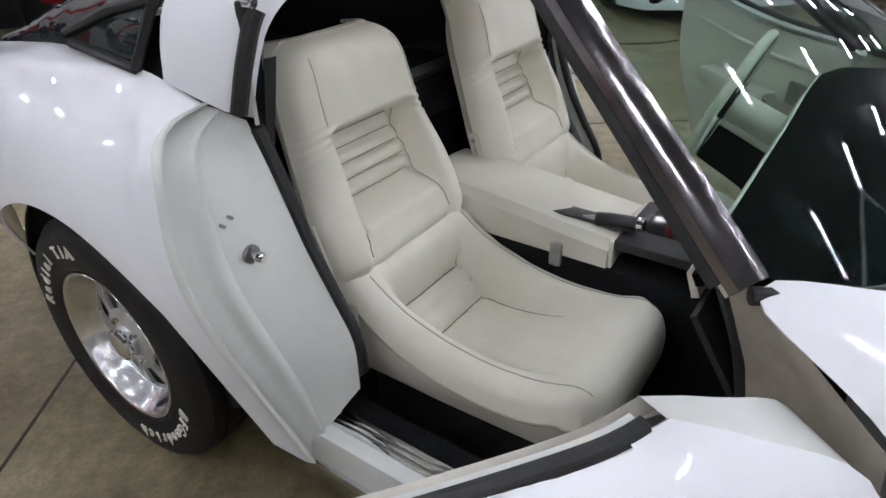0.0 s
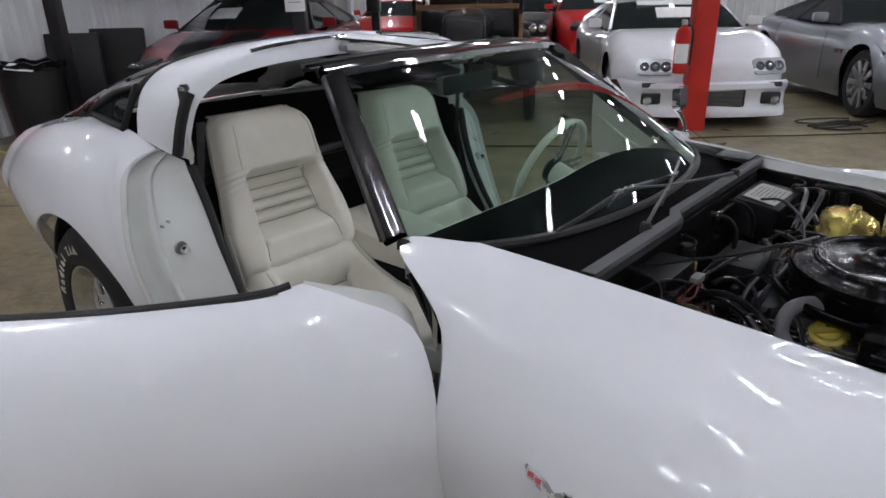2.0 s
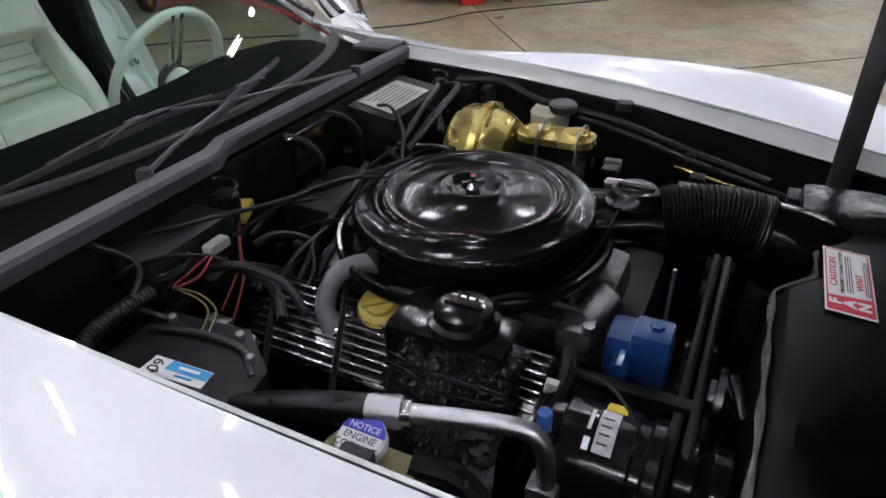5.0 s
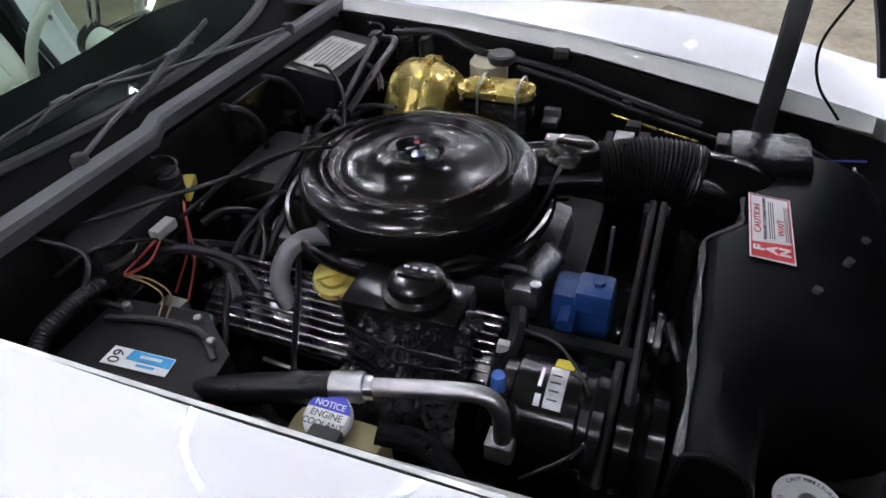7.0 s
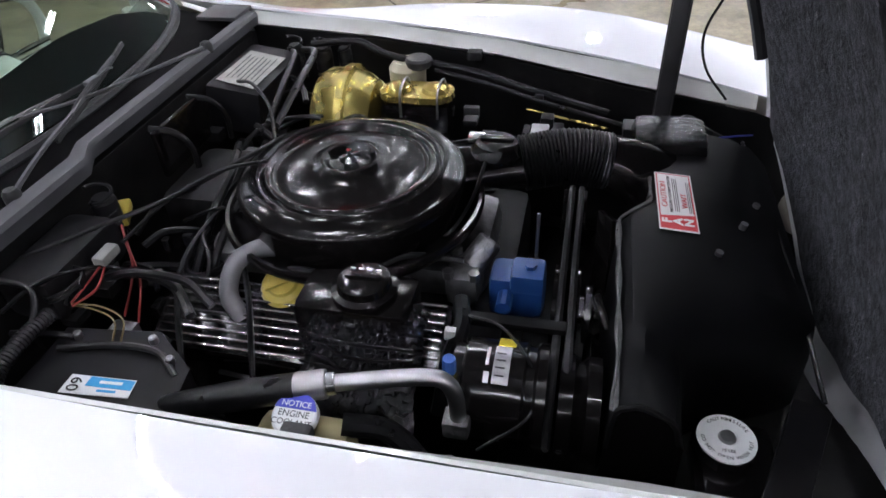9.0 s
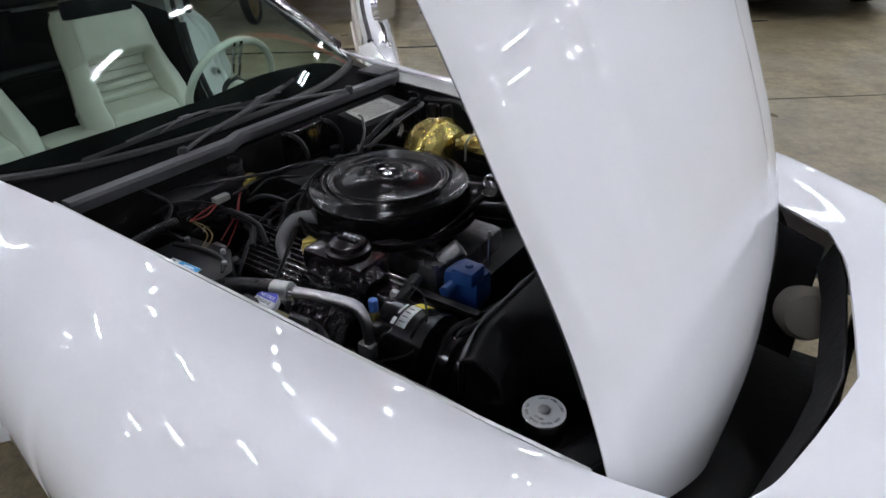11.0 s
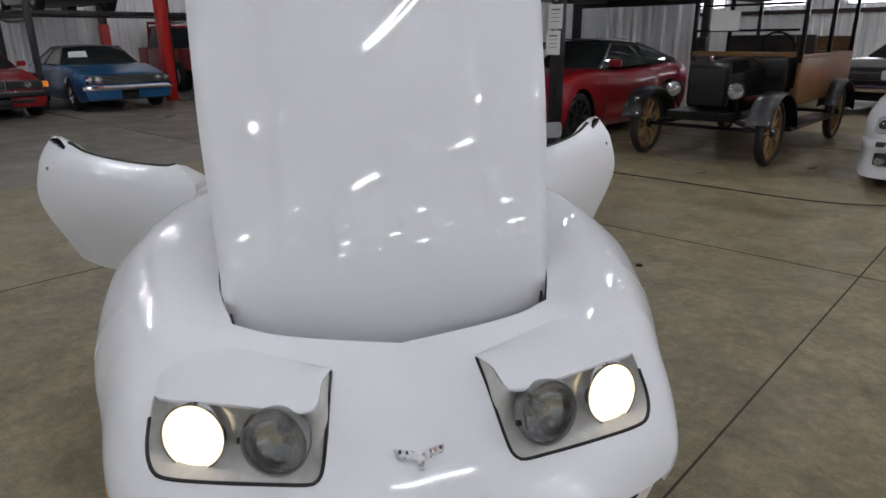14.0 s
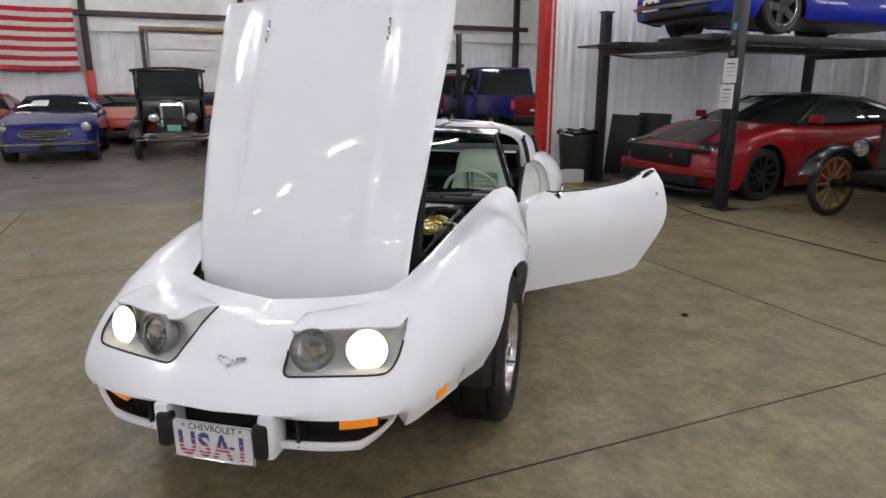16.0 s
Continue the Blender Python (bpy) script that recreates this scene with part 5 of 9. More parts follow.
dash = part("dashboard", thick(grid(dt), 0.02), DASHTOP, vette, "dark padded dashboard top with cream lower edge")
part("dash_edge", thick(grid([[Vector(r[3]) + Vector((-0.004, 0, 0)), Vector(r[3]) + Vector((-0.018, 0, -0.035)), Vector(r[3]) + Vector((-0.004, 0, -0.075))] for r in dt if abs(r[3][1]) < 0.51]), 0.012), TRIMGREY, dash)
part("dash_face", thick(grid([[Vector(r[3]) + Vector((0.01, 0, -0.07)), Vector((-1.13, r[3][1], 0.58)), Vector((-1.08, r[3][1], 0.45))] for r in dt]), 0.01), BLACK, dash)
part("centre_stack", box((-1.19, 0, 0.62), (0.10, 0.26, 0.20), 0.02), BLACK, dash)
part("firewall", box((-0.955, 0, 0.50), (0.02, 1.16, 0.64), 0.004), BLACK, vette)
# steering wheel
swm = Matrix.Translation((-1.425, 0.365, 0.775)) @ Matrix.Rotation(radians(-68), 4, "Y")
sw = part("steering_wheel", lathe([(0.182 + 0.013 * math.cos(TAU * k / 10), 0.013 * math.sin(TAU * k / 10)) for k in range(10)], swm, 48, closed=True), TRIMGREY, vette, "cream leather steering wheel with slotted spokes")
for a in (0, 180, 90):
    d = Matrix.Rotation(radians(a), 4, "Z")
    for o in (-0.014, 0.014):
        part("spoke", box((0.11, o, -0.012), (0.15, 0.014, 0.006), 0.002, swm @ d), ALLOY, sw)
part("horn_pad", lathe([(0, 0.012), (0.035, 0.01), (0.045, 0.0), (0.045, -0.02), (0, -0.02)], swm, 24), BLACK, sw)
part("column", tube([swm @ Vector((0, 0, -0.02)), swm @ Vector((0, 0, -0.30))], 0.04, 6, 16), TRIMGREY, sw)
part("stalk", tube([swm @ Vector((0, 0, -0.09)), swm @ Vector((0, 0.16, -0.07))], 0.006, 4, 8), CHROME, sw)
# mirror under the header and sun visors
mv = part("inside_mirror", box((-1.50, 0, 1.105), (0.02, 0.22, 0.055), 0.01), GLOSS, vette)
part("mirror_stem", tube([(-1.50, 0, 1.12), (-1.49, 0, 1.18)], 0.008, 4, 8), GLOSS, mv)
for s in (-1, 1):
    part("sun_visor", box((-1.50, s * 0.28, 1.158), (0.11, 0.36, 0.016), 0.006, Matrix.Translation((-1.50, 0, 1.158)) @ Matrix.Rotation(radians(10), 4, "Y") @ Matrix.Translation((1.50, 0, -1.158))), DASHTOP, vette)

# cowl, wipers
cw = []
for i in range(31):
    y = -0.565 + 1.13 * i / 30
    xf = keyed(abs(y), [(0, -0.882), (0.33, -0.915), (0.555, -1.0)])[0]
    cw.append([(xf - 0.005, y, 0.862), ((xf - 0.80) / 2, y, 0.845), (-0.815, y, 0.838), (-0.805, y, 0.845)])
part("cowl", thick(grid(cw), 0.006), mat("cowl_black", (0.003, 0.003, 0.0032), 0.8, vary=0.3, spec=0.04), vette, "black cowl panel under the wipers")
rail = []
for i in range(25):
    y = -0.545 + 1.09 * i / 24
    x0 = -0.812 if y > -0.1 else -0.792
    x1 = -0.786 if y > -0.1 else -0.760
    rail.append([(x0, y, 0.862), (x0, y, 0.870), (x1 - 0.004, y, 0.870), (x1, y, 0.862), (x1 - 0.004, y, 0.84), (x0, y, 0.84)])
part("cowl_rail", grid(rail, close=True), mat("hood_seal_rail", (0.060, 0.060, 0.066), 0.55, vary=0.25, scale=25), vette, "worn dark grey cowl rail")
part("cowl_screen", box((-0.86, 0.525, 0.872), (0.10, 0.09, 0.01), 0.003), mat("mesh_screen", (0.06, 0.06, 0.062), 0.5, metal=0.5, vary=0.6, scale=300), vette)
WIPER = mat("wiper_black", (0.07, 0.07, 0.074), 0.40, metal=0.4, vary=0.2)
WIPERS = ((((-0.800, -0.250, 0.872), (-0.822, -0.149, 0.887), (-0.858, 0.000, 0.895), (-0.905, 0.170, 0.906)), ((-0.828, -0.110, 0.882), (-0.872, 0.050, 0.893), (-0.922, 0.225, 0.910))),
          (((-0.797, 0.320, 0.872), (-0.823, 0.143, 0.889), (-0.861, 0.013, 0.896), (-0.908, -0.085, 0.904)), ((-0.915, -0.430, 0.888), (-0.919, -0.150, 0.893), (-0.912, -0.020, 0.893), (-0.895, 0.120, 0.893))))
for arm, blade in WIPERS:
    wp = part("wiper", tube(arm, lambda f: 0.0046 - 0.0018 * f, 24, 6), WIPER, vette, "dark grey metal windscreen wiper parked across the cowl")
    bl = [Vector(p) for p in spline(blade, 20)]
    part("wiper_blade", strap(bl, (0, 0, 1), 0.006, 0.010), RUBBER, wp)
    part("wiper_bow", tube([p + Vector((0.004, 0, 0.008 + 0.006 * math.sin(math.pi * k / 12))) for k, p in enumerate(bl[4:17])], 0.0022, 24, 6), WIPER, wp)
    mid = bl[10]
    for t in (-1, 1):
        part("wiper_claw", tube([mid + Vector((0.006, t * 0.006, 0.016)), mid + Vector((0.006 - t * 0.012, t * 0.055, 0.012)), mid + Vector((-t * 0.020, t * 0.085, 0.002))], 0.0020, 12, 6), WIPER, wp)
    part("wiper_clip", box(mid + Vector((0.002, 0, 0.014)), (0.013, 0.034, 0.008), 0.002), WIPER, wp)
    pv = Vector(arm[0])
    part("pivot_cap", lathe([(0.013, -0.012), (0.013, 0.004), (0.009, 0.010), (0, 0.011)], Matrix.Translation(pv), 14), RUBBER, wp)

# ---- engine bay ----
BAYB = mat("bay_black", (0.005, 0.005, 0.0055), 0.45, vary=0.5, scale=15, bump=0.1, bscale=60, dirt=(0.020, 0.018, 0.016), dirt_amount=0.35, dscale=12, spec=0.16)
SATIN = mat("satin_black", (0.0045, 0.004, 0.004), 0.16, vary=0.2, scale=10, spec=0.33)
SHROUDM = mat("shroud_black", (0.0035, 0.0035, 0.004), 0.42, vary=0.25, scale=8, spec=0.10)
HOSE = mat("hose_rubber", (0.006, 0.006, 0.0065), 0.30, vary=0.3, scale=40, bump=0.1, bscale=120, spec=0.25)
WRAP = mat("wrapped_film", (0.006, 0.006, 0.0065), 0.16, vary=0.3, scale=8, bump=0.25, bscale=60, spec=0.22)
CASTAL = mat("cast_aluminium", (0.26, 0.26, 0.27), 0.42, metal=0.9, vary=0.35, scale=35, bump=0.3, bscale=90, dirt=(0.06, 0.05, 0.045), dirt_amount=0.6, dscale=14)
GOLD = mat("cadmium_gold", (0.58, 0.46, 0.14), 0.27, metal=0.9, vary=0.2, scale=14)
YCAP = mat("yellow_cap", (0.40, 0.31, 0.05), 0.36, vary=0.2, scale=20, dirt=(0.15, 0.12, 0.05), dirt_amount=0.4, dscale=20)
BLUEP = mat("engine_blue", (0.008, 0.040, 0.150), 0.38, vary=0.2, scale=15, coat=0.2)
YELLOWL = mat("yellow_label", (0.75, 0.60, 0.03), 0.45, vary=0.08)
LABEL = mat("white_label", (0.72, 0.73, 0.74), 0.45, vary=0.05)
LBLUE = mat("label_blue", (0.03, 0.30, 0.60), 0.4, vary=0.05)
CAPBLUE = mat("cap_blue", (0.05, 0.06, 0.45), 0.4, vary=0.05)
LRED = mat("label_red", (0.55, 0.04, 0.05), 0.45, vary=0.08)
WRED = mat("wire_red", (0.17, 0.016, 0.014), 0.45, vary=0.1)
WYEL = mat("wire_tan", (0.12, 0.09, 0.035), 0.5, vary=0.2)
PLASTIC = mat("grey_black_plastic", (0.008, 0.008, 0.0095), 0.40, vary=0.3, scale=12, spec=0.16, dirt=(0.03, 0.027, 0.024), dirt_amount=0.3, dscale=10)

# tub: inner fenders, floor, firewall face, gutters round the opening
for s in (-1, 1):
    g_in = [[(-0.80, s * 0.555, 0.850), (-0.5, s * 0.545, 0.835), (-0.2, s * 0.53, 0.812), (0.1, s * 0.505, 0.775), (0.35, s * 0.47, 0.738), (0.52, s * 0.43, 0.70)],
            [(-0.80, s * 0.546, 0.838), (-0.5, s * 0.536, 0.822), (-0.2, s * 0.516, 0.796), (0.1, s * 0.480, 0.754), (0.35, s * 0.462, 0.720), (0.50, s * 0.428, 0.685)],
            [(-0.80, s * 0.540, 0.45), (-0.5, s * 0.53, 0.40), (-0.2, s * 0.505, 0.40), (0.1, s * 0.455, 0.40), (0.35, s * 0.42, 0.40), (0.50, s * 0.39, 0.40)]]
    gut = [[(-0.80, s * 0.560, 0.868), (-0.5, s * 0.552, 0.853), (-0.2, s * 0.536, 0.828), (0.1, s * 0.513, 0.790), (0.35, s * 0.478, 0.750), (0.52, s * 0.446, 0.718)],
           [(-0.80, s * 0.556, 0.850), (-0.5, s * 0.546, 0.835), (-0.2, s * 0.531, 0.812), (0.1, s * 0.506, 0.775), (0.35, s * 0.471, 0.738), (0.52, s * 0.431, 0.70)],
           [(-0.80, s * 0.548, 0.839), (-0.5, s * 0.538, 0.824), (-0.2, s * 0.518, 0.799), (0.1, s * 0.482, 0.757), (0.35, s * 0.464, 0.723), (0.50, s * 0.430, 0.688)]]
    part("hood_gutter", thick(grid([r[:5] for r in gut]), 0.005), JAMB, vette, "white painted gutter round the hood opening")
    part("inner_fender", thick(grid(g_in[1:]), 0.006), BAYB, vette, "black inner fender")
part("bay_floor", box((-0.15, 0, 0.30), (1.5, 1.1, 0.02)), BAYB, vette)
part("bay_front", box((0.60, 0, 0.42), (0.02, 1.0, 0.24)), BAYB, vette)
part("firewall_face", box((-0.80, 0, 0.58), (0.02, 1.06, 0.50), 0.004), BAYB, vette)
fr_g = [[(0.52, -0.43, 0.705), (0.56, -0.30, 0.69), (0.585, -0.12, 0.680), (0.597, 0, 0.677), (0.585, 0.12, 0.680), (0.56, 0.30, 0.69), (0.52, 0.43, 0.705)], [(0.50, -0.41, 0.64), (0.53, -0.30, 0.63), (0.555, -0.12, 0.62), (0.565, 0, 0.62), (0.555, 0.12, 0.62), (0.53, 0.30, 0.63), (0.50, 0.41, 0.64)]]
part("front_gutter", thick(grid(fr_g), 0.005), BAYB, vette)
for s, x, z in ((1, -0.253, 0.800), (-1, -0.262, 0.803)):
    part("bump_stop", box((x, s * (0.515 if s > 0 else 0.524), z), (0.034, 0.036, 0.020), 0.005), RUBBER, vette, "black rubber hood bump stop")

# block and heads
part("engine_block", box((-0.36, 0, 0.48), (0.55, 0.44, 0.34), 0.03), BAYB, vette, "black V8 engine block")
intake = part("intake_manifold", box((-0.36, 0, 0.655), (0.46, 0.24, 0.09), 0.03), CASTAL, vette)
for s in (-1, 1):
    vm = Matrix.Translation((-0.385, s * 0.247, 0.658)) @ Matrix.Rotation(radians(-s * 24), 4, "X")
    vc = part("valve_cover", box((0, 0, 0.0), (0.46, 0.125, 0.075), 0.016, vm), SATIN, vette, "black valve cover with bright fins")
    for k in range(9):
        part("fin", box((0, -0.052 + 0.013 * k, 0.0395), (0.435, 0.0034, 0.008), 0.001, vm), ALLOY, vc)
    for x in (-0.2, 0.2):
        part("cover_bolt", cyl(vm @ Vector((x, -s * -0.055, 0.035)), vm @ Vector((x, -s * -0.055, 0.05)), 0.008, seg=8), STEEL, vc)
    for k in range(4):
        x = -0.55 + 0.11 * k
        part("plug_lead", tube([(x, s * 0.33, 0.58), (x + 0.02, s * 0.36, 0.66), (x - 0.04, s * 0.22, 0.735), (-0.60, s * 0.05, 0.745)], 0.0045, 20, 6), HOSE, vette)
    part("exhaust_manifold", tube([(-0.60, s * 0.35, 0.52), (-0.36, s * 0.38, 0.50), (-0.14, s * 0.35, 0.50)], 0.03, 14, 10), STEEL, vette)

# air cleaner
AX, AY = -0.365, -0.022
acm = Matrix.Translation((AX, AY, 0.0))
pan = part("air_cleaner", lathe([(0, 0.722), (0.150, 0.722), (0.196, 0.735), (0.211, 0.744), (0.2175, 0.753), (0.2185, 0.761), (0.215, 0.768), (0.209, 0.768), (0.205, 0.761), (0.198, 0.752), (0.185, 0.748), (0.170, 0.748)], acm, 80), SATIN, vette, "round gloss-black air cleaner housing", angle=50)
part("lid", lathe([(0.178, 0.746), (0.186, 0.776), (0.188, 0.798), (0.188, 0.808), (0.185, 0.814), (0.179, 0.816), (0.159, 0.820), (0.1555, 0.825), (0.152, 0.8275), (0.148, 0.826), (0.146, 0.822), (0.143, 0.822), (0.141, 0.826), (0.137, 0.829), (0.132, 0.828), (0.1285, 0.823), (0.125, 0.8195),
                   (0.120, 0.8190), (0.100, 0.8215), (0.075, 0.827), (0.055, 0.833), (0.050, 0.8375), (0.046, 0.8395), (0.042, 0.838), (0.037, 0.828), (0.031, 0.822), (0, 0.822)], acm, 80), SATIN, pan, "dished black lid with pressed rings", angle=50)
part("wing_nut", lathe([(0, 0.852), (0.004, 0.852), (0.005, 0.840), (0.012, 0.832), (0.012, 0.824), (0, 0.824)], acm, 12), CHROME, pan)
for a in (40, 220):
    part("nut_wing", box((0.011, 0, 0.838), (0.014, 0.004, 0.012), 0.0015, acm @ Matrix.Rotation(radians(a), 4, "Z")), CHROME, pan)
# snorkel, cap and cold-air hose
sn = part("snorkel", grid([[(x, y + 0.045 * math.cos(TAU * k / 16) * w, z + 0.038 * math.sin(TAU * k / 16)) for k in range(16)] for x, y, z, w in ((-0.235, 0.075, 0.762, 1.4), (-0.17, 0.095, 0.764, 1.2), (-0.11, 0.108, 0.766, 1.05), (-0.08, 0.112, 0.766, 1.0))], close=True), SATIN, pan)
cap = part("snorkel_cap", lathe([(0.042, 0.795), (0.046, 0.800), (0.046, 0.806), (0.040, 0.812), (0.036, 0.822), (0.030, 0.826), (0, 0.826)], Matrix.Translation((-0.142, 0.098, -0.006)), 32), SATIN, pan)
part("cap_bar", box((-0.142, 0.098, 0.822), (0.058, 0.012, 0.006), 0.002, pose(0, 0, 0)), SATIN, cap)
part("cap_mark", box((-0.148, 0.110, 0.8205), (0.03, 0.003, 0.001), 0), LABEL, cap)
part("snorkel_clip", box((-0.165, 0.142, 0.797), (0.07, 0.025, 0.012), 0.003), ALLOY, pan)
rib = part("intake_hose", tube([(-0.10, 0.112, 0.768), (-0.04, 0.128, 0.776), (0.0, 0.135, 0.776), (0.05, 0.140, 0.768)], 0.047, 50, 20, ribs=0.08), HOSE, vette, "ribbed black cold-air hose")
part("hose_clamp", lathe([(0.047, -0.006), (0.049, -0.006), (0.049, 0.006), (0.047, 0.006)], Matrix.Translation((0.046, 0.140, 0.768)) @ Matrix.Rotation(radians(90), 4, "Y"), 28, closed=True), STEEL, rib)
part("hose_mouth", tube([(0.045, 0.140, 0.768), (0.09, 0.145, 0.75), (0.13, 0.16, 0.72)], lambda f: 0.046 + 0.02 * f, 12, 20), SATIN, rib)

# fan shroud over the radiator
sh = []
for i in range(41):
    y = 0.255 - 0.615 * i / 40
    x0 = 0.066 + 0.050 * smooth01(-0.03, 0.04, y)
    x1 = 0.160 + 0.185 * smooth01(-0.285, -0.165, y)
    e = 0.045 * max(0, (-0.29 - y) / 0.07) ** 2
    d_ = x1 - x0
    sh.append([(x0 - 0.004, y, 0.56), (x0, y, 0.69 - e), (x0 + 0.005, y, 0.758 - e), (x0 + 0.02, y, 0.773 - e), (x0 + 0.35 * d_, y, 0.776 - e), (x0 + 0.62 * d_, y, 0.765 - e), (x0 + 0.82 * d_, y, 0.748 - e), (x1 - 0.008, y, 0.715 - e), (x1, y, 0.66), (x1 + 0.004, y, 0.56)])
shroud = part("fan_shroud", thick(grid(sh), 0.006), SHROUDM, vette, "gloss-black fan shroud with warning label")
part("shroud_edge", tube([Vector(r[2]) + Vector((-0.002, 0, 0.006)) for r in sh[1:41]], lambda f: 0.0042 + 0.0016 * math.sin(f * 40), 90, 6), mat("melted_bead", (0.10, 0.10, 0.10), 0.12, vary=0.2, scale=60, bump=0.4, bscale=80), shroud)
part("shroud_end", thick(grid([[Vector(p) for p in sh[-1]], [Vector((p[0], p[1] + 0.0, 0.5)) for p in sh[-1]]]), 0.005), SATIN, shroud)
part("wrapped_duct", box((0.155, 0.225, 0.770), (0.13, 0.12, 0.05), 0.02, pose(0, 0, 0)), WRAP, vette, "black tape-wrapped duct end")
for x, y, z in ((0.205, -0.10, 0.766), (0.25, -0.02, 0.762), (0.28, 0.05, 0.752)):
    part("shroud_screw", cyl((x, y, z), (x + 0.002, y, z + 0.010), 0.006, seg=8), STEEL, shroud)
part("shroud_edge", tube([Vector(p) + Vector((0, -0.003, 0.003)) for p in sh[-1][1:8]], 0.0042, 40, 6), BAYB, shroud)
# caution label
lx = Vector((0.057, -0.004, -0.001)).normalized()
c0 = Vector((0.153, 0.016, 0.7785))
ly = Vector((-0.002, 0.160, 0.0)).normalized()
lab_m = Matrix.Translation(c0) @ Matrix((lx, ly, lx.cross(ly))).transposed().to_4x4() @ Matrix.Diagonal((0.95, 1.24, 1, 1))
lab = part("caution_label", prism([(-0.030, -0.064), (0.030, -0.064), (0.030, 0.064), (-0.030, 0.064)], 0.0008, lab_m), LABEL, shroud, "white and red fan caution label")
part("label_red", prism([(-0.027, -0.061), (0.027, -0.061), (0.027, -0.030), (-0.027, -0.036)], 0.0006, lab_m @ Matrix.Translation((0, 0, 0.0008))), LRED, lab)
part("label_rim", tube([lab_m @ Vector((x, y, 0.001)) for x, y in ((-0.027, -0.061), (0.027, -0.061), (0.027, 0.061), (-0.027, 0.061), (-0.027, -0.061))], 0.0009, 60, 5, smooth=False), LRED, lab)
tm = lab_m @ Matrix.Translation((0, 0, 0.0016)) @ Matrix.Rotation(radians(90), 4, "Z")
for k, ch in enumerate("FAN"):
    writing("label_letter", ch, 0.020, lab_m @ Matrix.Translation((-0.017 + 0.017 * k, -0.046, 0.0016)) @ Matrix.Rotation(radians(90), 4, "Z"), LABEL, lab, 0.0003, 0.0008)
writing("label_word", "CAUTION", 0.013, tm @ Matrix.Translation((0.012, 0.018, 0)), LRED, lab, 0.0003)
writing("label_word", "PRESSURE COOLING SYSTEM", 0.0065, tm @ Matrix.Translation((0.014, 0.008, 0)), BLACK, lab, 0.0003)
writing("label_word", "WAIT", 0.013, tm @ Matrix.Translation((0.0, -0.014, 0)), LRED, lab, 0.0003)
for k in range(3):
    part("label_line", box((0.003 * k - 0.002, 0.013, 0.0014), (0.0012, 0.075, 0.0003), 0, lab_m), BLACK, lab)
    part("label_line", box((0.020 + 0.0026 * k, 0.010, 0.0014), (0.0010, 0.070, 0.0003), 0, lab_m), BLACK, lab)

# fan, hub, belts, pulleys
fan = part("fan_hub", lathe([(0, -0.03), (0.03, -0.03), (0.03, -0.012), (0.05, -0.010), (0.05, 0.0), (0.03, 0.006), (0.012, 0.008), (0.012, 0.05), (0, 0.05)], Matrix.Translation((0.042, -0.06, 0.585)) @ Matrix.Rotation(radians(90), 4, "Y"), 24), ALLOY, vette, "bright fan clutch hub")
for k in range(6):
    part("fan_blade", box((0.0, 0.12, 0.0), (0.012, 0.13, 0.055), 0.003, Matrix.Translation((0.055, -0.03, 0.56)) @ Matrix.Rotation(radians(60 * k + 15), 4, "X") @ Matrix.Rotation(radians(25), 4, "Y")), SATIN, fan)


def pulley(x, y, z, r, w=0.045):
    return part("pulley", lathe([(0, -w / 2), (r * 0.55, -w / 2), (r, -w / 2), (r, -w / 6), (r * 0.88, 0), (r, w / 6), (r, w / 2), (r * 0.55, w / 2), (r * 0.5, w / 3), (0, w / 3)], Matrix.Translation((x, y, z)) @ Matrix.Rotation(radians(90), 4, "Y"), 32), SATIN, vette)


pulley(0.030, -0.290, 0.625, 0.073, 0.055), pulley(0.0, -0.03, 0.56, 0.08), pulley(0.0, -0.02, 0.36, 0.09), pulley(0.0, 0.20, 0.60, 0.06)
for x, r in ((-0.008, 0.0), (0.010, 0.002)):
    pts = [(x, -0.360, 0.62), (x, -0.29, 0.697 - r), (x, -0.21, 0.68), (x, -0.03, 0.642), (x, 0.06, 0.65), (x, 0.20, 0.662), (x, 0.262, 0.60), (x, 0.2, 0.54), (x, 0.09, 0.40), (x, -0.02, 0.27), (x, -0.11, 0.36), (x, -0.30, 0.55), (x, -0.360, 0.62)]
    part("drive_belt", tube(pts, 0.0062, 70, 6), RUBBER, vette, "black drive belt")

# compressor
cmx = Matrix.Translation((-0.142, -0.312, 0.668)) @ Matrix.Rotation(radians(90), 4, "Y")
comp = part("compressor", lathe([(0, 0), (0.05, 0), (0.060, 0.004), (0.060, 0.018), (0.068, 0.022), (0.0685, 0.098), (0.064, 0.102), (0.064, 0.112), (0.070, 0.116), (0.070, 0.128), (0.04, 0.132), (0, 0.132)], cmx, 40), SATIN, vette, "black cylindrical air-conditioning compressor")


def wrap_patch(name, a0, a1, x0, x1, r, material, parent):
    rows_ = []
    for i in range(9):
        a = radians(a0 + (a1 - a0) * i / 8)
        rows_.append([Vector((x, -0.312 + r * math.sin(a), 0.668 + r * math.cos(a))) for x in (x0, x1)])
    return part(name, thick(grid(rows_), 0.0008), material, parent)


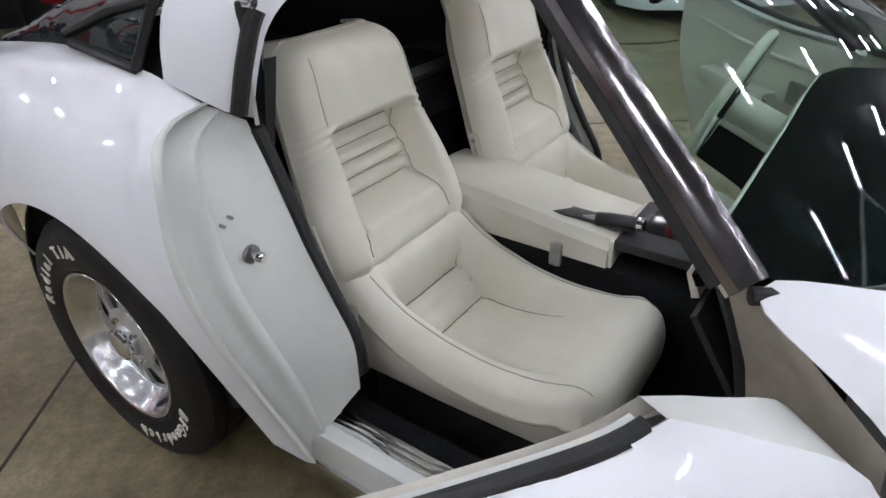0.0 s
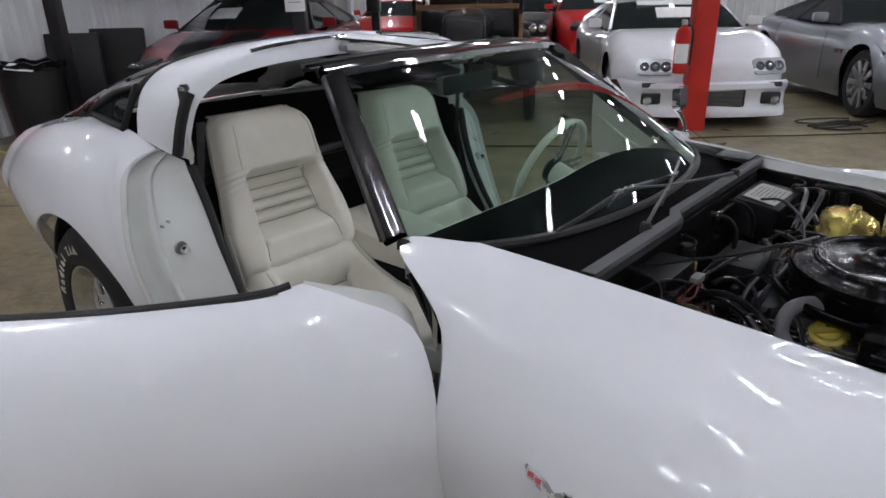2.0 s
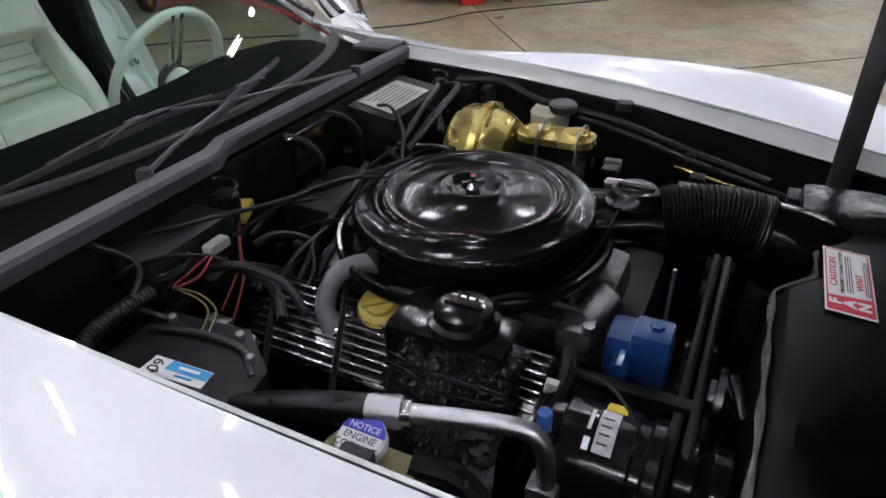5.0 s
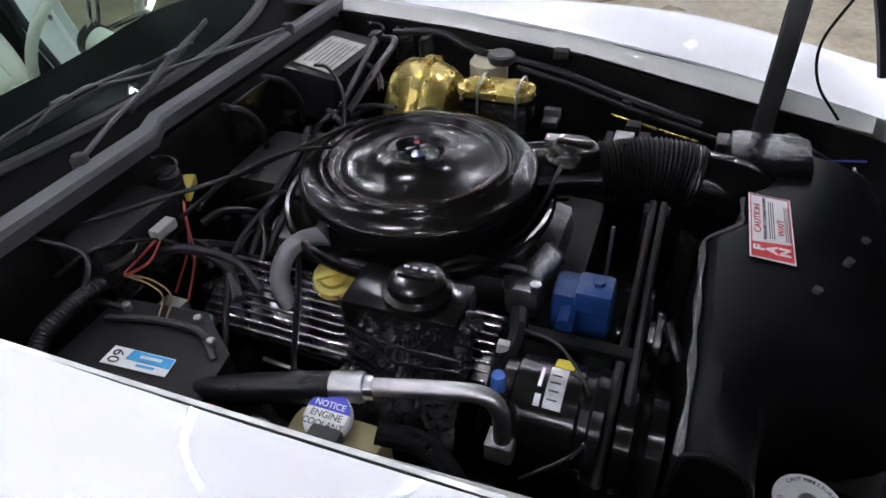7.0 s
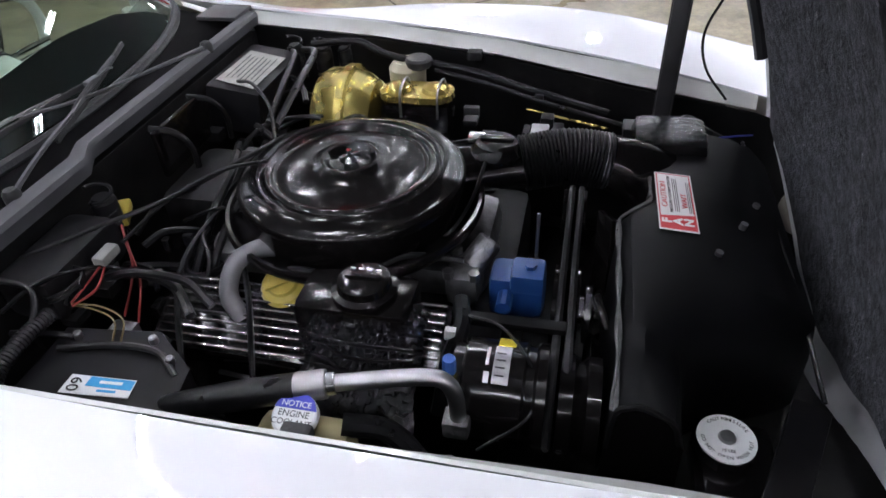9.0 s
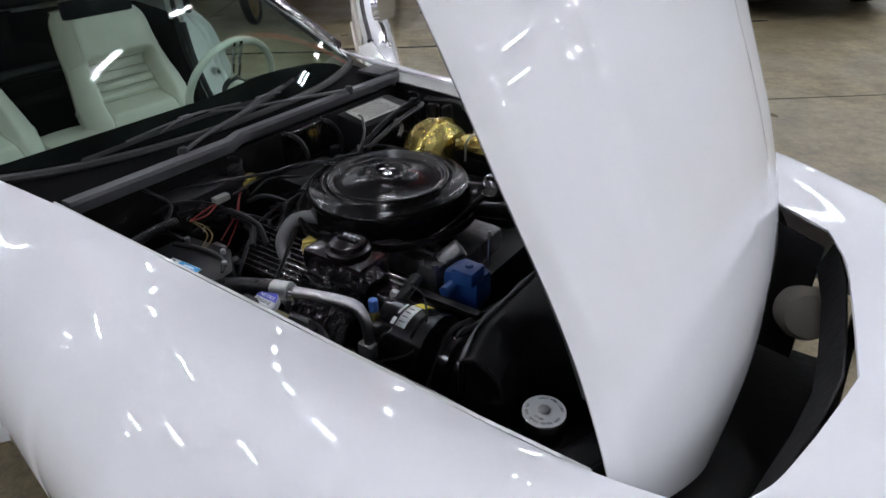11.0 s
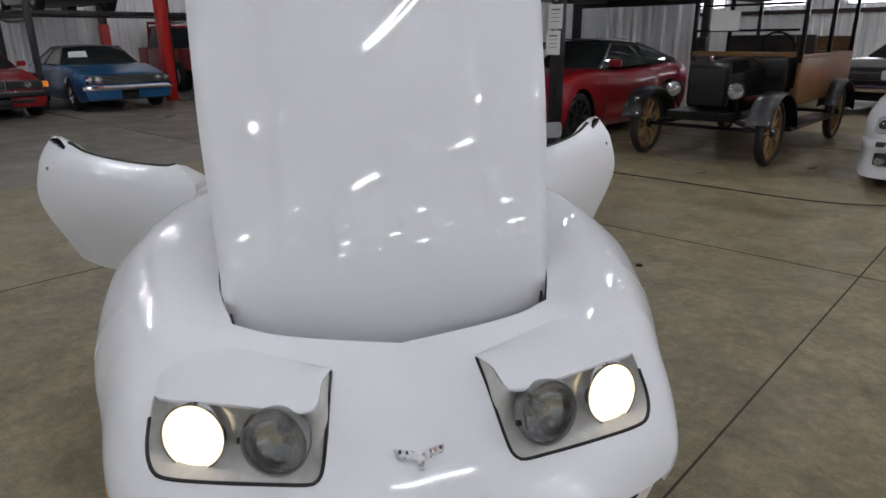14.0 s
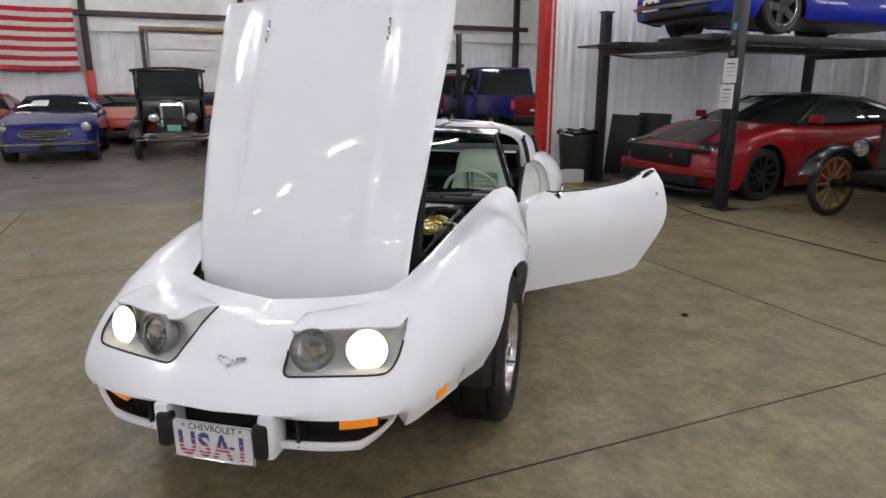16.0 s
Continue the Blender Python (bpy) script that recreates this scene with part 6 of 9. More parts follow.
FOILM = mat("foil_label", (0.45, 0.45, 0.46), 0.35, metal=0.6, vary=0.3, scale=60)
wrap_patch("maker_label", -34, 14, -0.083, -0.062, 0.0695, FOILM, comp)
wrap_patch("yellow_label", 16, 42, -0.081, -0.058, 0.0695, YELLOWL, comp)
for k in range(4):
    wrap_patch("label_line", -26 + 9 * k, -24.4 + 9 * k, -0.080, -0.068, 0.0706, BLACK, comp)
wrap_patch("label_line", -34, -22, -0.094, -0.087, 0.0696, LABEL, comp)
wrap_patch("maker_mark", -14, 10, -0.0935, -0.0895, 0.0694, LABEL, comp)
part("comp_bracket", box((-0.075, -0.205, 0.690), (0.16, 0.02, 0.012), 0.003), BAYB, comp)
part("comp_bolt", cyl((-0.16, -0.265, 0.715), (-0.145, -0.265, 0.715), 0.01, seg=6), STEEL, comp)
# suction line
DULLAL = mat("satin_aluminium", (0.50, 0.50, 0.51), 0.34, metal=1, vary=0.15, scale=40)
line = part("suction_line", tube([(-0.270, -0.420, 0.768), (-0.22, -0.407, 0.770), (-0.165, -0.393, 0.770), (-0.136, -0.386, 0.763), (-0.122, -0.384, 0.735), (-0.120, -0.382, 0.69)], 0.0105, 40, 14), DULLAL, vette, "silver air-conditioning line with crimped ferrule")
part("ferrule", tube([(-0.306, -0.430, 0.766), (-0.270, -0.420, 0.768)], 0.0175, 6, 14, ribs=0.06), DULLAL, line)
part("line_collar", cyl((-0.270, -0.420, 0.768), (-0.258, -0.417, 0.769), 0.015, seg=14), ALLOY, line)
part("line_hose", tube([(-0.304, -0.430, 0.766), (-0.37, -0.444, 0.755), (-0.44, -0.452, 0.732), (-0.53, -0.455, 0.69)], 0.0185, 24, 14), HOSE, line)
part("service_port", cyl((-0.137, -0.345, 0.70), (-0.137, -0.345, 0.733), 0.009, seg=12), GOLD, line)
part("port_cap", lathe([(0, 0.024), (0.008, 0.024), (0.0092, 0.020), (0.0092, 0.0), (0, 0)], Matrix.Translation((-0.137, -0.345, 0.732)), 10), mat("port_cap_blue", (0.035, 0.10, 0.33), 0.45, vary=0.1), line)
part("line_block", box((-0.122, -0.372, 0.675), (0.035, 0.05, 0.03), 0.006), CASTAL, line)
part("comp_wire", tube([(-0.13, -0.245, 0.735), (-0.08, -0.27, 0.745), (-0.035, -0.32, 0.73), (-0.03, -0.37, 0.70), (-0.09, -0.42, 0.68)], 0.0022, 30, 6), HOSE, line)

# blue pump, water outlet
pump = part("steering_pump", box((-0.075, -0.128, 0.690), (0.085, 0.06, 0.075), 0.014), BLUEP, vette, "bright blue pump body")
part("pump_head", box((-0.058, -0.150, 0.735), (0.05, 0.05, 0.035), 0.008), BLUEP, pump)
part("pump_bolt", cyl((-0.055, -0.150, 0.750), (-0.055, -0.150, 0.759), 0.009, seg=6), BLUEP, pump)
part("pump_nipple", cyl((-0.09, -0.15, 0.70), (-0.09, -0.19, 0.70), 0.012, seg=10), BLUEP, pump)
out_ = part("water_outlet", box((-0.160, -0.120, 0.690), (0.055, 0.075, 0.06), 0.018), CASTAL, vette, "cast aluminium water outlet")
part("outlet_neck", cyl((-0.155, -0.11, 0.705), (-0.125, -0.075, 0.738), 0.021, seg=18, bevel=0.004), CASTAL, out_)
for x, y in ((-0.18, -0.15), (-0.14, -0.15), (-0.178, -0.09)):
    part("bolt", cyl((x, y, 0.716), (x, y, 0.730), 0.009, seg=6), STEEL, out_)
part("dip_stick", cyl((-0.052, -0.085, 0.72), (-0.052, -0.08, 0.80), 0.003, seg=6), STEEL, vette)

# oil caps, fillers, wrapped box
om = Matrix.Translation((-0.425, -0.205, 0.706)) @ Matrix.Rotation(radians(22), 4, "X")
oil = part("oil_cap", lathe([(0, 0.024), (0.022, 0.024), (0.025, 0.019), (0.034, 0.017), (0.038, 0.011), (0.038, 0.002), (0.032, 0.0), (0.03, -0.05), (0, -0.05)], om, 32), YCAP, vette, "yellow twist oil filler cap")
part("cap_grip", box((0, 0, 0.024), (0.058, 0.014, 0.010), 0.004, om @ Matrix.Rotation(radians(30), 4, "Z")), YCAP, oil)
wb = part("wrapped_box", box((-0.283, -0.262, 0.715), (0.165, 0.090, 0.120), 0.016), SATIN, vette, "black filler neck box bound in glossy plastic film")
part("filler_cap", lathe([(0.040, 0.0), (0.046, 0.004), (0.046, 0.010), (0.038, 0.014), (0.036, 0.024), (0.028, 0.027), (0, 0.027)], Matrix.Translation((-0.270, -0.263, 0.775)), 32), SATIN, wb)
part("cap_rib", box((-0.270, -0.263, 0.803), (0.05, 0.010, 0.006), 0.002), SATIN, wb)
for k in range(4):
    part("cap_mark", box((-0.289 + 0.012 * k, -0.248, 0.8025), (0.007, 0.003, 0.0006), 0), LABEL, wb)
bag = []
for i in range(91):
    x = -0.338 + 0.160 * i / 90
    edge = max(0, abs(i / 45 - 1) - 0.82) / 0.18
    row = []
    for j in range(61):
        f = j / 60
        a = radians(8 + 150 * f)
        r = 0.062 * (1 - 0.16 * edge ** 2)
        fold = 0.009 * (1 - abs(noise.noise((x * 16, f * 15 + 1.2 * math.sin(x * 26), 4))) * 2.0) ** 3 + 0.007 * (1 - abs(noise.noise((x * 34, f * 30, 9))) * 2) ** 2
        r += fold * min(1, 6 * f)
        row.append((x + 0.006 * noise.noise((f * 9, x * 14, 2)), -0.325 + 0.05 * math.cos(a) - 1.05 * r * math.sin(a) + 0.02 * (1 - f), 0.700 + 1.05 * r * math.cos(a)))
    bag.append(row)
part("plastic_wrap", grid(bag), WRAP, wb, "crumpled glossy black plastic film", angle=24)
for k in range(7):
    y0, z0_ = -0.335 - 0.006 * k, 0.765 - 0.013 * k
    part("film_strand", tube([(-0.340, y0, z0_ - 0.004), (-0.30, y0 - 0.012, z0_ + 0.004 * (k % 2)), (-0.26, y0 - 0.016, z0_ - 0.008 * (k % 3)), (-0.185, y0 - 0.006, z0_ - 0.010)], 0.0028, 24, 5), WRAP, wb)
pc = part("breather_hose", tube([(-0.440, -0.165, 0.755), (-0.472, -0.186, 0.762), (-0.498, -0.212, 0.750), (-0.502, -0.243, 0.715), (-0.476, -0.260, 0.684)], 0.0145, 30, 14), mat("grey_hose", (0.11, 0.11, 0.115), 0.5, vary=0.25, scale=30), vette, "grey rubber breather hose")
part("grommet", lathe([(0.014, 0.0), (0.024, 0.0), (0.022, 0.012), (0.015, 0.014)], Matrix.Translation((-0.474, -0.262, 0.674)) @ Matrix.Rotation(radians(20), 4, "X"), 20), RUBBER, pc)
part("hose_elbow", tube([(-0.40, -0.15, 0.752), (-0.425, -0.157, 0.757), (-0.446, -0.168, 0.756)], 0.017, 10, 12), HOSE, pc)
part("vacuum_can", lathe([(0, 0.02), (0.03, 0.02), (0.034, 0.012), (0.036, 0.0), (0.028, -0.014), (0, -0.016)], Matrix.Translation((-0.560, -0.110, 0.700)) @ Matrix.Rotation(radians(18), 4, "X"), 24), STEEL, vette, "dull steel vacuum canister")
part("cross_hose", tube([(-0.43, -0.20, 0.735), (-0.38, -0.215, 0.752), (-0.33, -0.23, 0.756), (-0.30, -0.245, 0.745)], 0.009, 16, 8), HOSE, vette)

# brake booster and master cylinder
bo = Matrix.Translation((-0.50, 0.365, 0.700)) @ Matrix.Rotation(radians(90), 4, "Y")
boo = part("brake_booster", lathe([(0, -0.085), (0.06, -0.085), (0.098, -0.070), (0.110, -0.05), (0.112, -0.012), (0.116, -0.006), (0.116, 0.006), (0.108, 0.010), (0.102, 0.030), (0.085, 0.055), (0.05, 0.066), (0, 0.068)], bo, 40), GOLD, vette, "gold cadmium-plated brake booster")
part("booster_band", lathe([(0.113, -0.010), (0.1195, -0.010), (0.1195, 0.006), (0.113, 0.006)], bo, 40, closed=True), GOLD, boo)
part("booster_strap", box((-0.50, 0.365, 0.815), (0.02, 0.03, 0.012), 0.003), GOLD, boo)
mc = part("master_cylinder", box((-0.352, 0.362, 0.728), (0.155, 0.085, 0.07), 0.022), SATIN, vette, "black master cylinder with gold lid")
part("cylinder_lid", prism(rounded(0.160, 0.082, 0.038, 7), 0.014, Matrix.Translation((-0.352, 0.362, 0.765)), 0.004), GOLD, mc)
for x in (-0.392, -0.312):
    part("lid_dome", lathe([(0.030, 0.0), (0.026, 0.010), (0.014, 0.015), (0, 0.016)], Matrix.Translation((x, 0.362, 0.778)), 24), GOLD, mc)
    part("lid_bail", tube([(x + 0.012, 0.318, 0.735), (x + 0.012, 0.325, 0.785), (x + 0.012, 0.362, 0.797), (x + 0.012, 0.40, 0.785), (x + 0.012, 0.408, 0.735)], 0.0028, 24, 6), STEEL, mc)
part("reservoir", lathe([(0, -0.05), (0.04, -0.05), (0.042, 0.02), (0.03, 0.035), (0, 0.035)], Matrix.Translation((-0.40, 0.465, 0.765)), 20), mat("milky_plastic", (0.42, 0.40, 0.30), 0.5, vary=0.1), vette, "milky plastic washer reservoir")
part("reservoir_cap", cyl((-0.37, 0.455, 0.790), (-0.37, 0.455, 0.812), 0.03, seg=20, bevel=0.005), BLACK, vette)

# heater box with label, corner relays
hbx = part("heater_box", box((-0.71, 0.335, 0.775), (0.12, 0.23, 0.10), 0.012, Matrix.Translation((-0.71, 0.335, 0.775)) @ Matrix.Rotation(radians(8), 4, "Y") @ Matrix.Translation((0.71, -0.335, -0.775))), PLASTIC, vette, "black heater blower box with white instruction label")
hl = Matrix.Translation((-0.702, 0.320, 0.8272)) @ Matrix.Rotation(radians(8), 4, "Y")
part("label", prism([(-0.045, -0.075), (0.040, -0.085), (0.045, 0.075), (-0.04, 0.08)], 0.0008, hl), mat("aged_label", (0.34, 0.34, 0.31), 0.5, vary=0.2, scale=40, dirt=(0.15, 0.14, 0.12), dirt_amount=0.5, dscale=60), hbx)
for k in range(7):
    part("label_line", box((-0.03 + 0.01 * k, 0.0, 0.0012), (0.0022, 0.12 - 0.01 * (k % 3), 0.0003), 0, hl), BLACK, hbx)
for x, y, z, r in ((-0.66, 0.455, 0.81, 0.018), (-0.60, 0.47, 0.80, 0.02), (-0.55, 0.475, 0.80, 0.016), (-0.735, -0.165, 0.80, 0.02)):
    b = lathe([(0, 0.02), (r * 0.7, 0.02), (r, 0.012), (r, -0.03), (0, -0.03)], Matrix.Translation((x, y, z)), 16)
    part("relay", b, PLASTIC, vette)
    part("coil_spring", tube([(x + r * 0.9 * math.cos(k * 0.9), y + r * 0.9 * math.sin(k * 0.9), z - 0.06 + 0.004 * k) for k in range(26)], 0.003, 90, 6), HOSE, vette)

# battery-side box with service label
ba = part("battery_cover", prism([(-0.69, -0.36), (-0.55, -0.345), (-0.475, -0.40), (-0.462, -0.475), (-0.69, -0.485)], 0.13, Matrix.Translation((0, 0, 0.60)), 0.018), PLASTIC, vette, "dusty black battery-side cover with service label")
bl_ = Matrix.Translation((-0.580, -0.449, 0.7308)) @ Matrix.Rotation(radians(4), 4, "Z") @ Matrix.Diagonal((0.88, 0.88, 1, 1))
part("service_label", prism([(-0.052, -0.016), (0.058, -0.016), (0.055, 0.016), (-0.050, 0.018)], 0.001, bl_), LABEL, ba)
part("label_band", prism([(-0.018, -0.001), (0.056, -0.003), (0.055, 0.014), (-0.016, 0.016)], 0.0008, bl_ @ Matrix.Translation((0, 0, 0.001))), LBLUE, ba)
part("label_line", box((0.02, 0.007, 0.002), (0.036, 0.005, 0.0004), 0, bl_), LABEL, ba)
part("label_line", box((0.02, -0.008, 0.0015), (0.03, 0.004, 0.0004), 0, bl_), LBLUE, ba)
writing("label_number", "60", 0.026, bl_ @ Matrix.Translation((-0.036, 0.0, 0.0016)) @ Matrix.Rotation(radians(-90), 4, "Z"), BLACK, ba, 0.0003)
part("cover_rib", tube([(-0.675, -0.400, 0.732), (-0.60, -0.385, 0.737), (-0.53, -0.385, 0.736), (-0.488, -0.415, 0.728)], 0.005, 30, 8), BLACK, ba)
for x, y in ((-0.66, -0.375), (-0.548, -0.365), (-0.505, -0.395)):
    part("cover_stud", cyl((x, y, 0.728), (x, y, 0.742), 0.006, seg=8, bevel=0.002), STEEL, ba)
part("red_fitting", box((-0.462, -0.462, 0.715), (0.028, 0.022, 0.02), 0.005), LRED, ba)

# coolant tank with its blue cap
ct = part("coolant_tank", box((-0.29, -0.465, 0.690), (0.12, 0.06, 0.09), 0.02), mat("yellowed_plastic", (0.32, 0.28, 0.14), 0.45, vary=0.2), vette, "yellowed coolant tank with printed cap")
cm = Matrix.Translation((-0.294, -0.462, 0.752)) @ Matrix.Rotation(radians(14), 4, "X") @ Matrix.Scale(0.80, 4)
part("coolant_cap", lathe([(0, 0.016), (0.030, 0.016), (0.034, 0.012), (0.034, 0.0), (0, 0)], cm, 36), LABEL, ct)
dom = [(0.033 * math.cos(radians(a)), 0.033 * math.sin(radians(a))) for a in range(12, 169, 6)]
part("cap_band", prism(dom, 0.001, cm @ Matrix.Translation((0, 0, 0.0158))), CAPBLUE, ct)
writing("cap_word", "NOTICE", 0.0125, cm @ Matrix.Translation((0, 0.014, 0.0172)), LABEL, ct, 0.0003)
writing("cap_word", "ENGINE", 0.0135, cm @ Matrix.Translation((0, -0.001, 0.0165)), BLACK, ct, 0.0003)
writing("cap_word", "COOLANT", 0.0125, cm @ Matrix.Translation((0, -0.014, 0.0165)), BLACK, ct, 0.0003)
part("tank_hose", tube([(-0.245, -0.45, 0.735), (-0.19, -0.44, 0.72), (-0.14, -0.46, 0.68), (-0.10, -0.47, 0.62)], 0.014, 18, 10), HOSE, ct)

# radiator cap and neck
rm = Matrix.Translation((0.213, -0.335, 0.640))
rc = part("radiator_tank", box((0.235, -0.335, 0.59), (0.10, 0.12, 0.08), 0.02), SATIN, vette, "black radiator tank with bright pressure cap")
part("radiator_cap", lathe([(0, 0.024), (0.030, 0.024), (0.037, 0.020), (0.038, 0.014), (0.038, 0.004), (0.03, 0.0), (0, 0)], rm, 10), ALLOY, rc)
part("cap_face", lathe([(0, 0.0265), (0.010, 0.0265), (0.011, 0.0245), (0.036, 0.0243), (0.036, 0.022)], rm, 40), LABEL, rc)
part("cap_stud", lathe([(0, 0.031), (0.009, 0.030), (0.011, 0.026)], rm, 20), STEEL, rc)
for word, mid, up in (("CAUTION", 105, 1), ("PRESSURE", 62, 1), ("DO NOT OPEN WHEN HOT", -90, -1)):
    for i, ch in enumerate(word):
        if ch == " ":
            continue
        if up > 0:
            a = radians(mid + (len(word) / 2 - i - 0.5) * 9)
            rot = a - math.pi / 2
        else:
            a = radians(mid - (len(word) / 2 - i - 0.5) * 9)
            rot = a + math.pi / 2
        writing("cap_letter", ch, 0.0065, rm @ Matrix.Translation((0.029 * math.cos(a), 0.029 * math.sin(a), 0.0250)) @ Matrix.Rotation(rot, 4, "Z"), BLACK, rc, 0.0002)
writing("cap_letter", "15 LBS", 0.006, rm @ Matrix.Translation((0, -0.019, 0.0250)), BLACK, rc, 0.0002)

# brackets, cables and small hoses
part("support_brace", box((0.30, -0.34, 0.63), (0.05, 0.22, 0.012), 0.003, Matrix.Translation((0.30, -0.34, 0)) @ Matrix.Rotation(radians(-22), 4, "Z") @ Matrix.Translation((-0.30, 0.34, 0))), PLASTIC, vette)
part("headlamp_actuator", lathe([(0, 0.05), (0.05, 0.045), (0.062, 0.02), (0.062, -0.02), (0.05, -0.045), (0, -0.05)], pose(0.50, 0.395, 0.53, 70, 0, 20), 24), mat("tan_diaphragm", (0.22, 0.20, 0.17), 0.6, vary=0.3), vette)
part("headlamp_actuator", lathe([(0, 0.05), (0.05, 0.045), (0.062, 0.02), (0.062, -0.02), (0.05, -0.045), (0, -0.05)], pose(0.50, -0.38, 0.52, 70, 0, 20), 24), PLASTIC, vette)
part("distributor_shield", box((-0.655, 0.02, 0.720), (0.12, 0.18, 0.08), 0.02), BAYB, vette, "black ignition shielding")
part("carburettor", box((-0.365, -0.02, 0.715), (0.20, 0.20, 0.05), 0.012), CASTAL, vette)
brk = part("coil_bracket", box((-0.735, 0.075, 0.80), (0.012, 0.16, 0.09), 0.004, pose(0, 0, 0)), SATIN, vette, "black bracket on the firewall")
for y in (0.01, 0.14):
    part("bracket_arm", tube([(-0.75, y, 0.845), (-0.71, y + 0.01, 0.835), (-0.69, y + 0.02, 0.80), (-0.69, y + 0.02, 0.75)], 0.006, 12, 8), BAYB, brk)
part("fire_duct", box((-0.745, -0.27, 0.765), (0.09, 0.17, 0.075), 0.018), PLASTIC, vette)
conn = part("wire_connector", box((-0.735, -0.140, 0.770), (0.024, 0.062, 0.018), 0.005, Matrix.Translation((-0.735, -0.135, 0)) @ Matrix.Rotation(radians(28), 4, "Z") @ Matrix.Translation((0.735, 0.135, 0))), YCAP, vette, "yellow wiring connector")
part("plug_body", box((-0.672, -0.262, 0.787), (0.020, 0.040, 0.016), 0.004), mat("grey_plug", (0.20, 0.20, 0.19), 0.5, vary=0.1), conn)
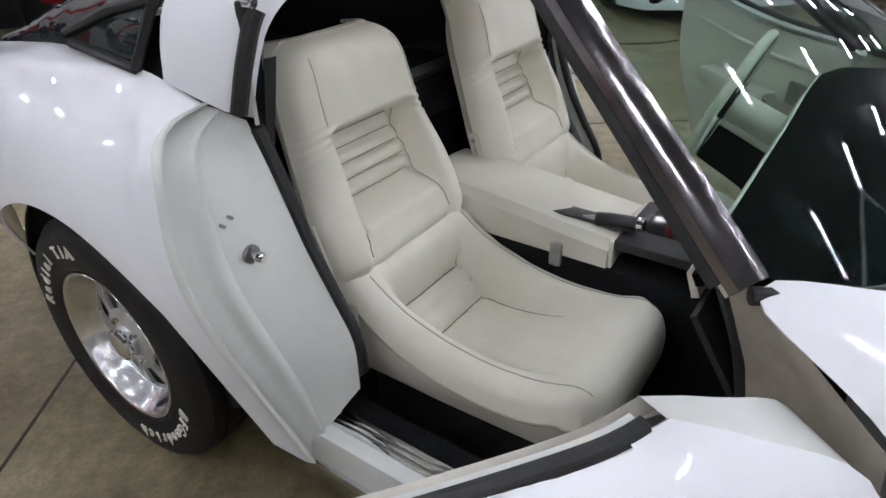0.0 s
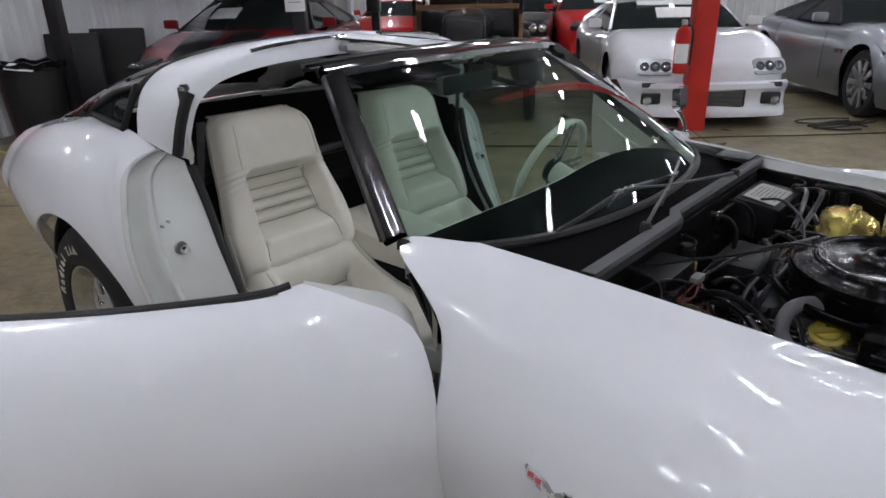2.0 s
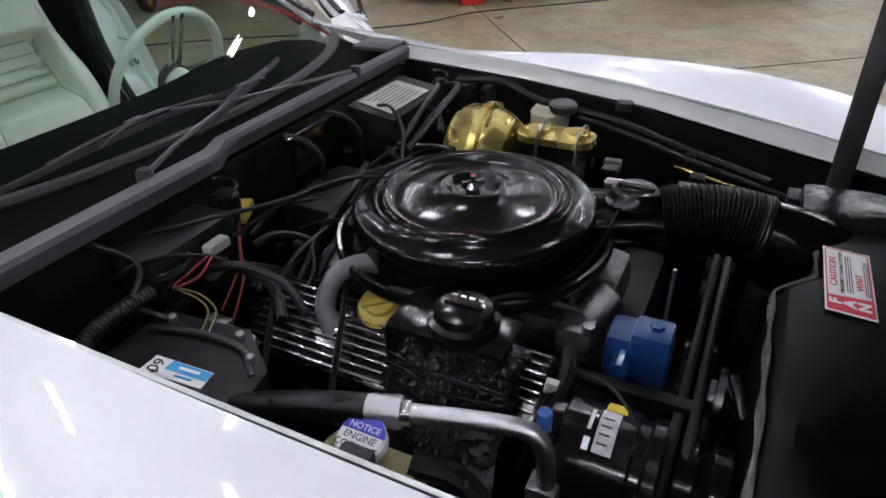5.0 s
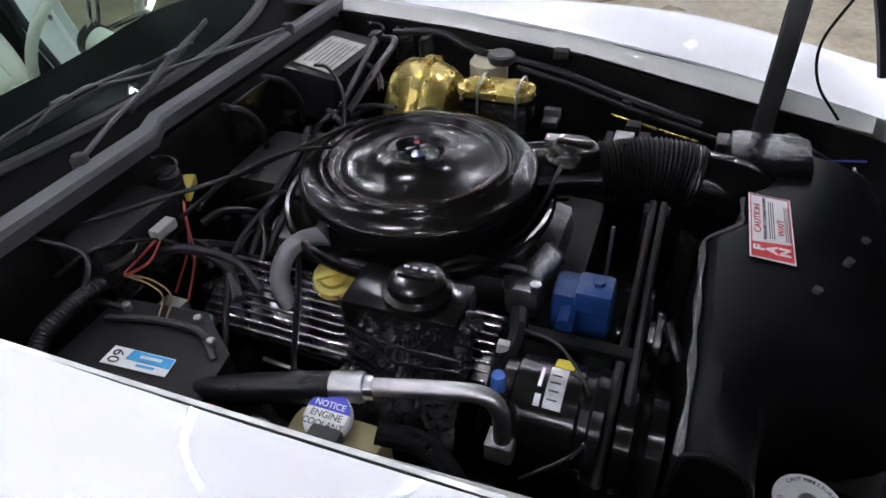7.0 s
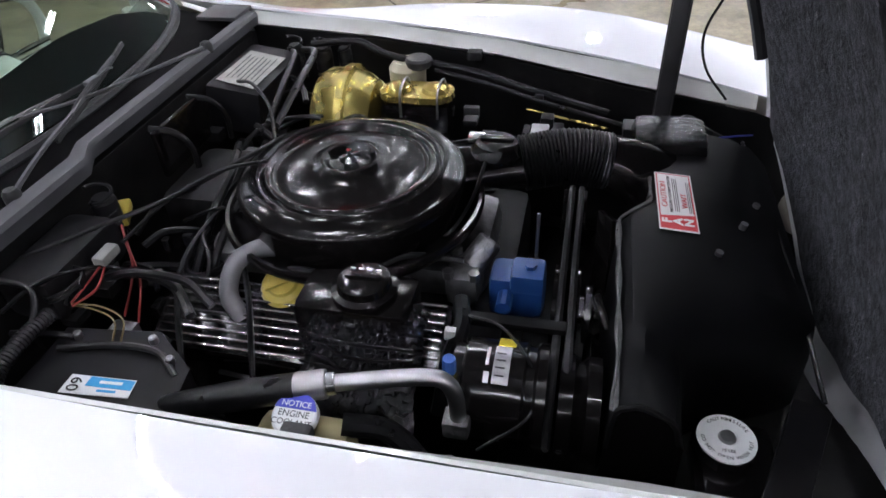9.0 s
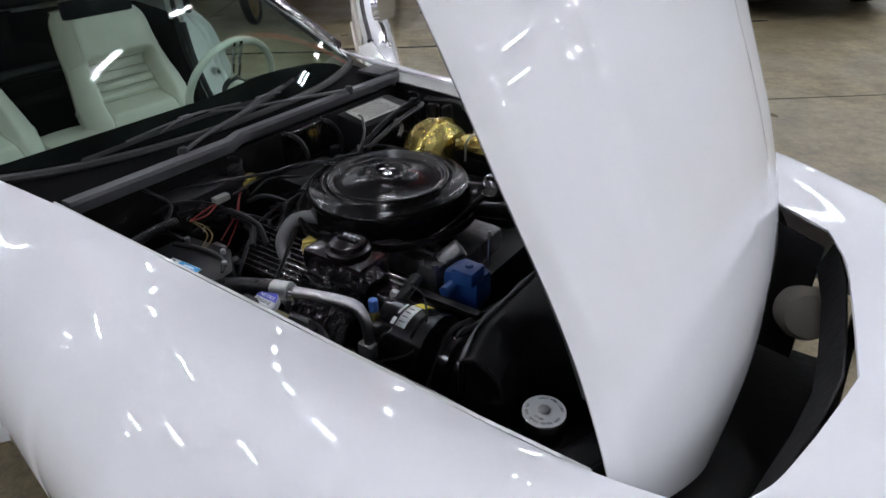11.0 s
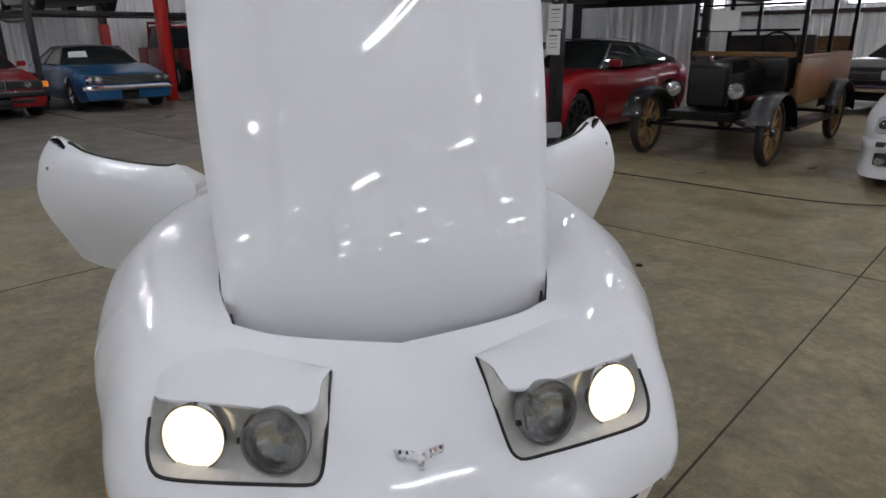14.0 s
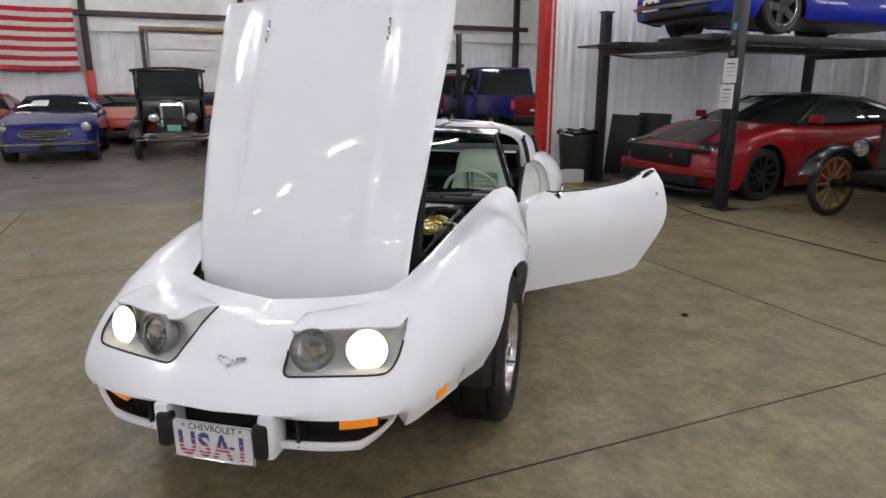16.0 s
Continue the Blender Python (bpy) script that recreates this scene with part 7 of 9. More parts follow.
WIRES = [
    ([(-0.72, -0.165, 0.768), (-0.69, -0.20, 0.765), (-0.66, -0.24, 0.74), (-0.65, -0.30, 0.70)], 0.004, WRED),
    ([(-0.715, -0.17, 0.766), (-0.68, -0.21, 0.758), (-0.645, -0.25, 0.73), (-0.63, -0.30, 0.69)], 0.004, WRED),
    ([(-0.668, -0.285, 0.783), (-0.672, -0.315, 0.775), (-0.680, -0.345, 0.765)], 0.004, WRED),
    ([(-0.660, -0.285, 0.783), (-0.655, -0.32, 0.772), (-0.675, -0.350, 0.765)], 0.004, WRED),
    ([(-0.675, -0.285, 0.783), (-0.69, -0.32, 0.775), (-0.685, -0.350, 0.765)], 0.0035, HOSE),
    ([(-0.68, -0.345, 0.762), (-0.64, -0.345, 0.757), (-0.61, -0.355, 0.75), (-0.60, -0.385, 0.735)], 0.003, WYEL),
    ([(-0.68, -0.345, 0.765), (-0.635, -0.34, 0.76), (-0.60, -0.35, 0.75), (-0.59, -0.38, 0.735)], 0.003, WYEL),
    ([(-0.668, -0.23, 0.785), (-0.62, -0.16, 0.82), (-0.55, -0.10, 0.845), (-0.50, -0.05, 0.835)], 0.0035, HOSE),
    ([(-0.78, -0.30, 0.80), (-0.70, -0.24, 0.815), (-0.60, -0.15, 0.83), (-0.52, 0.06, 0.82)], 0.0045, HOSE),
    ([(-0.60, 0.13, 0.76), (-0.55, 0.05, 0.79), (-0.545, -0.04, 0.78), (-0.57, -0.12, 0.73), (-0.58, -0.20, 0.66)], 0.008, HOSE),
    ([(-0.64, 0.10, 0.77), (-0.60, 0.0, 0.78), (-0.605, -0.09, 0.74), (-0.61, -0.20, 0.66)], 0.009, HOSE),
    ([(-0.70, 0.25, 0.83), (-0.64, 0.20, 0.85), (-0.58, 0.14, 0.835), (-0.55, 0.08, 0.80)], 0.004, HOSE),
    ([(-0.66, 0.44, 0.82), (-0.62, 0.36, 0.84), (-0.60, 0.25, 0.83), (-0.59, 0.14, 0.80)], 0.007, HOSE),
    ([(-0.64, 0.45, 0.82), (-0.59, 0.40, 0.835), (-0.575, 0.27, 0.825), (-0.58, 0.15, 0.79)], 0.008, HOSE),
    ([(-0.62, 0.46, 0.83), (-0.52, 0.475, 0.835), (-0.45, 0.46, 0.815), (-0.38, 0.46, 0.80)], 0.009, HOSE),
    ([(-0.40, 0.47, 0.80), (-0.25, 0.455, 0.785), (-0.12, 0.44, 0.755), (0.05, 0.42, 0.72)], 0.009, HOSE),
    ([(-0.33, 0.44, 0.79), (-0.2, 0.43, 0.765), (-0.1, 0.42, 0.74), (0.1, 0.40, 0.70)], 0.006, HOSE),
    ([(-0.12, 0.38, 0.74), (-0.05, 0.36, 0.735), (0.05, 0.35, 0.72)], 0.005, GOLD),
    ([(-0.155, 0.06, 0.80), (-0.165, -0.02, 0.775), (-0.19, -0.08, 0.75), (-0.24, -0.12, 0.73)], 0.0035, HOSE),
    ([(-0.30, -0.20, 0.74), (-0.25, -0.16, 0.755), (-0.20, -0.14, 0.745), (-0.16, -0.13, 0.735)], 0.006, HOSE),
    ([(-0.31, -0.18, 0.735), (-0.25, -0.135, 0.748), (-0.20, -0.11, 0.74)], 0.006, HOSE),
    ([(-0.29, -0.17, 0.725), (-0.24, -0.12, 0.735), (-0.19, -0.10, 0.728)], 0.006, HOSE),
    ([(-0.15, -0.20, 0.72), (-0.14, -0.25, 0.715), (-0.15, -0.29, 0.69), (-0.16, -0.33, 0.62)], 0.014, HOSE),
    ([(-0.78, -0.38, 0.83), (-0.72, -0.36, 0.80), (-0.69, -0.41, 0.775), (-0.69, -0.47, 0.77)], 0.005, HOSE),
    ([(-0.50, 0.22, 0.75), (-0.45, 0.24, 0.77), (-0.42, 0.26, 0.74)], 0.008, HOSE),
    ([(-0.52, -0.30, 0.60), (-0.46, -0.315, 0.615), (-0.40, -0.31, 0.60)], 0.008, STEEL),
    ([(0.16, 0.33, 0.72), (0.20, 0.36, 0.75), (0.24, 0.35, 0.73), (0.30, 0.33, 0.71)], 0.007, HOSE),
    ([(0.20, 0.30, 0.73), (0.28, 0.32, 0.735), (0.33, 0.36, 0.72)], 0.004, CAPBLUE),
    ([(0.30, 0.30, 0.735), (0.31, 0.10, 0.735), (0.32, -0.10, 0.725), (0.33, -0.28, 0.69)], 0.004, HOSE),
    ([(0.24, 0.43, 0.98), (0.21, 0.42, 0.90), (0.23, 0.44, 0.82), (0.28, 0.43, 0.76)], 0.003, HOSE),
]
for pts, r, m_ in WIRES:
    part("hose" if r > 0.005 else "wire", tube(pts, r * (0.48 if m_ is not HOSE else 0.9), 28, 8), m_, vette)
part("conduit", tube([(-0.69, -0.372, 0.77), (-0.692, -0.42, 0.772), (-0.69, -0.47, 0.768), (-0.68, -0.50, 0.76)], 0.0105, 44, 10, ribs=0.14), HOSE, vette)
for k in range(3):
    part("wire_loop", tube([(-0.70 + 0.026 * math.cos(TAU * i / 8), -0.325 + 0.03 * math.sin(TAU * i / 8), 0.775 + 0.004 * k + 0.006 * math.sin(i)) for i in range(9)], 0.0025, 30, 6), HOSE, vette)
    part("hose_loop", tube([(-0.585 + 0.036 * math.cos(TAU * i / 8 + k), -0.155 + 0.045 * math.sin(TAU * i / 8 + k), 0.690 + 0.008 * k) for i in range(9)], 0.0045, 30, 6), HOSE, vette)
# cast-shadowed clutter of bolts and clips along the firewall and fender
rnd = random.Random(7)
for k in range(46):
    x, y = rnd.uniform(-0.77, -0.62), rnd.uniform(-0.42, 0.40)
    if k > 28:
        x, y = rnd.uniform(-0.25, 0.10), rnd.uniform(0.24, 0.46)
    z = rnd.uniform(0.66, 0.76)
    h = rnd.uniform(0.012, 0.035)
    part("fitting", box((x, y, z), (rnd.uniform(0.012, 0.04), rnd.uniform(0.012, 0.045), h), 0.003, pose(0, 0, 0)), rnd.choice((SATIN, PLASTIC, BAYB, STEEL, CASTAL)), vette)
for k in range(18):
    a = Vector((rnd.uniform(-0.77, -0.60), rnd.uniform(-0.40, 0.40), rnd.uniform(0.68, 0.78)))
    b_ = a + Vector((rnd.uniform(0.05, 0.2), rnd.uniform(-0.15, 0.15), rnd.uniform(-0.08, 0.02)))
    part("hose", tube([a, a.lerp(b_, 0.35) + Vector((0, 0, 0.03)), a.lerp(b_, 0.7) + Vector((0, 0.02, 0.015)), b_], rnd.uniform(0.003, 0.008), 16, 7), HOSE, vette)

# ---- the other vehicles in the hall ----
def paint(name, c, coat=1.0, metal=0.0, rough=0.3):
    return mat(name, c, rough, metal=metal, coat=coat, vary=0.03, rvary=0.05, scale=2, spec=0.2, coat_rough=0.015)


CABGLASS = mat("cabin_glass", (0.018, 0.022, 0.022), 0.04, vary=0.0, rvary=0, spec=0.7)
DARKIN = mat("dark_trim", (0.010, 0.010, 0.011), 0.45, vary=0.2)
TYRE2 = mat("plain_tyre", (0.012, 0.012, 0.012), 0.6, vary=0.2)
SILVERW = mat("silver_wheel", (0.55, 0.55, 0.57), 0.28, metal=0.9, vary=0.08)
BLACKW = mat("black_wheel", (0.012, 0.012, 0.013), 0.3, vary=0.1)
HEADL = mat("headlamp_chrome", (0.62, 0.64, 0.66), 0.12, metal=0.85, vary=0.5, scale=40)


def far_wheel(parent, x, y, z, r, side, rimr, spokes, rim_mat, w=0.2, white=False):
    m = pose(x, y, z, -90 * side, 0, 0)
    t = part("wheel", lathe([(rimr, -w / 2), (r * 0.93, -w / 2), (r, -w * 0.36), (r, w * 0.36), (r * 0.93, w / 2), (rimr + 0.01, w / 2), (rimr, w * 0.42)], m, 36), TYRE2, parent)
    part("rim", lathe([(rimr, -w / 2), (rimr - 0.012, 0), (rimr - 0.008, w * 0.40), (rimr, w * 0.47), (rimr + 0.008, w * 0.44)], m, 36), rim_mat, t)
    part("brake", lathe([(0, 0.01), (rimr * 0.9, 0.01), (rimr * 0.9, -0.02), (0, -0.02)], m, 24), DARKIN, t)
    if spokes:
        b = BM()
        for k in range(spokes):
            box((rimr * 0.5, 0, w * 0.34), (rimr * 0.98, rimr * 2.2 / spokes, 0.022), 0.006, m @ Matrix.Rotation(TAU * k / spokes, 4, "Z") @ Matrix.Rotation(radians(-5), 4, "Y"), bm=b)
        part("spokes", b, rim_mat, t)
    else:
        part("hub_cap", lathe([(rimr * 0.95, w * 0.30), (rimr * 0.7, w * 0.42), (rimr * 0.35, w * 0.40), (rimr * 0.3, w * 0.48), (0, w * 0.5)], m, 28), rim_mat, t)
    part("hub", lathe([(rimr * 0.22, w * 0.25), (rimr * 0.22, w * 0.44), (0, w * 0.46)], m, 16), rim_mat, t)
    return t


def car(label, m, L, W, H, body, wb, fo, r=0.32, rimr=0.22, spokes=5, rim_mat=None, z0=0.18, nose=0.62, cowl=0.90, belt=0.88, deck=0.92, tail=0.85, w0=0.27, w1=0.42, r0=0.70, r1=0.84,
        roof_w=0.60, plan=0.18, tplan=0.15, boxy=0.5, arch=1.16, roof=None, lamps=(), grille=None, bumper=None, lower=None, stripes=None, paper=(0.2,), mirrors=True, group="parked cars", soft=False, flare=0.0, noseround=0.5):
    """A parked car; x forward with its front at 0, fractions of the length back from the front."""
    t = thing("car", label, "car", group, m)
    w = W / 2
    rim_mat = rim_mat or SILVERW
    axles = (-fo, -fo - wb)

    def az(x):
        for a in axles:
            if abs(x - a) < r * arch:
                return r + math.sqrt((r * arch) ** 2 - (x - a) ** 2)
        return -1

    tops = [(0.0, nose - 0.10), (0.015, nose - 0.02), (0.05, nose + 0.02), (w0 * 0.55, (nose + cowl) / 2 + 0.05), (w0, cowl), (0.5, belt), (r1, deck - 0.01), (0.95, (deck + tail) / 2), (0.99, tail - 0.03), (1.0, tail - 0.12)]
    rows, NST, NSE = [], 64, 16
    for i in range(NST + 1):
        f = i / NST
        f = f + 0.012 * math.sin(TAU * f) * 0
        x = -L * f
        zt = keyed(f, tops)[0]
        pw = w * (1 - plan * max(0, 1 - f / 0.16) ** 2.4 - tplan * max(0, (f - 0.84) / 0.16) ** 2.4)
        lo = z0 + 0.05 * max(0, 1 - f / 0.08) + 0.10 * max(0, (f - 0.9) / 0.1)
        hip = flare * (math.exp(-((x - axles[0]) / 0.5) ** 2) + math.exp(-((x - axles[1]) / 0.5) ** 2))
        mid = lo + (zt - lo) * 0.55
        pts = spline([Vector((x, 0, zt + 0.025)), Vector((x, pw * 0.55, zt + 0.018)), Vector((x, pw * (0.80 + 0.08 * boxy), zt + 0.3 * hip)), Vector((x, pw * 0.975 + hip * 0.3, zt - 0.10)), Vector((x, pw + hip * 0.4, mid)), Vector((x, pw * 0.985, lo + 0.12)), Vector((x, pw * 0.93, lo))], 48)
        cutz = az(x)
        out = [pts[0]]
        for a, b in zip(pts, pts[1:]):
            if b.z < cutz and b.y > pw * 0.7:
                k = (a.z - cutz) / max(a.z - b.z, 1e-6)
                out.append(a.lerp(b, min(max(k, 0), 1)))
                break
            out.append(b)
        rows.append([out[round(k * (len(out) - 1) / NSE)] if k < NSE else out[-1] for k in range(NSE + 1)])
    # close front and tail faces, bowed in plan
    for e, back in ((0, -1), (NST, 1)):
        base = rows[e]
        cap = [Vector((p.x, p.y * 0.2, z0 + 0.1 + (p.z - z0 - 0.1) * 0.55)) for p in base]
        if e == 0:
            rows.insert(0, cap)
        else:
            rows.append(cap)
    for row in rows:
        for p in row:
            if p.x > -0.25 * L:
                p.x -= plan * 1.6 * abs(p.y) ** 2 / w * (1 - (-p.x) / (0.25 * L)) * noseround
            if p.x < -0.85 * L:
                p.x += tplan * 0.8 * abs(p.y) ** 2 / w
    bd = part("body", mirrored(grid(rows)), body, t, angle=48)
    for a in axles:
        for s in (-1, 1):
            far_wheel(t, a, s * (w - 0.12), r, r, s, rimr, spokes, rim_mat)
            part("wheel_house", lathe([(r * arch + 0.03, -0.3), (r * arch + 0.03, 0.07)], pose(a, s * (w - 0.12), r, -90 * s, 0, 0), 20, sweep=math.pi, start=math.pi if s > 0 else 0), DARKIN, t)
    part("underbody", box((-L / 2, 0, z0 + 0.10), (L * 0.93, W * 0.80, 0.16), 0.03), DARKIN, t)
    # cabin
    zb = lambda f: keyed(f, tops)[0]
    xb0, xt0, xt1, xb1 = -L * w0, -L * w1, -L * r0, -L * r1
    rw = w * roof_w * 1.0
    bw = w * 0.86
    roofm = roof or body
    ws = []
    for i in range(7):
        f = i / 6
        row = []
        for j in range(13):
            q = -1 + j / 6
            lo = Vector((xb0 - 0.22 * abs(q) ** 2, bw * q, zb(w0) + 0.005))
            hi = Vector((xt0 - 0.10 * abs(q) ** 2, rw * q, H - 0.03 - 0.03 * abs(q) ** 2))
            row.append(lo.lerp(hi, f) + Vector((0.02, 0, 0.02)) * math.sin(math.pi * f))
        ws.append(row)
    part("windscreen", grid(ws), CABGLASS, t)
    rf = []
    for i in range(9):
        f = i / 8
        x = xt0 + (xt1 - xt0) * f
        rf.append([Vector((x - (0.10 * q * q if f < 0.5 else -0.06 * q * q), rw * q, H - 0.03 + 0.035 * math.sin(math.pi * (0.15 + 0.7 * f)) - 0.03 * q * q)) for q in (j / 6 - 1 for j in range(13))])
    part("roof", thick(grid(rf), 0.02), roofm, t)
    rg = []
    for i in range(7):
        f = i / 6
        rg.append([(Vector((xt1 + 0.06 * q * q, rw * q, H - 0.05 - 0.03 * q * q)).lerp(Vector((xb1 + 0.15 * q * q, bw * 0.95 * q, zb(r1) + 0.01)), f)) for q in (j / 6 - 1 for j in range(13))])
    part("rear_window", grid(rg), roofm if soft else CABGLASS, t)
    for s in (-1, 1):
        sg = []
        for i in range(6):
            f = i / 5
            a0 = Vector((xb0 - 0.22, s * bw, zb(w0))).lerp(Vector((xt0 - 0.10, s * rw, H - 0.06)), f)
            a1 = Vector((xb1 + 0.15, s * bw * 0.95, zb(r1))).lerp(Vector((xt1 + 0.06, s * rw, H - 0.08)), f)
            row = []
            for j in range(11):
                p = a0.lerp(a1, j / 10)
                p.y = s * (bw + 0.015 + (rw - bw) * f ** 1.15 + 0.01)
                row.append(p)
            sg.append(row)
        part("side_window", grid(sg), CABGLASS if not soft else roofm, t)
        for q0, q1, wd in ((sg[0][0], sg[-1][0], 0.05), (sg[0][6], sg[-1][6], 0.05), (sg[0][10], sg[-1][10], 0.12)):
            part("pillar", strap([q0.lerp(q1, k / 6) + Vector((0, s * 0.004, 0)) for k in range(7)], (0, s, 0.35), wd, 0.03), roofm, t)
        part("roof_rail", tube([p + Vector((0, 0, 0.01)) for p in sg[-1][::2]], 0.025, 16, 8), roofm, t)
        if mirrors:
            mr = part("mirror", box((xb0 - 0.38, s * (w + 0.06), zb(w0) + 0.08), (0.09, 0.17, 0.11), 0.03), body, t)
            part("mirror_stalk", tube([(xb0 - 0.36, s * (w - 0.04), zb(w0) + 0.02), (xb0 - 0.37, s * (w + 0.03), zb(w0) + 0.06)], 0.015, 4, 8), DARKIN, mr)
        part("door_line", tube([(xb0 - 0.30, s * (w * 1.0), z0 + 0.15), (xb0 - 0.30, s * (w * 1.002), 0.6), (xb0 - 0.30, s * w * 0.985, zb(0.4) - 0.08)], 0.003, 10, 5), DARKIN, t)

    def front_x(y):
        return -plan * 1.6 * y * y / w * noseround

    for kind, y, z, sx, sz in lamps:
        for s in (-1, 1):
            x = front_x(y)
            if kind == "round":
                hl_ = part("headlamp", lathe([(0, 0.01), (sx * 0.7, 0.006), (sx, -0.01), (sx, -0.05)], pose(x + 0.022, s * y, z, 0, 90, 0), 22), HEADL, t)
                part("lamp_ring", lathe([(sx, -0.05), (sx + 0.008, 0.0), (sx + 0.002, 0.008), (sx - 0.004, 0.0)], pose(x + 0.022, s * y, z, 0, 90, 0), 22), CHROME, hl_)
            elif kind == "rect":
                part("headlamp", box((x + 0.0, s * y, z), (0.06, sx, sz), min(sx, sz) * 0.2), HEADL, t)
            elif kind == "slant":
                sl = part("headlamp", box((-0.12, 0, 0), (0.30, sx, sz), sz * 0.3, Matrix.Translation((x - 0.02, s * y, z)) @ Matrix.Rotation(radians(s * 24), 4, "Z") @ Matrix.Rotation(radians(16), 4, "Y")), DARKIN, t)
                for k in (-1, 0, 1):
                    part("lens", lathe([(0, 0.012), (0.035, 0.006), (0.042, -0.01)], Matrix.Translation((x - 0.02 - 0.02 * abs(k) - (0.04 * k if s > 0 else 0.04 * k), s * (y + k * sx * 0.3), z + 0.012)) @ Matrix.Rotation(radians(75), 4, "Y"), 14), HEADL, sl)
            elif kind == "amber":
                part("marker", box((x - 0.01, s * y, z), (0.05, sx, sz), 0.006), AMBER, t)
    if grille:
        gy, gz, gw, gh, gm, bars = grille
        gr = part("grille", box((0.0 - 0.03, gy, gz), (0.08, gw, gh), min(gh, gw) * 0.18), DARKIN, t)
        for k in range(bars):
            part("bar", box((0.016, gy, gz - gh / 2 + gh * (k + 1) / (bars + 1)), (0.008, gw * 0.94, 0.006), 0), gm, gr)
    if bumper:
        bz, bh, bmat = bumper
        rows_ = []
        for j in range(21):
            y = -w * 0.97 + 1.94 * w * j / 20
            x = front_x(y) + 0.06 - 0.10 * max(0, (abs(y) - w * 0.86) / (w * 0.14)) ** 2
            rows_.append([(x - 0.06, y, bz + bh / 2), (x, y, bz + bh * 0.42), (x + 0.015, y, bz), (x, y, bz - bh * 0.42), (x - 0.06, y, bz - bh / 2)])
        part("bumper", thick(grid(rows_), 0.01), bmat, t)
    if lower:
        ly_, lz_, lw_, lh_ = lower
        lo_ = part("lower_intake", box((-0.02, ly_, lz_), (0.09, lw_, lh_), 0.02), DARKIN, t)
        for k in range(4):
            part("mesh_bar", box((0.028, ly_, lz_ - lh_ / 2 + lh_ * (k + 1) / 5), (0.004, lw_ * 0.9, 0.006)), LIFTBLACK, lo_)
    if stripes:
        for y0, sw_, sm in stripes:
            sr = []
            for i in range(3, int(NST * w0) - 1):
                p = rows[i + 1]
                f = -p[0].x / L
                z = keyed(f, tops)[0] + 0.028
                sr.append([(p[0].x, y0 - sw_ / 2, z), (p[0].x, y0 + sw_ / 2, z)])
            part("stripe", thick(grid(sr), 0.003), sm, t)
            part("stripe", thick(grid([[(v.x, y0 - sw_ / 2, v.z + 0.022), (v.x, y0 + sw_ / 2, v.z + 0.022)] for v in (r_[6] for r_ in rf)]), 0.003), sm, t)
    for py in paper:
        k = int(round((py / bw) * 6)) + 6
        a, b, c, d = ws[2][k - 2], ws[2][k + 1], ws[4][k + 1], ws[4][k - 2]
        q = BM()
        q.faces.new([q.verts.new(v + Vector((0.012, 0, 0.006))) for v in (a, b, c, d)])
        part("window_sheet", thick(q, 0.002), PAPER, t)
    return t


def at(u, v, a, z=0.0):
    return HALL @ pose(u, v, z, 0, 0, a)


CRIM = paint("dark_red_paint", (0.22, 0.006, 0.010))
STRIPE = mat("matt_black_stripe", (0.010, 0.009, 0.010), 0.35, coat=0.4, vary=0.05, spec=0.2)
gt = car("dark red muscle coupe with black roof parked under a lift", at(-4.15, 5.55, -90), 4.79, 1.92, 1.37, CRIM, 2.72, 0.95, 0.345, 0.245, 10, BLACKW, 0.16, 0.70, 0.98, 0.95, 1.02, 0.95, 0.28, 0.45, 0.66, 0.88,
         0.62, 0.22, 0.15, 0.6, roof=STRIPE, lamps=(("slant", 0.70, 0.680, 0.24, 0.045), ("amber", 0.80, 0.40, 0.10, 0.03)), grille=(0, 0.58, 1.15, 0.24, DARKIN, 6), bumper=(0.40, 0.12, CRIM), lower=(0, 0.28, 1.5, 0.13), stripes=((-0.24, 0.40, STRIPE), (0.24, 0.40, STRIPE)), paper=(-0.3,))
part("grille_badge", box((0.02, 0.28, 0.58), (0.01, 0.03, 0.06), 0.002), LRED, gt)
part("splitter", box((-0.06, 0, 0.17), (0.30, 1.75, 0.03), 0.01), DARKIN, gt)
PEARL = paint("pearl_white_paint", (0.72, 0.73, 0.76))
su = car("white sports coupe with triple headlamps and deep front bumper", at(1.13, 5.78, -90), 4.52, 1.81, 1.26, PEARL, 2.55, 0.93, 0.325, 0.235, 6, SILVERW, 0.12, 0.66, 0.90, 0.88, 0.95, 0.88, 0.30, 0.46, 0.62, 0.90,
         0.69, 0.26, 0.2, 0.35, flare=0.08, lower=(0, 0.31, 0.62, 0.20), paper=(0.0, 0.35))
skirt = []
for j in range(33):
    y = -0.885 + 1.77 * j / 32
    x = 0.045 - 0.20 * abs(y) ** 2 - 0.30 * max(0, (abs(y) - 0.72) / 0.165) ** 2
    skirt.append([(x - 0.05, y, 0.47), (x, y, 0.45), (x + 0.005, y, 0.40), (x - 0.030, y, 0.37), (x - 0.030, y, 0.24), (x + 0.005, y, 0.20), (x + 0.03, y, 0.15), (x + 0.02, y, 0.12), (x - 0.08, y, 0.12)])
part("front_bumper", grid(skirt), PEARL, su, "white deep front bumper with lip", angle=50)
LAMPHOUSE = mat("clear_lamp_housing", (0.55, 0.57, 0.60), 0.12, metal=0.4, coat=1.0, vary=0.1)
LAMPEYE = mat("lamp_eye", (0.10, 0.11, 0.13), 0.1, metal=0.6, vary=0.2)
inter = part("intercooler", box((0.012, 0, 0.305), (0.03, 0.66, 0.17), 0.02), DARKIN, su)
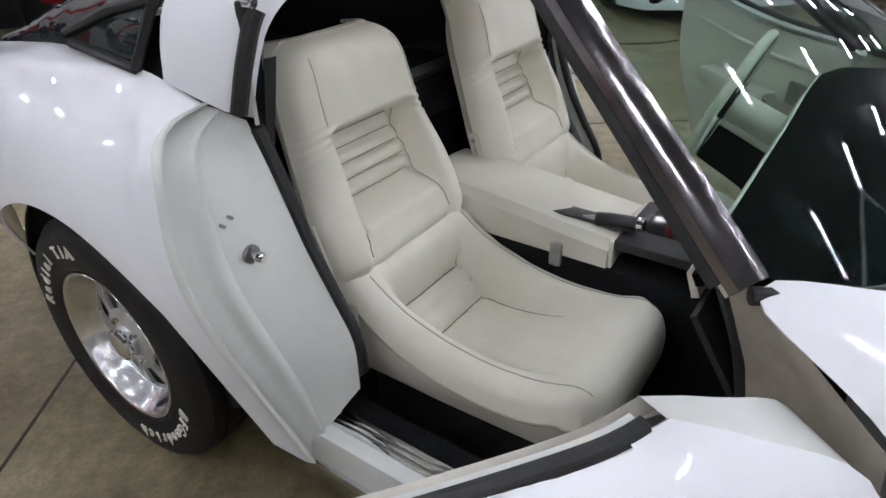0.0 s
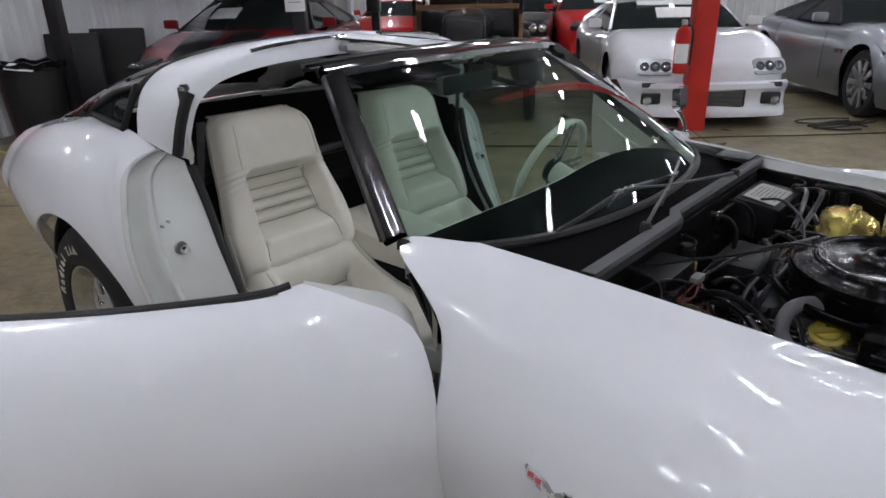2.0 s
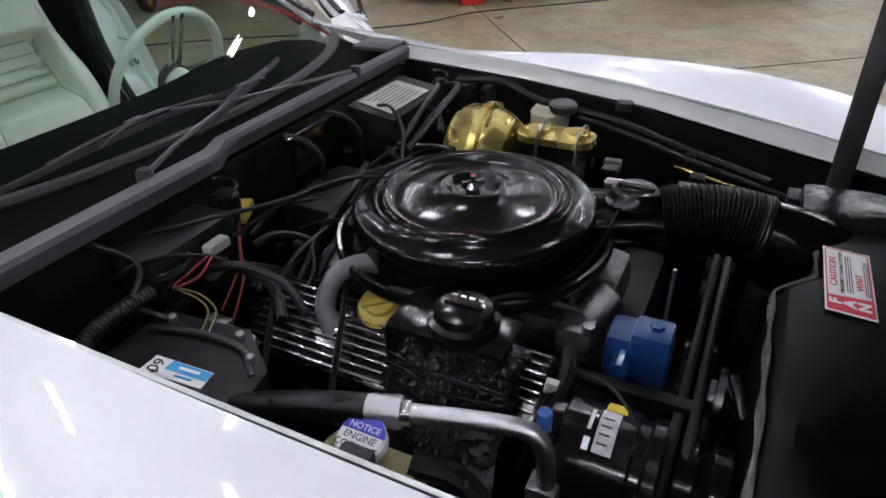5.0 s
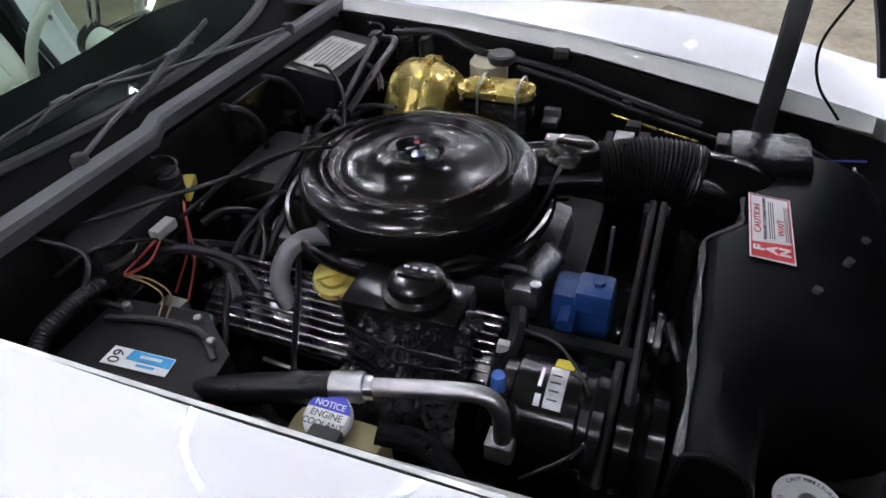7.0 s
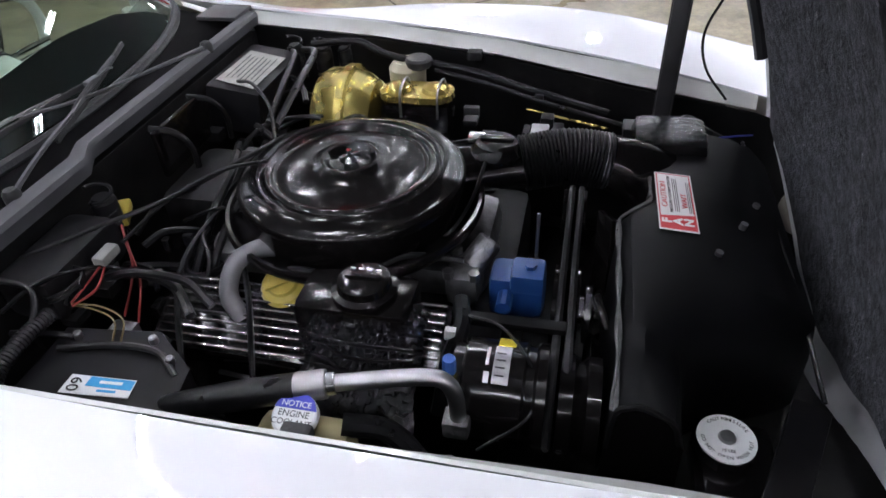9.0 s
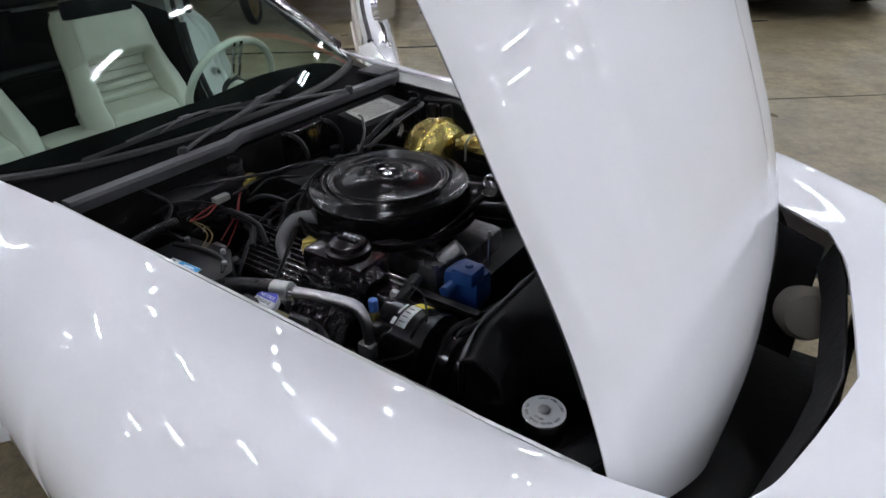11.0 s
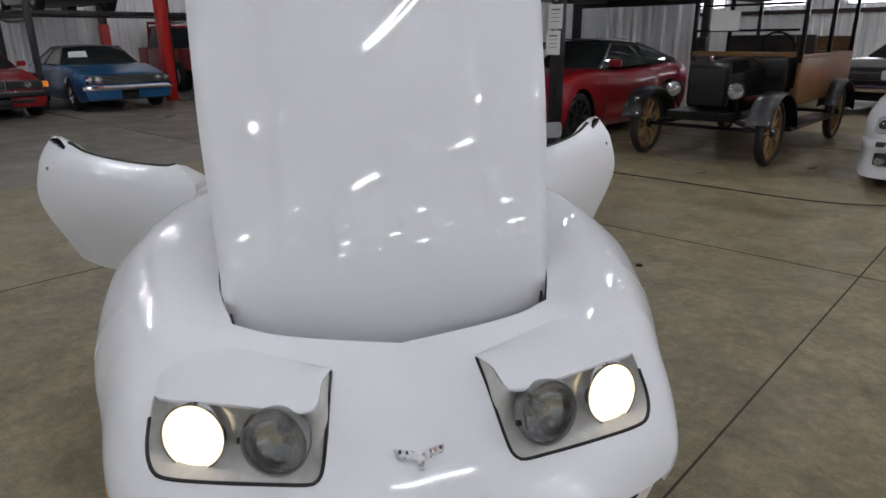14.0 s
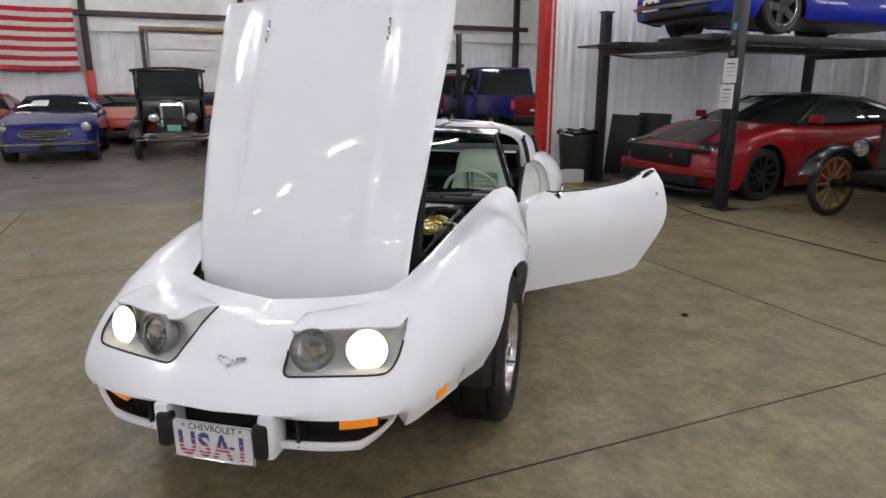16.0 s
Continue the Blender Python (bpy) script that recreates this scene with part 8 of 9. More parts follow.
for k in range(12):
    part("cooler_fin", box((0.030, 0, 0.232 + 0.013 * k), (0.004, 0.60, 0.003)), STEEL, inter)
for s in (-1, 1):
    hlm = Matrix.Translation((-0.115, s * 0.565, 0.605)) @ Matrix.Rotation(radians(s * 14), 4, "Z") @ Matrix.Rotation(radians(62), 4, "Y")
    hh = part("headlamp", prism(rounded(0.17, 0.36, 0.05), 0.02, hlm @ Matrix.Translation((0, 0, -0.004)), 0.006), LAMPHOUSE, su)
    for k, rr in ((-1, 0.042), (0, 0.048), (1, 0.05)):
        part("lens", lathe([(0, 0.0), (rr * 0.5, 0.004), (rr, 0.012), (rr + 0.006, 0.006)], hlm @ Matrix.Translation((0.0, k * 0.105, 0.016)), 18), LAMPEYE, hh)
        part("bulb", lathe([(0, 0.016), (rr * 0.45, 0.012), (rr * 0.5, 0.0)], hlm @ Matrix.Translation((0.0, k * 0.105, 0.018)), 14), HEADL, hh)
    part("side_intake", box((-0.045, s * 0.60, 0.30), (0.06, 0.20, 0.12), 0.025, pose(0, 0, 0)), DARKIN, su)
    part("parking_lamp", box((-0.055, s * 0.60, 0.435), (0.05, 0.20, 0.05), 0.012, pose(0, 0, 0)), LAMPEYE, su)
    part("fog_lamp", lathe([(0, 0.01), (0.045, 0.0), (0.045, -0.05)], pose(-0.012, s * 0.64, 0.28, 0, 90, 0), 16), HEADL, su)
part("sun_strip", box((-1.98, 0, 1.185), (0.12, 0.85, 0.006), 0.002, Matrix.Translation((-1.98, 0, 1.185)) @ Matrix.Rotation(radians(24), 4, "Y") @ Matrix.Translation((1.98, 0, -1.17))), PAPER, su)
SILV = paint("silver_grey_paint", (0.20, 0.21, 0.23), metal=0.5)
SOFT = mat("soft_top_cloth", (0.012, 0.013, 0.016), 0.85, vary=0.2, bump=0.3, bscale=200)
asn = car("silver-grey grand tourer with a black soft top", at(3.78, 5.45, -91), 4.71, 1.88, 1.27, SILV, 2.74, 0.93, 0.355, 0.255, 10, SILVERW, 0.15, 0.64, 0.93, 0.92, 0.98, 0.92, 0.33, 0.47, 0.62, 0.82,
          0.66, 0.26, 0.2, 0.35, flare=0.10, roof=SOFT, soft=True, grille=(0, 0.50, 0.80, 0.15, CHROME, 6), lower=(0, 0.27, 0.9, 0.11), paper=(0.1, 0.35))
for s in (-1, 1):
    am = Matrix.Translation((-0.30, s * 0.665, 0.715)) @ Matrix.Rotation(radians(-s * 24), 4, "Z") @ Matrix.Rotation(radians(24), 4, "Y")
    al = part("headlamp", prism([(0.20, -0.05), (0.22, 0.0), (0.20, 0.06), (0.10, 0.085), (-0.06, 0.075), (-0.20, 0.03), (-0.25, -0.01), (-0.16, -0.045), (0.04, -0.07)], 0.03, am, 0.010, seg=3), LAMPEYE, asn, "dark clear swept-back headlamp")
    for x, rr in ((0.12, 0.042), (-0.01, 0.046)):
        part("lens", lathe([(0, 0.012), (rr * 0.6, 0.010), (rr, 0.0), (rr, -0.01)], am @ Matrix.Translation((x, 0.006, 0.030)), 18), LAMPHOUSE, al)
    part("side_vent", box((-1.42, s * 0.945, 0.66), (0.24, 0.02, 0.05), 0.008), DARKIN, asn)
    part("corner_intake", box((-0.20, s * 0.66, 0.30), (0.16, 0.24, 0.09), 0.03, pose(0, 0, 0)), DARKIN, asn)
REDM = paint("bright_red_paint", (0.50, 0.012, 0.012))
car("bright red compact coupe parked behind the white coupe", at(1.15, 12.3, -86), 4.2, 1.75, 1.36, REDM, 2.5, 0.9, 0.31, 0.21, 5, BLACKW, 0.16, 0.70, 0.98, 0.95, 1.0, 0.9, 0.27, 0.43, 0.7, 0.9, lamps=(("slant", 0.62, 0.68, 0.2, 0.10),), grille=(0, 0.5, 0.6, 0.12, DARKIN, 2))
BLACKP = paint("black_paint", (0.010, 0.010, 0.011))
car("black classic two-door with quad headlamps", at(-0.9, 12.6, -100), 5.2, 1.95, 1.36, BLACKP, 2.9, 0.95, 0.34, 0.20, 0, CHROME, 0.22, 0.82, 0.97, 0.94, 0.96, 0.88, 0.32, 0.44, 0.66, 0.82, 0.62, 0.08, 0.08, 0.9, noseround=0.3,
    lamps=(("round", 0.80, 0.68, 0.075, 0), ("round", 0.62, 0.68, 0.075, 0)), grille=(0, 0.68, 0.9, 0.17, STEEL, 5), bumper=(0.48, 0.14, CHROME), paper=(), mirrors=False)
car("red classic sports car behind the lift", at(-3.2, 12.4, -90), 4.4, 1.75, 1.25, REDM, 2.5, 0.95, 0.33, 0.2, 5, SILVERW, 0.2, 0.72, 0.92, 0.88, 0.92, 0.85, 0.30, 0.44, 0.62, 0.8, lamps=(("round", 0.62, 0.68, 0.085, 0),), grille=(0, 0.52, 0.9, 0.14, CHROME, 3), bumper=(0.42, 0.09, CHROME), paper=())
NAVY = paint("dark_blue_paint", (0.012, 0.016, 0.13))
p18 = car("dark blue 1960s coupe with oval grille", at(-11.35, -2.80, 0), 4.4, 1.70, 1.28, NAVY, 2.45, 0.75, 0.32, 0.19, 0, CHROME, 0.2, 0.74, 0.93, 0.92, 0.95, 0.85, 0.33, 0.46, 0.64, 0.84, 0.6, 0.2, 0.15, 0.4, flare=0.05,
    lamps=(("round", 0.70, 0.70, 0.085, 0),), grille=(0, 0.58, 0.80, 0.17, CHROME, 3), bumper=(0.40, 0.08, CHROME), paper=(-0.25,), mirrors=False)
part("grille_ring", tube([(0.03, 0.43 * math.cos(TAU * k / 24) * (1 if abs(math.cos(TAU * k / 24)) < 0.8 else 0.97), 0.58 + 0.10 * math.sin(TAU * k / 24)) for k in range(25)], 0.014, 60, 8), CHROME, p18)
part("hood_badge", box((-0.10, 0, 0.775), (0.05, 0.03, 0.01), 0.004), CHROME, p18)
REDB = paint("signal_red_paint", (0.21, 0.005, 0.008))
b6 = car("red 1980s coupe with quad headlamps and kidney grille", at(-12.95, 1.95, 0), 4.75, 1.72, 1.34, REDB, 2.63, 0.88, 0.32, 0.20, 8, SILVERW, 0.18, 0.70, 0.92, 0.92, 0.96, 0.88, 0.31, 0.43, 0.64, 0.82, 0.6, 0.10, 0.08, 0.8, noseround=0.3,
         lamps=(("round", 0.66, 0.65, 0.075, 0), ("round", 0.48, 0.65, 0.07, 0), ("amber", 0.79, 0.65, 0.10, 0.11)), grille=(0, 0.65, 1.46, 0.16, DARKIN, 3), bumper=(0.49, 0.12, DARKIN), lower=(0, 0.35, 1.1, 0.07), paper=(-0.3,))
for s in (-1, 1):
    kd = part("kidney", box((0.025, s * 0.055, 0.65), (0.03, 0.085, 0.17), 0.02), CHROME, b6, "chrome kidney surround")
    part("kidney_inset", box((0.040, s * 0.055, 0.65), (0.008, 0.055, 0.13), 0.003), DARKIN, kd)
part("bumper_strip", box((0.076, 0, 0.525), (0.008, 1.42, 0.018), 0.003), CHROME, b6, "bright strip along the bumper")
BLUEM = paint("metallic_blue_paint", (0.012, 0.10, 0.25), metal=0.4)
VINYL = mat("grey_vinyl", (0.10, 0.10, 0.10), 0.7, vary=0.15)
car("metallic blue 1960s muscle car with grey vinyl roof", at(-13.0, 4.35, -3), 4.9, 1.90, 1.36, BLUEM, 2.82, 0.92, 0.33, 0.19, 0, CHROME, 0.2, 0.76, 0.94, 0.92, 0.95, 0.88, 0.31, 0.43, 0.64, 0.80, 0.62, 0.07, 0.08, 0.9, noseround=0.25,
    roof=VINYL, lamps=(("round", 0.78, 0.67, 0.072, 0), ("round", 0.60, 0.67, 0.072, 0)), grille=(0, 0.66, 1.70, 0.19, STEEL, 6), bumper=(0.50, 0.11, CHROME), paper=(-0.35,), mirrors=False)
ORNG = paint("orange_paint", (0.48, 0.07, 0.012))
car("orange 1970s coupe with a chrome bumper", at(-15.6, 0.75, 0), 4.3, 1.7, 1.3, ORNG, 2.45, 0.85, 0.31, 0.19, 0, CHROME, 0.2, 0.72, 0.92, 0.9, 0.95, 0.88, 0.3, 0.44, 0.66, 0.84, lamps=(("round", 0.60, 0.66, 0.08, 0),), grille=(0, 0.64, 0.8, 0.13, DARKIN, 3), bumper=(0.45, 0.1, CHROME))
car("orange-red sports coupe parked by the flag wall", at(-15.4, -1.75, 0), 4.2, 1.72, 1.25, paint("orange_red_paint", (0.50, 0.035, 0.012)), 2.4, 0.9, 0.31, 0.2, 5, SILVERW, 0.16, 0.66, 0.9, 0.9, 0.93, 0.86, 0.3, 0.45, 0.62, 0.86, lamps=(("rect", 0.6, 0.6, 0.2, 0.06),), lower=(0, 0.3, 1.0, 0.1), paper=())
car("red coupe beside the dark blue coupe", at(-14.2, -4.85, 0), 4.3, 1.72, 1.3, REDB, 2.45, 0.85, 0.31, 0.2, 5, SILVERW, 0.18, 0.7, 0.92, 0.9, 0.94, 0.86, 0.3, 0.44, 0.65, 0.84, lamps=(("round", 0.6, 0.66, 0.08, 0),), grille=(0, 0.6, 0.8, 0.12, DARKIN, 2), bumper=(0.42, 0.1, CHROME))
ROYAL = paint("royal_blue_paint", (0.008, 0.018, 0.30))
lc = car("royal blue muscle car up on the four-post lift", at(-4.28, 5.75, -90, 2.13), 4.75, 1.85, 1.30, ROYAL, 2.74, 0.95, 0.335, 0.225, 5, BLACKW, 0.2, 0.74, 0.95, 0.92, 0.97, 0.88, 0.3, 0.44, 0.64, 0.82, 0.6, 0.1, 0.1, 0.7, noseround=0.3,
         lamps=(("round", 0.70, 0.66, 0.08, 0),), grille=(0, 0.66, 1.0, 0.15, STEEL, 4), bumper=(0.42, 0.10, CHROME), lower=(0, 0.3, 1.2, 0.08), paper=())
part("number_panel", box((0.03, -0.45, 0.44), (0.03, 0.30, 0.16), 0.005), PAPER, lc)
for k in (-0.06, 0.06):
    part("number_bar", box((0.05, -0.45 + k, 0.44), (0.01, 0.05, 0.09), 0.01), DARKIN, lc)
for ax in (-0.95, -3.69):
    for s in (-1, 1):
        part("rim_line", lathe([(0.222, 0.10), (0.232, 0.105), (0.228, 0.098)], pose(ax, s * 0.805, 0.335, -90 * s, 0, 0), 32), SILVERW, lc)


def pickup(label, m, body, L=5.2, W=2.0, cab_h=1.85, tailgate=None, lampm=None):
    """A high boxy pick-up: front at x 0."""
    t = thing("pickup_truck", label, "truck", "", m)
    w = W / 2
    hoodz = 1.22
    part("front_end", box((-0.65, 0, 0.90), (1.3, W * 0.94, 0.62), 0.06), body, t)
    part("cab_lower", box((-2.0, 0, 0.90), (1.45, W * 0.96, 0.62), 0.05), body, t)
    part("cab_roof", box((-2.15, 0, cab_h - 0.03), (1.05, W * 0.80, 0.07), 0.03), body, t)
    part("windscreen", thick(grid([[(-1.33, -w * 0.88, hoodz), (-1.33, w * 0.88, hoodz)], [(-1.66, -w * 0.78, cab_h - 0.05), (-1.66, w * 0.78, cab_h - 0.05)]]), 0.01), CABGLASS, t)
    part("rear_window", thick(grid([[(-2.72, -w * 0.85, hoodz), (-2.72, w * 0.85, hoodz)], [(-2.66, -w * 0.78, cab_h - 0.05), (-2.66, w * 0.78, cab_h - 0.05)]]), 0.01), CABGLASS, t)
    for s in (-1, 1):
        part("side_window", thick(grid([[(-1.40, s * w * 0.93, hoodz), (-2.70, s * w * 0.93, hoodz)], [(-1.70, s * w * 0.79, cab_h - 0.05), (-2.66, s * w * 0.79, cab_h - 0.05)]]), 0.01), CABGLASS, t)
        for x0, x1 in ((-1.34, -1.67), (-2.72, -2.66)):
            part("pillar", tube([(x0, s * w * 0.91, hoodz - 0.02), (x1, s * w * 0.79, cab_h - 0.03)], 0.035, 4, 8), body, t)
        part("bed_side", box((-3.95, s * w * 0.90, 0.96), (2.4, 0.14, 0.55), 0.04), body, t)
        part("fender_flare", lathe([(0.50, -0.12), (0.52, 0.06), (0.47, 0.08)], pose(-0.85, s * w * 0.88, 0.42, -90 * s, 0, 0), 20, sweep=math.pi, start=math.pi if s > 0 else 0), DARKIN, t)
        for x in (-0.85, -3.95):
            far_wheel(t, x, s * (w - 0.16), 0.42, 0.42, s, 0.22, 6, SILVERW, 0.30)
        part("headlamp", box((0.01, s * 0.74, 0.98), (0.03, 0.22, 0.17), 0.02), lampm or HEADL, t)
    part("tailgate", box((-5.12, 0, 0.96), (0.08, W * 0.84, 0.50), 0.02), tailgate or body, t)
    for s in (-1, 1):
        part("tail_lamp", box((-5.17, s * w * 0.90, 1.0), (0.03, 0.10, 0.22), 0.01), LRED, t)
    gr = part("grille", box((0.0, 0, 0.98), (0.05, 1.22, 0.22), 0.02), DARKIN, t)
    for k in range(3):
        part("bar", box((0.028, 0, 0.91 + 0.07 * k), (0.01, 1.2, 0.012)), CHROME, gr)
    part("bumper", box((0.10, 0, 0.68), (0.10, W * 0.97, 0.15), 0.03), CHROME, t)
    part("bull_bar", tube([(0.18, -0.45, 0.62), (0.20, -0.45, 1.10), (0.20, 0.45, 1.10), (0.18, 0.45, 0.62)], 0.03, 30, 8, smooth=False), DARKIN, t)
    part("frame", box((-2.5, 0, 0.52), (4.9, 1.0, 0.16), 0.02), DARKIN, t)
    part("bed_floor", box((-3.95, 0, 0.74), (2.4, W * 0.85, 0.05)), DARKIN, t)
    return t


rt = pickup("red 1980s pick-up truck with roof lights and bull bar", at(-16.65, 8.5, 0), REDB)
part("roof_lights", box((-2.0, 0, 1.93), (0.10, 1.3, 0.12), 0.03), CHROME, rt)
part("roll_bar", tube([(-3.0, -0.75, 1.2), (-3.0, -0.70, 1.95), (-3.0, 0.70, 1.95), (-3.0, 0.75, 1.2)], 0.05, 20, 8, smooth=False), REDB, rt)
part("spare_wheel", lathe([(0.2, -0.12), (0.38, -0.12), (0.4, 0), (0.38, 0.12), (0.2, 0.12)], pose(-3.4, 0.4, 1.35, 0, 20, 0), 24, closed=True), TYRE2, rt)
bt = pickup("dark blue off-road pick-up seen from the tailgate", at(-16.26, 8.45, 180) @ Matrix.Diagonal((0.85, 1, 1, 1)), NAVY, cab_h=1.98, tailgate=REDB)
part("tailgate_lights", box((-5.18, 0.32, 0.86), (0.03, 0.12, 0.06), 0.01), PAPER, bt)
part("tailgate_lights", box((-5.18, -0.32, 0.86), (0.03, 0.12, 0.06), 0.01), PAPER, bt)
part("rear_bumper", box((-5.24, 0, 0.64), (0.12, 1.9, 0.14), 0.03), DARKIN, bt)


rt2 = pickup("bright red lifted pick-up truck behind the partition", at(-13.9, 13.4, 0), REDM)
# ---- vintage vehicles ----
WOOD = mat("varnished_wood", (0.15, 0.070, 0.020), 0.35, vary=0.3, scale=14, coat=0.4)
SPOKEW = mat("wheel_wood", (0.22, 0.13, 0.05), 0.45, vary=0.25, scale=20)
VINTB = mat("vintage_black", (0.004, 0.004, 0.004), 0.3, coat=0.5, vary=0.1, spec=0.2)


def spoked(parent, x, y, r, s, mt=SPOKEW, tw=0.05):
    m = pose(x, y, r, -90 * s, 0, 0)
    t = part("wheel", lathe([(r - 0.075 + tw * 0.75 * math.cos(TAU * k / 10) + 0.035, tw * math.sin(TAU * k / 10)) for k in range(10)], m, 40, closed=True), TYRE2, parent)
    part("felloe", lathe([(r - 0.105, -0.025), (r - 0.075, -0.025), (r - 0.075, 0.025), (r - 0.105, 0.025)], m, 36, closed=True), mt, t)
    for k in range(12):
        a = TAU * k / 12
        part("spoke", cyl(m @ Vector((0.05 * math.cos(a), 0.05 * math.sin(a), 0)), m @ Vector(((r - 0.1) * math.cos(a), (r - 0.1) * math.sin(a), 0)), 0.020, 0.014, 8), mt, t)
    part("hub", lathe([(0, 0.07), (0.035, 0.06), (0.06, 0.03), (0.06, -0.04), (0, -0.04)], m, 16), VINTB, t)


def wing(parent, x, y, r, s, w=0.24, a0=10, a1=200, mt=None):
    rws_ = []
    for i in range(17):
        a = radians(a0 + (a1 - a0) * i / 16)
        rr = r + 0.07 + 0.10 * max(0, (i - 10) / 6)
        cx, cz = x + rr * math.cos(a), r + rr * math.sin(a)
        rws_.append([(cx, y - w / 2, cz - 0.03), (cx, y - w / 4, cz), (cx, y + w / 4, cz), (cx, y + w / 2, cz - 0.03)])
    return part("fender", thick(grid(rws_), 0.008), mt or VINTB, parent)


def vintage(label, m, closed, wheel_r, track, wb, length, wood=False):
    t = thing("vintage_car", label, "vintage car", "", m)
    h = track / 2
    for x in (0, -wb):
        for s in (-1, 1):
            spoked(t, x, s * h, wheel_r, s, SPOKEW if wood else VINTB, 0.05 if wood else 0.07)
            wing(t, x, s * h, wheel_r, s, 0.26, 15, 178)
        part("axle", cyl((x, -h, wheel_r), (x, h, wheel_r), 0.025, seg=8), VINTB, t)
    part("tie_rod", cyl((-0.15, -h + 0.05, wheel_r - 0.03), (-0.15, h - 0.05, wheel_r - 0.03), 0.014, seg=8), VINTB, t)
    part("spring", tube([(0, -h * 0.8, wheel_r + 0.03), (0, 0, wheel_r + 0.16), (0, h * 0.8, wheel_r + 0.03)], 0.03, 12, 6), VINTB, t)
    part("chassis", box((-wb / 2, 0, wheel_r + 0.15), (wb + 0.5, 0.75, 0.10), 0.01), VINTB, t)
    rad = part("radiator", box((0.02, 0, 0.88), (0.10, 0.48, 0.52), 0.05), VINTB if wood else CHROME, t)
    part("core", box((0.075, 0, 0.86), (0.012, 0.40, 0.42), 0.02), DARKIN, rad)
    part("filler", lathe([(0, 0.07), (0.02, 0.06), (0.028, 0.02), (0.02, 0)], Matrix.Translation((0.02, 0, 1.135)), 14), CHROME, rad)
    hood_r = []
    for i in range(6):
        x = -0.02 - 0.95 * i / 5
        k = 0.22 + 0.11 * i / 5
        zt = 1.12 + 0.05 * i / 5
        hood_r.append([(x, -k, 0.72), (x, -k, zt - 0.12), (x, -k * 0.6, zt - 0.02), (x, 0, zt + 0.02), (x, k * 0.6, zt - 0.02), (x, k, zt - 0.12), (x, k, 0.72)])
    part("bonnet", thick(grid(hood_r), 0.006), VINTB, t)
    for s in (-1, 1):
        hl_ = part("headlamp", lathe([(0, 0.02), (0.07, 0.016), (0.098, 0.0), (0.09, -0.06), (0.03, -0.12), (0, -0.12)], pose(0.14, s * 0.36, 0.83, 0, 90, 0), 24), VINTB if wood else CHROME, t)
        part("lens", lathe([(0, 0.030), (0.06, 0.026), (0.088, 0.012)], pose(0.14, s * 0.36, 0.83, 0, 90, 0), 24), HEADL, hl_)
        part("lamp_stalk", tube([(0.08, s * 0.36, 0.75), (0.0, s * 0.34, 0.60)], 0.014, 4, 8), VINTB, hl_)
        part("running_board", box((-wb / 2, s * (h - 0.02), 0.38), (wb - 0.75, 0.28, 0.03), 0.006), VINTB, t)
    x0, x1 = -1.0, -1.0 - (length - 1.4)
    bodym = WOOD if wood else VINTB
    bw = 0.66 if wood else 0.68
    part("cowl", box((x0 + 0.0, 0, 0.95), (0.25, bw * 1.75, 0.46), 0.05), VINTB, t)
    top = 1.95 if wood else 1.80
    for s in (-1, 1):
        part("body_side", box(((x0 + x1) / 2, s * bw, 0.88), (x0 - x1, 0.05, 0.55), 0.015), bodym, t)
        for x in (x0 - 0.02, (x0 + x1) / 2, x1 + 0.05):
            part("post", box((x, s * bw, (1.1 + top) / 2), (0.055, 0.05, top - 1.1), 0.008), VINTB, t)
        part("window_rail", box(((x0 + x1) / 2, s * bw, 1.17), (x0 - x1, 0.06, 0.05), 0.01), bodym, t)
        if not wood:
            part("side_glass", box(((x0 + x1) / 2, s * (bw - 0.005), 1.45), (x0 - x1 - 0.1, 0.012, 0.50)), CABGLASS, t)
            part("headliner_rail", box(((x0 + x1) / 2, s * bw, top - 0.06), (x0 - x1, 0.06, 0.14), 0.02), VINTB, t)
    part("back", box((x1, 0, 1.0), (0.06, bw * 2, 0.8), 0.02), bodym, t)
    rr_ = []
    for i in range(5):
        x = x0 + 0.22 + (x1 - x0 - 0.3) * i / 4
        rr_.append([(x, (bw + 0.08) * q, top + 0.06 * (1 - q * q)) for q in (-1, -0.8, -0.4, 0, 0.4, 0.8, 1)])
    part("roof", thick(grid(rr_), 0.05), mat("roof_fabric", (0.06, 0.05, 0.045), 0.8, vary=0.2) if wood else VINTB, t)
    sc = part("windscreen", box((x0 + 0.06, 0, 1.50), (0.010, bw * 1.8, 0.55), 0.0), LENS if wood else CABGLASS, t)
    for z in (1.20, 1.48, 1.78):
        part("screen_rail", box((x0 + 0.065, 0, z), (0.035, bw * 1.9, 0.06 if z < 1.3 else 0.03), 0.006), WOOD if wood and z < 1.3 else VINTB, sc)
    part("seat", box((x0 - 0.75, 0, 0.95), (0.5, bw * 1.7, 0.25), 0.06), mat("dark_seat", (0.03, 0.02, 0.015), 0.6), t)
    part("seat_back", box((x0 - 1.02, 0, 1.2), (0.14, bw * 1.7, 0.45), 0.05), mat("dark_seat_back", (0.03, 0.02, 0.015), 0.6), t)
    stw = part("steering_wheel", lathe([(0.19 + 0.014 * math.cos(TAU * k / 8), 0.014 * math.sin(TAU * k / 8)) for k in range(8)], pose(x0 - 0.32, 0.3, 1.30, 0, -55, 0), 28, closed=True), VINTB, t)
    part("column", cyl((x0 - 0.32, 0.3, 1.30), (x0 + 0.05, 0.3, 0.95), 0.02, seg=8), VINTB, stw)
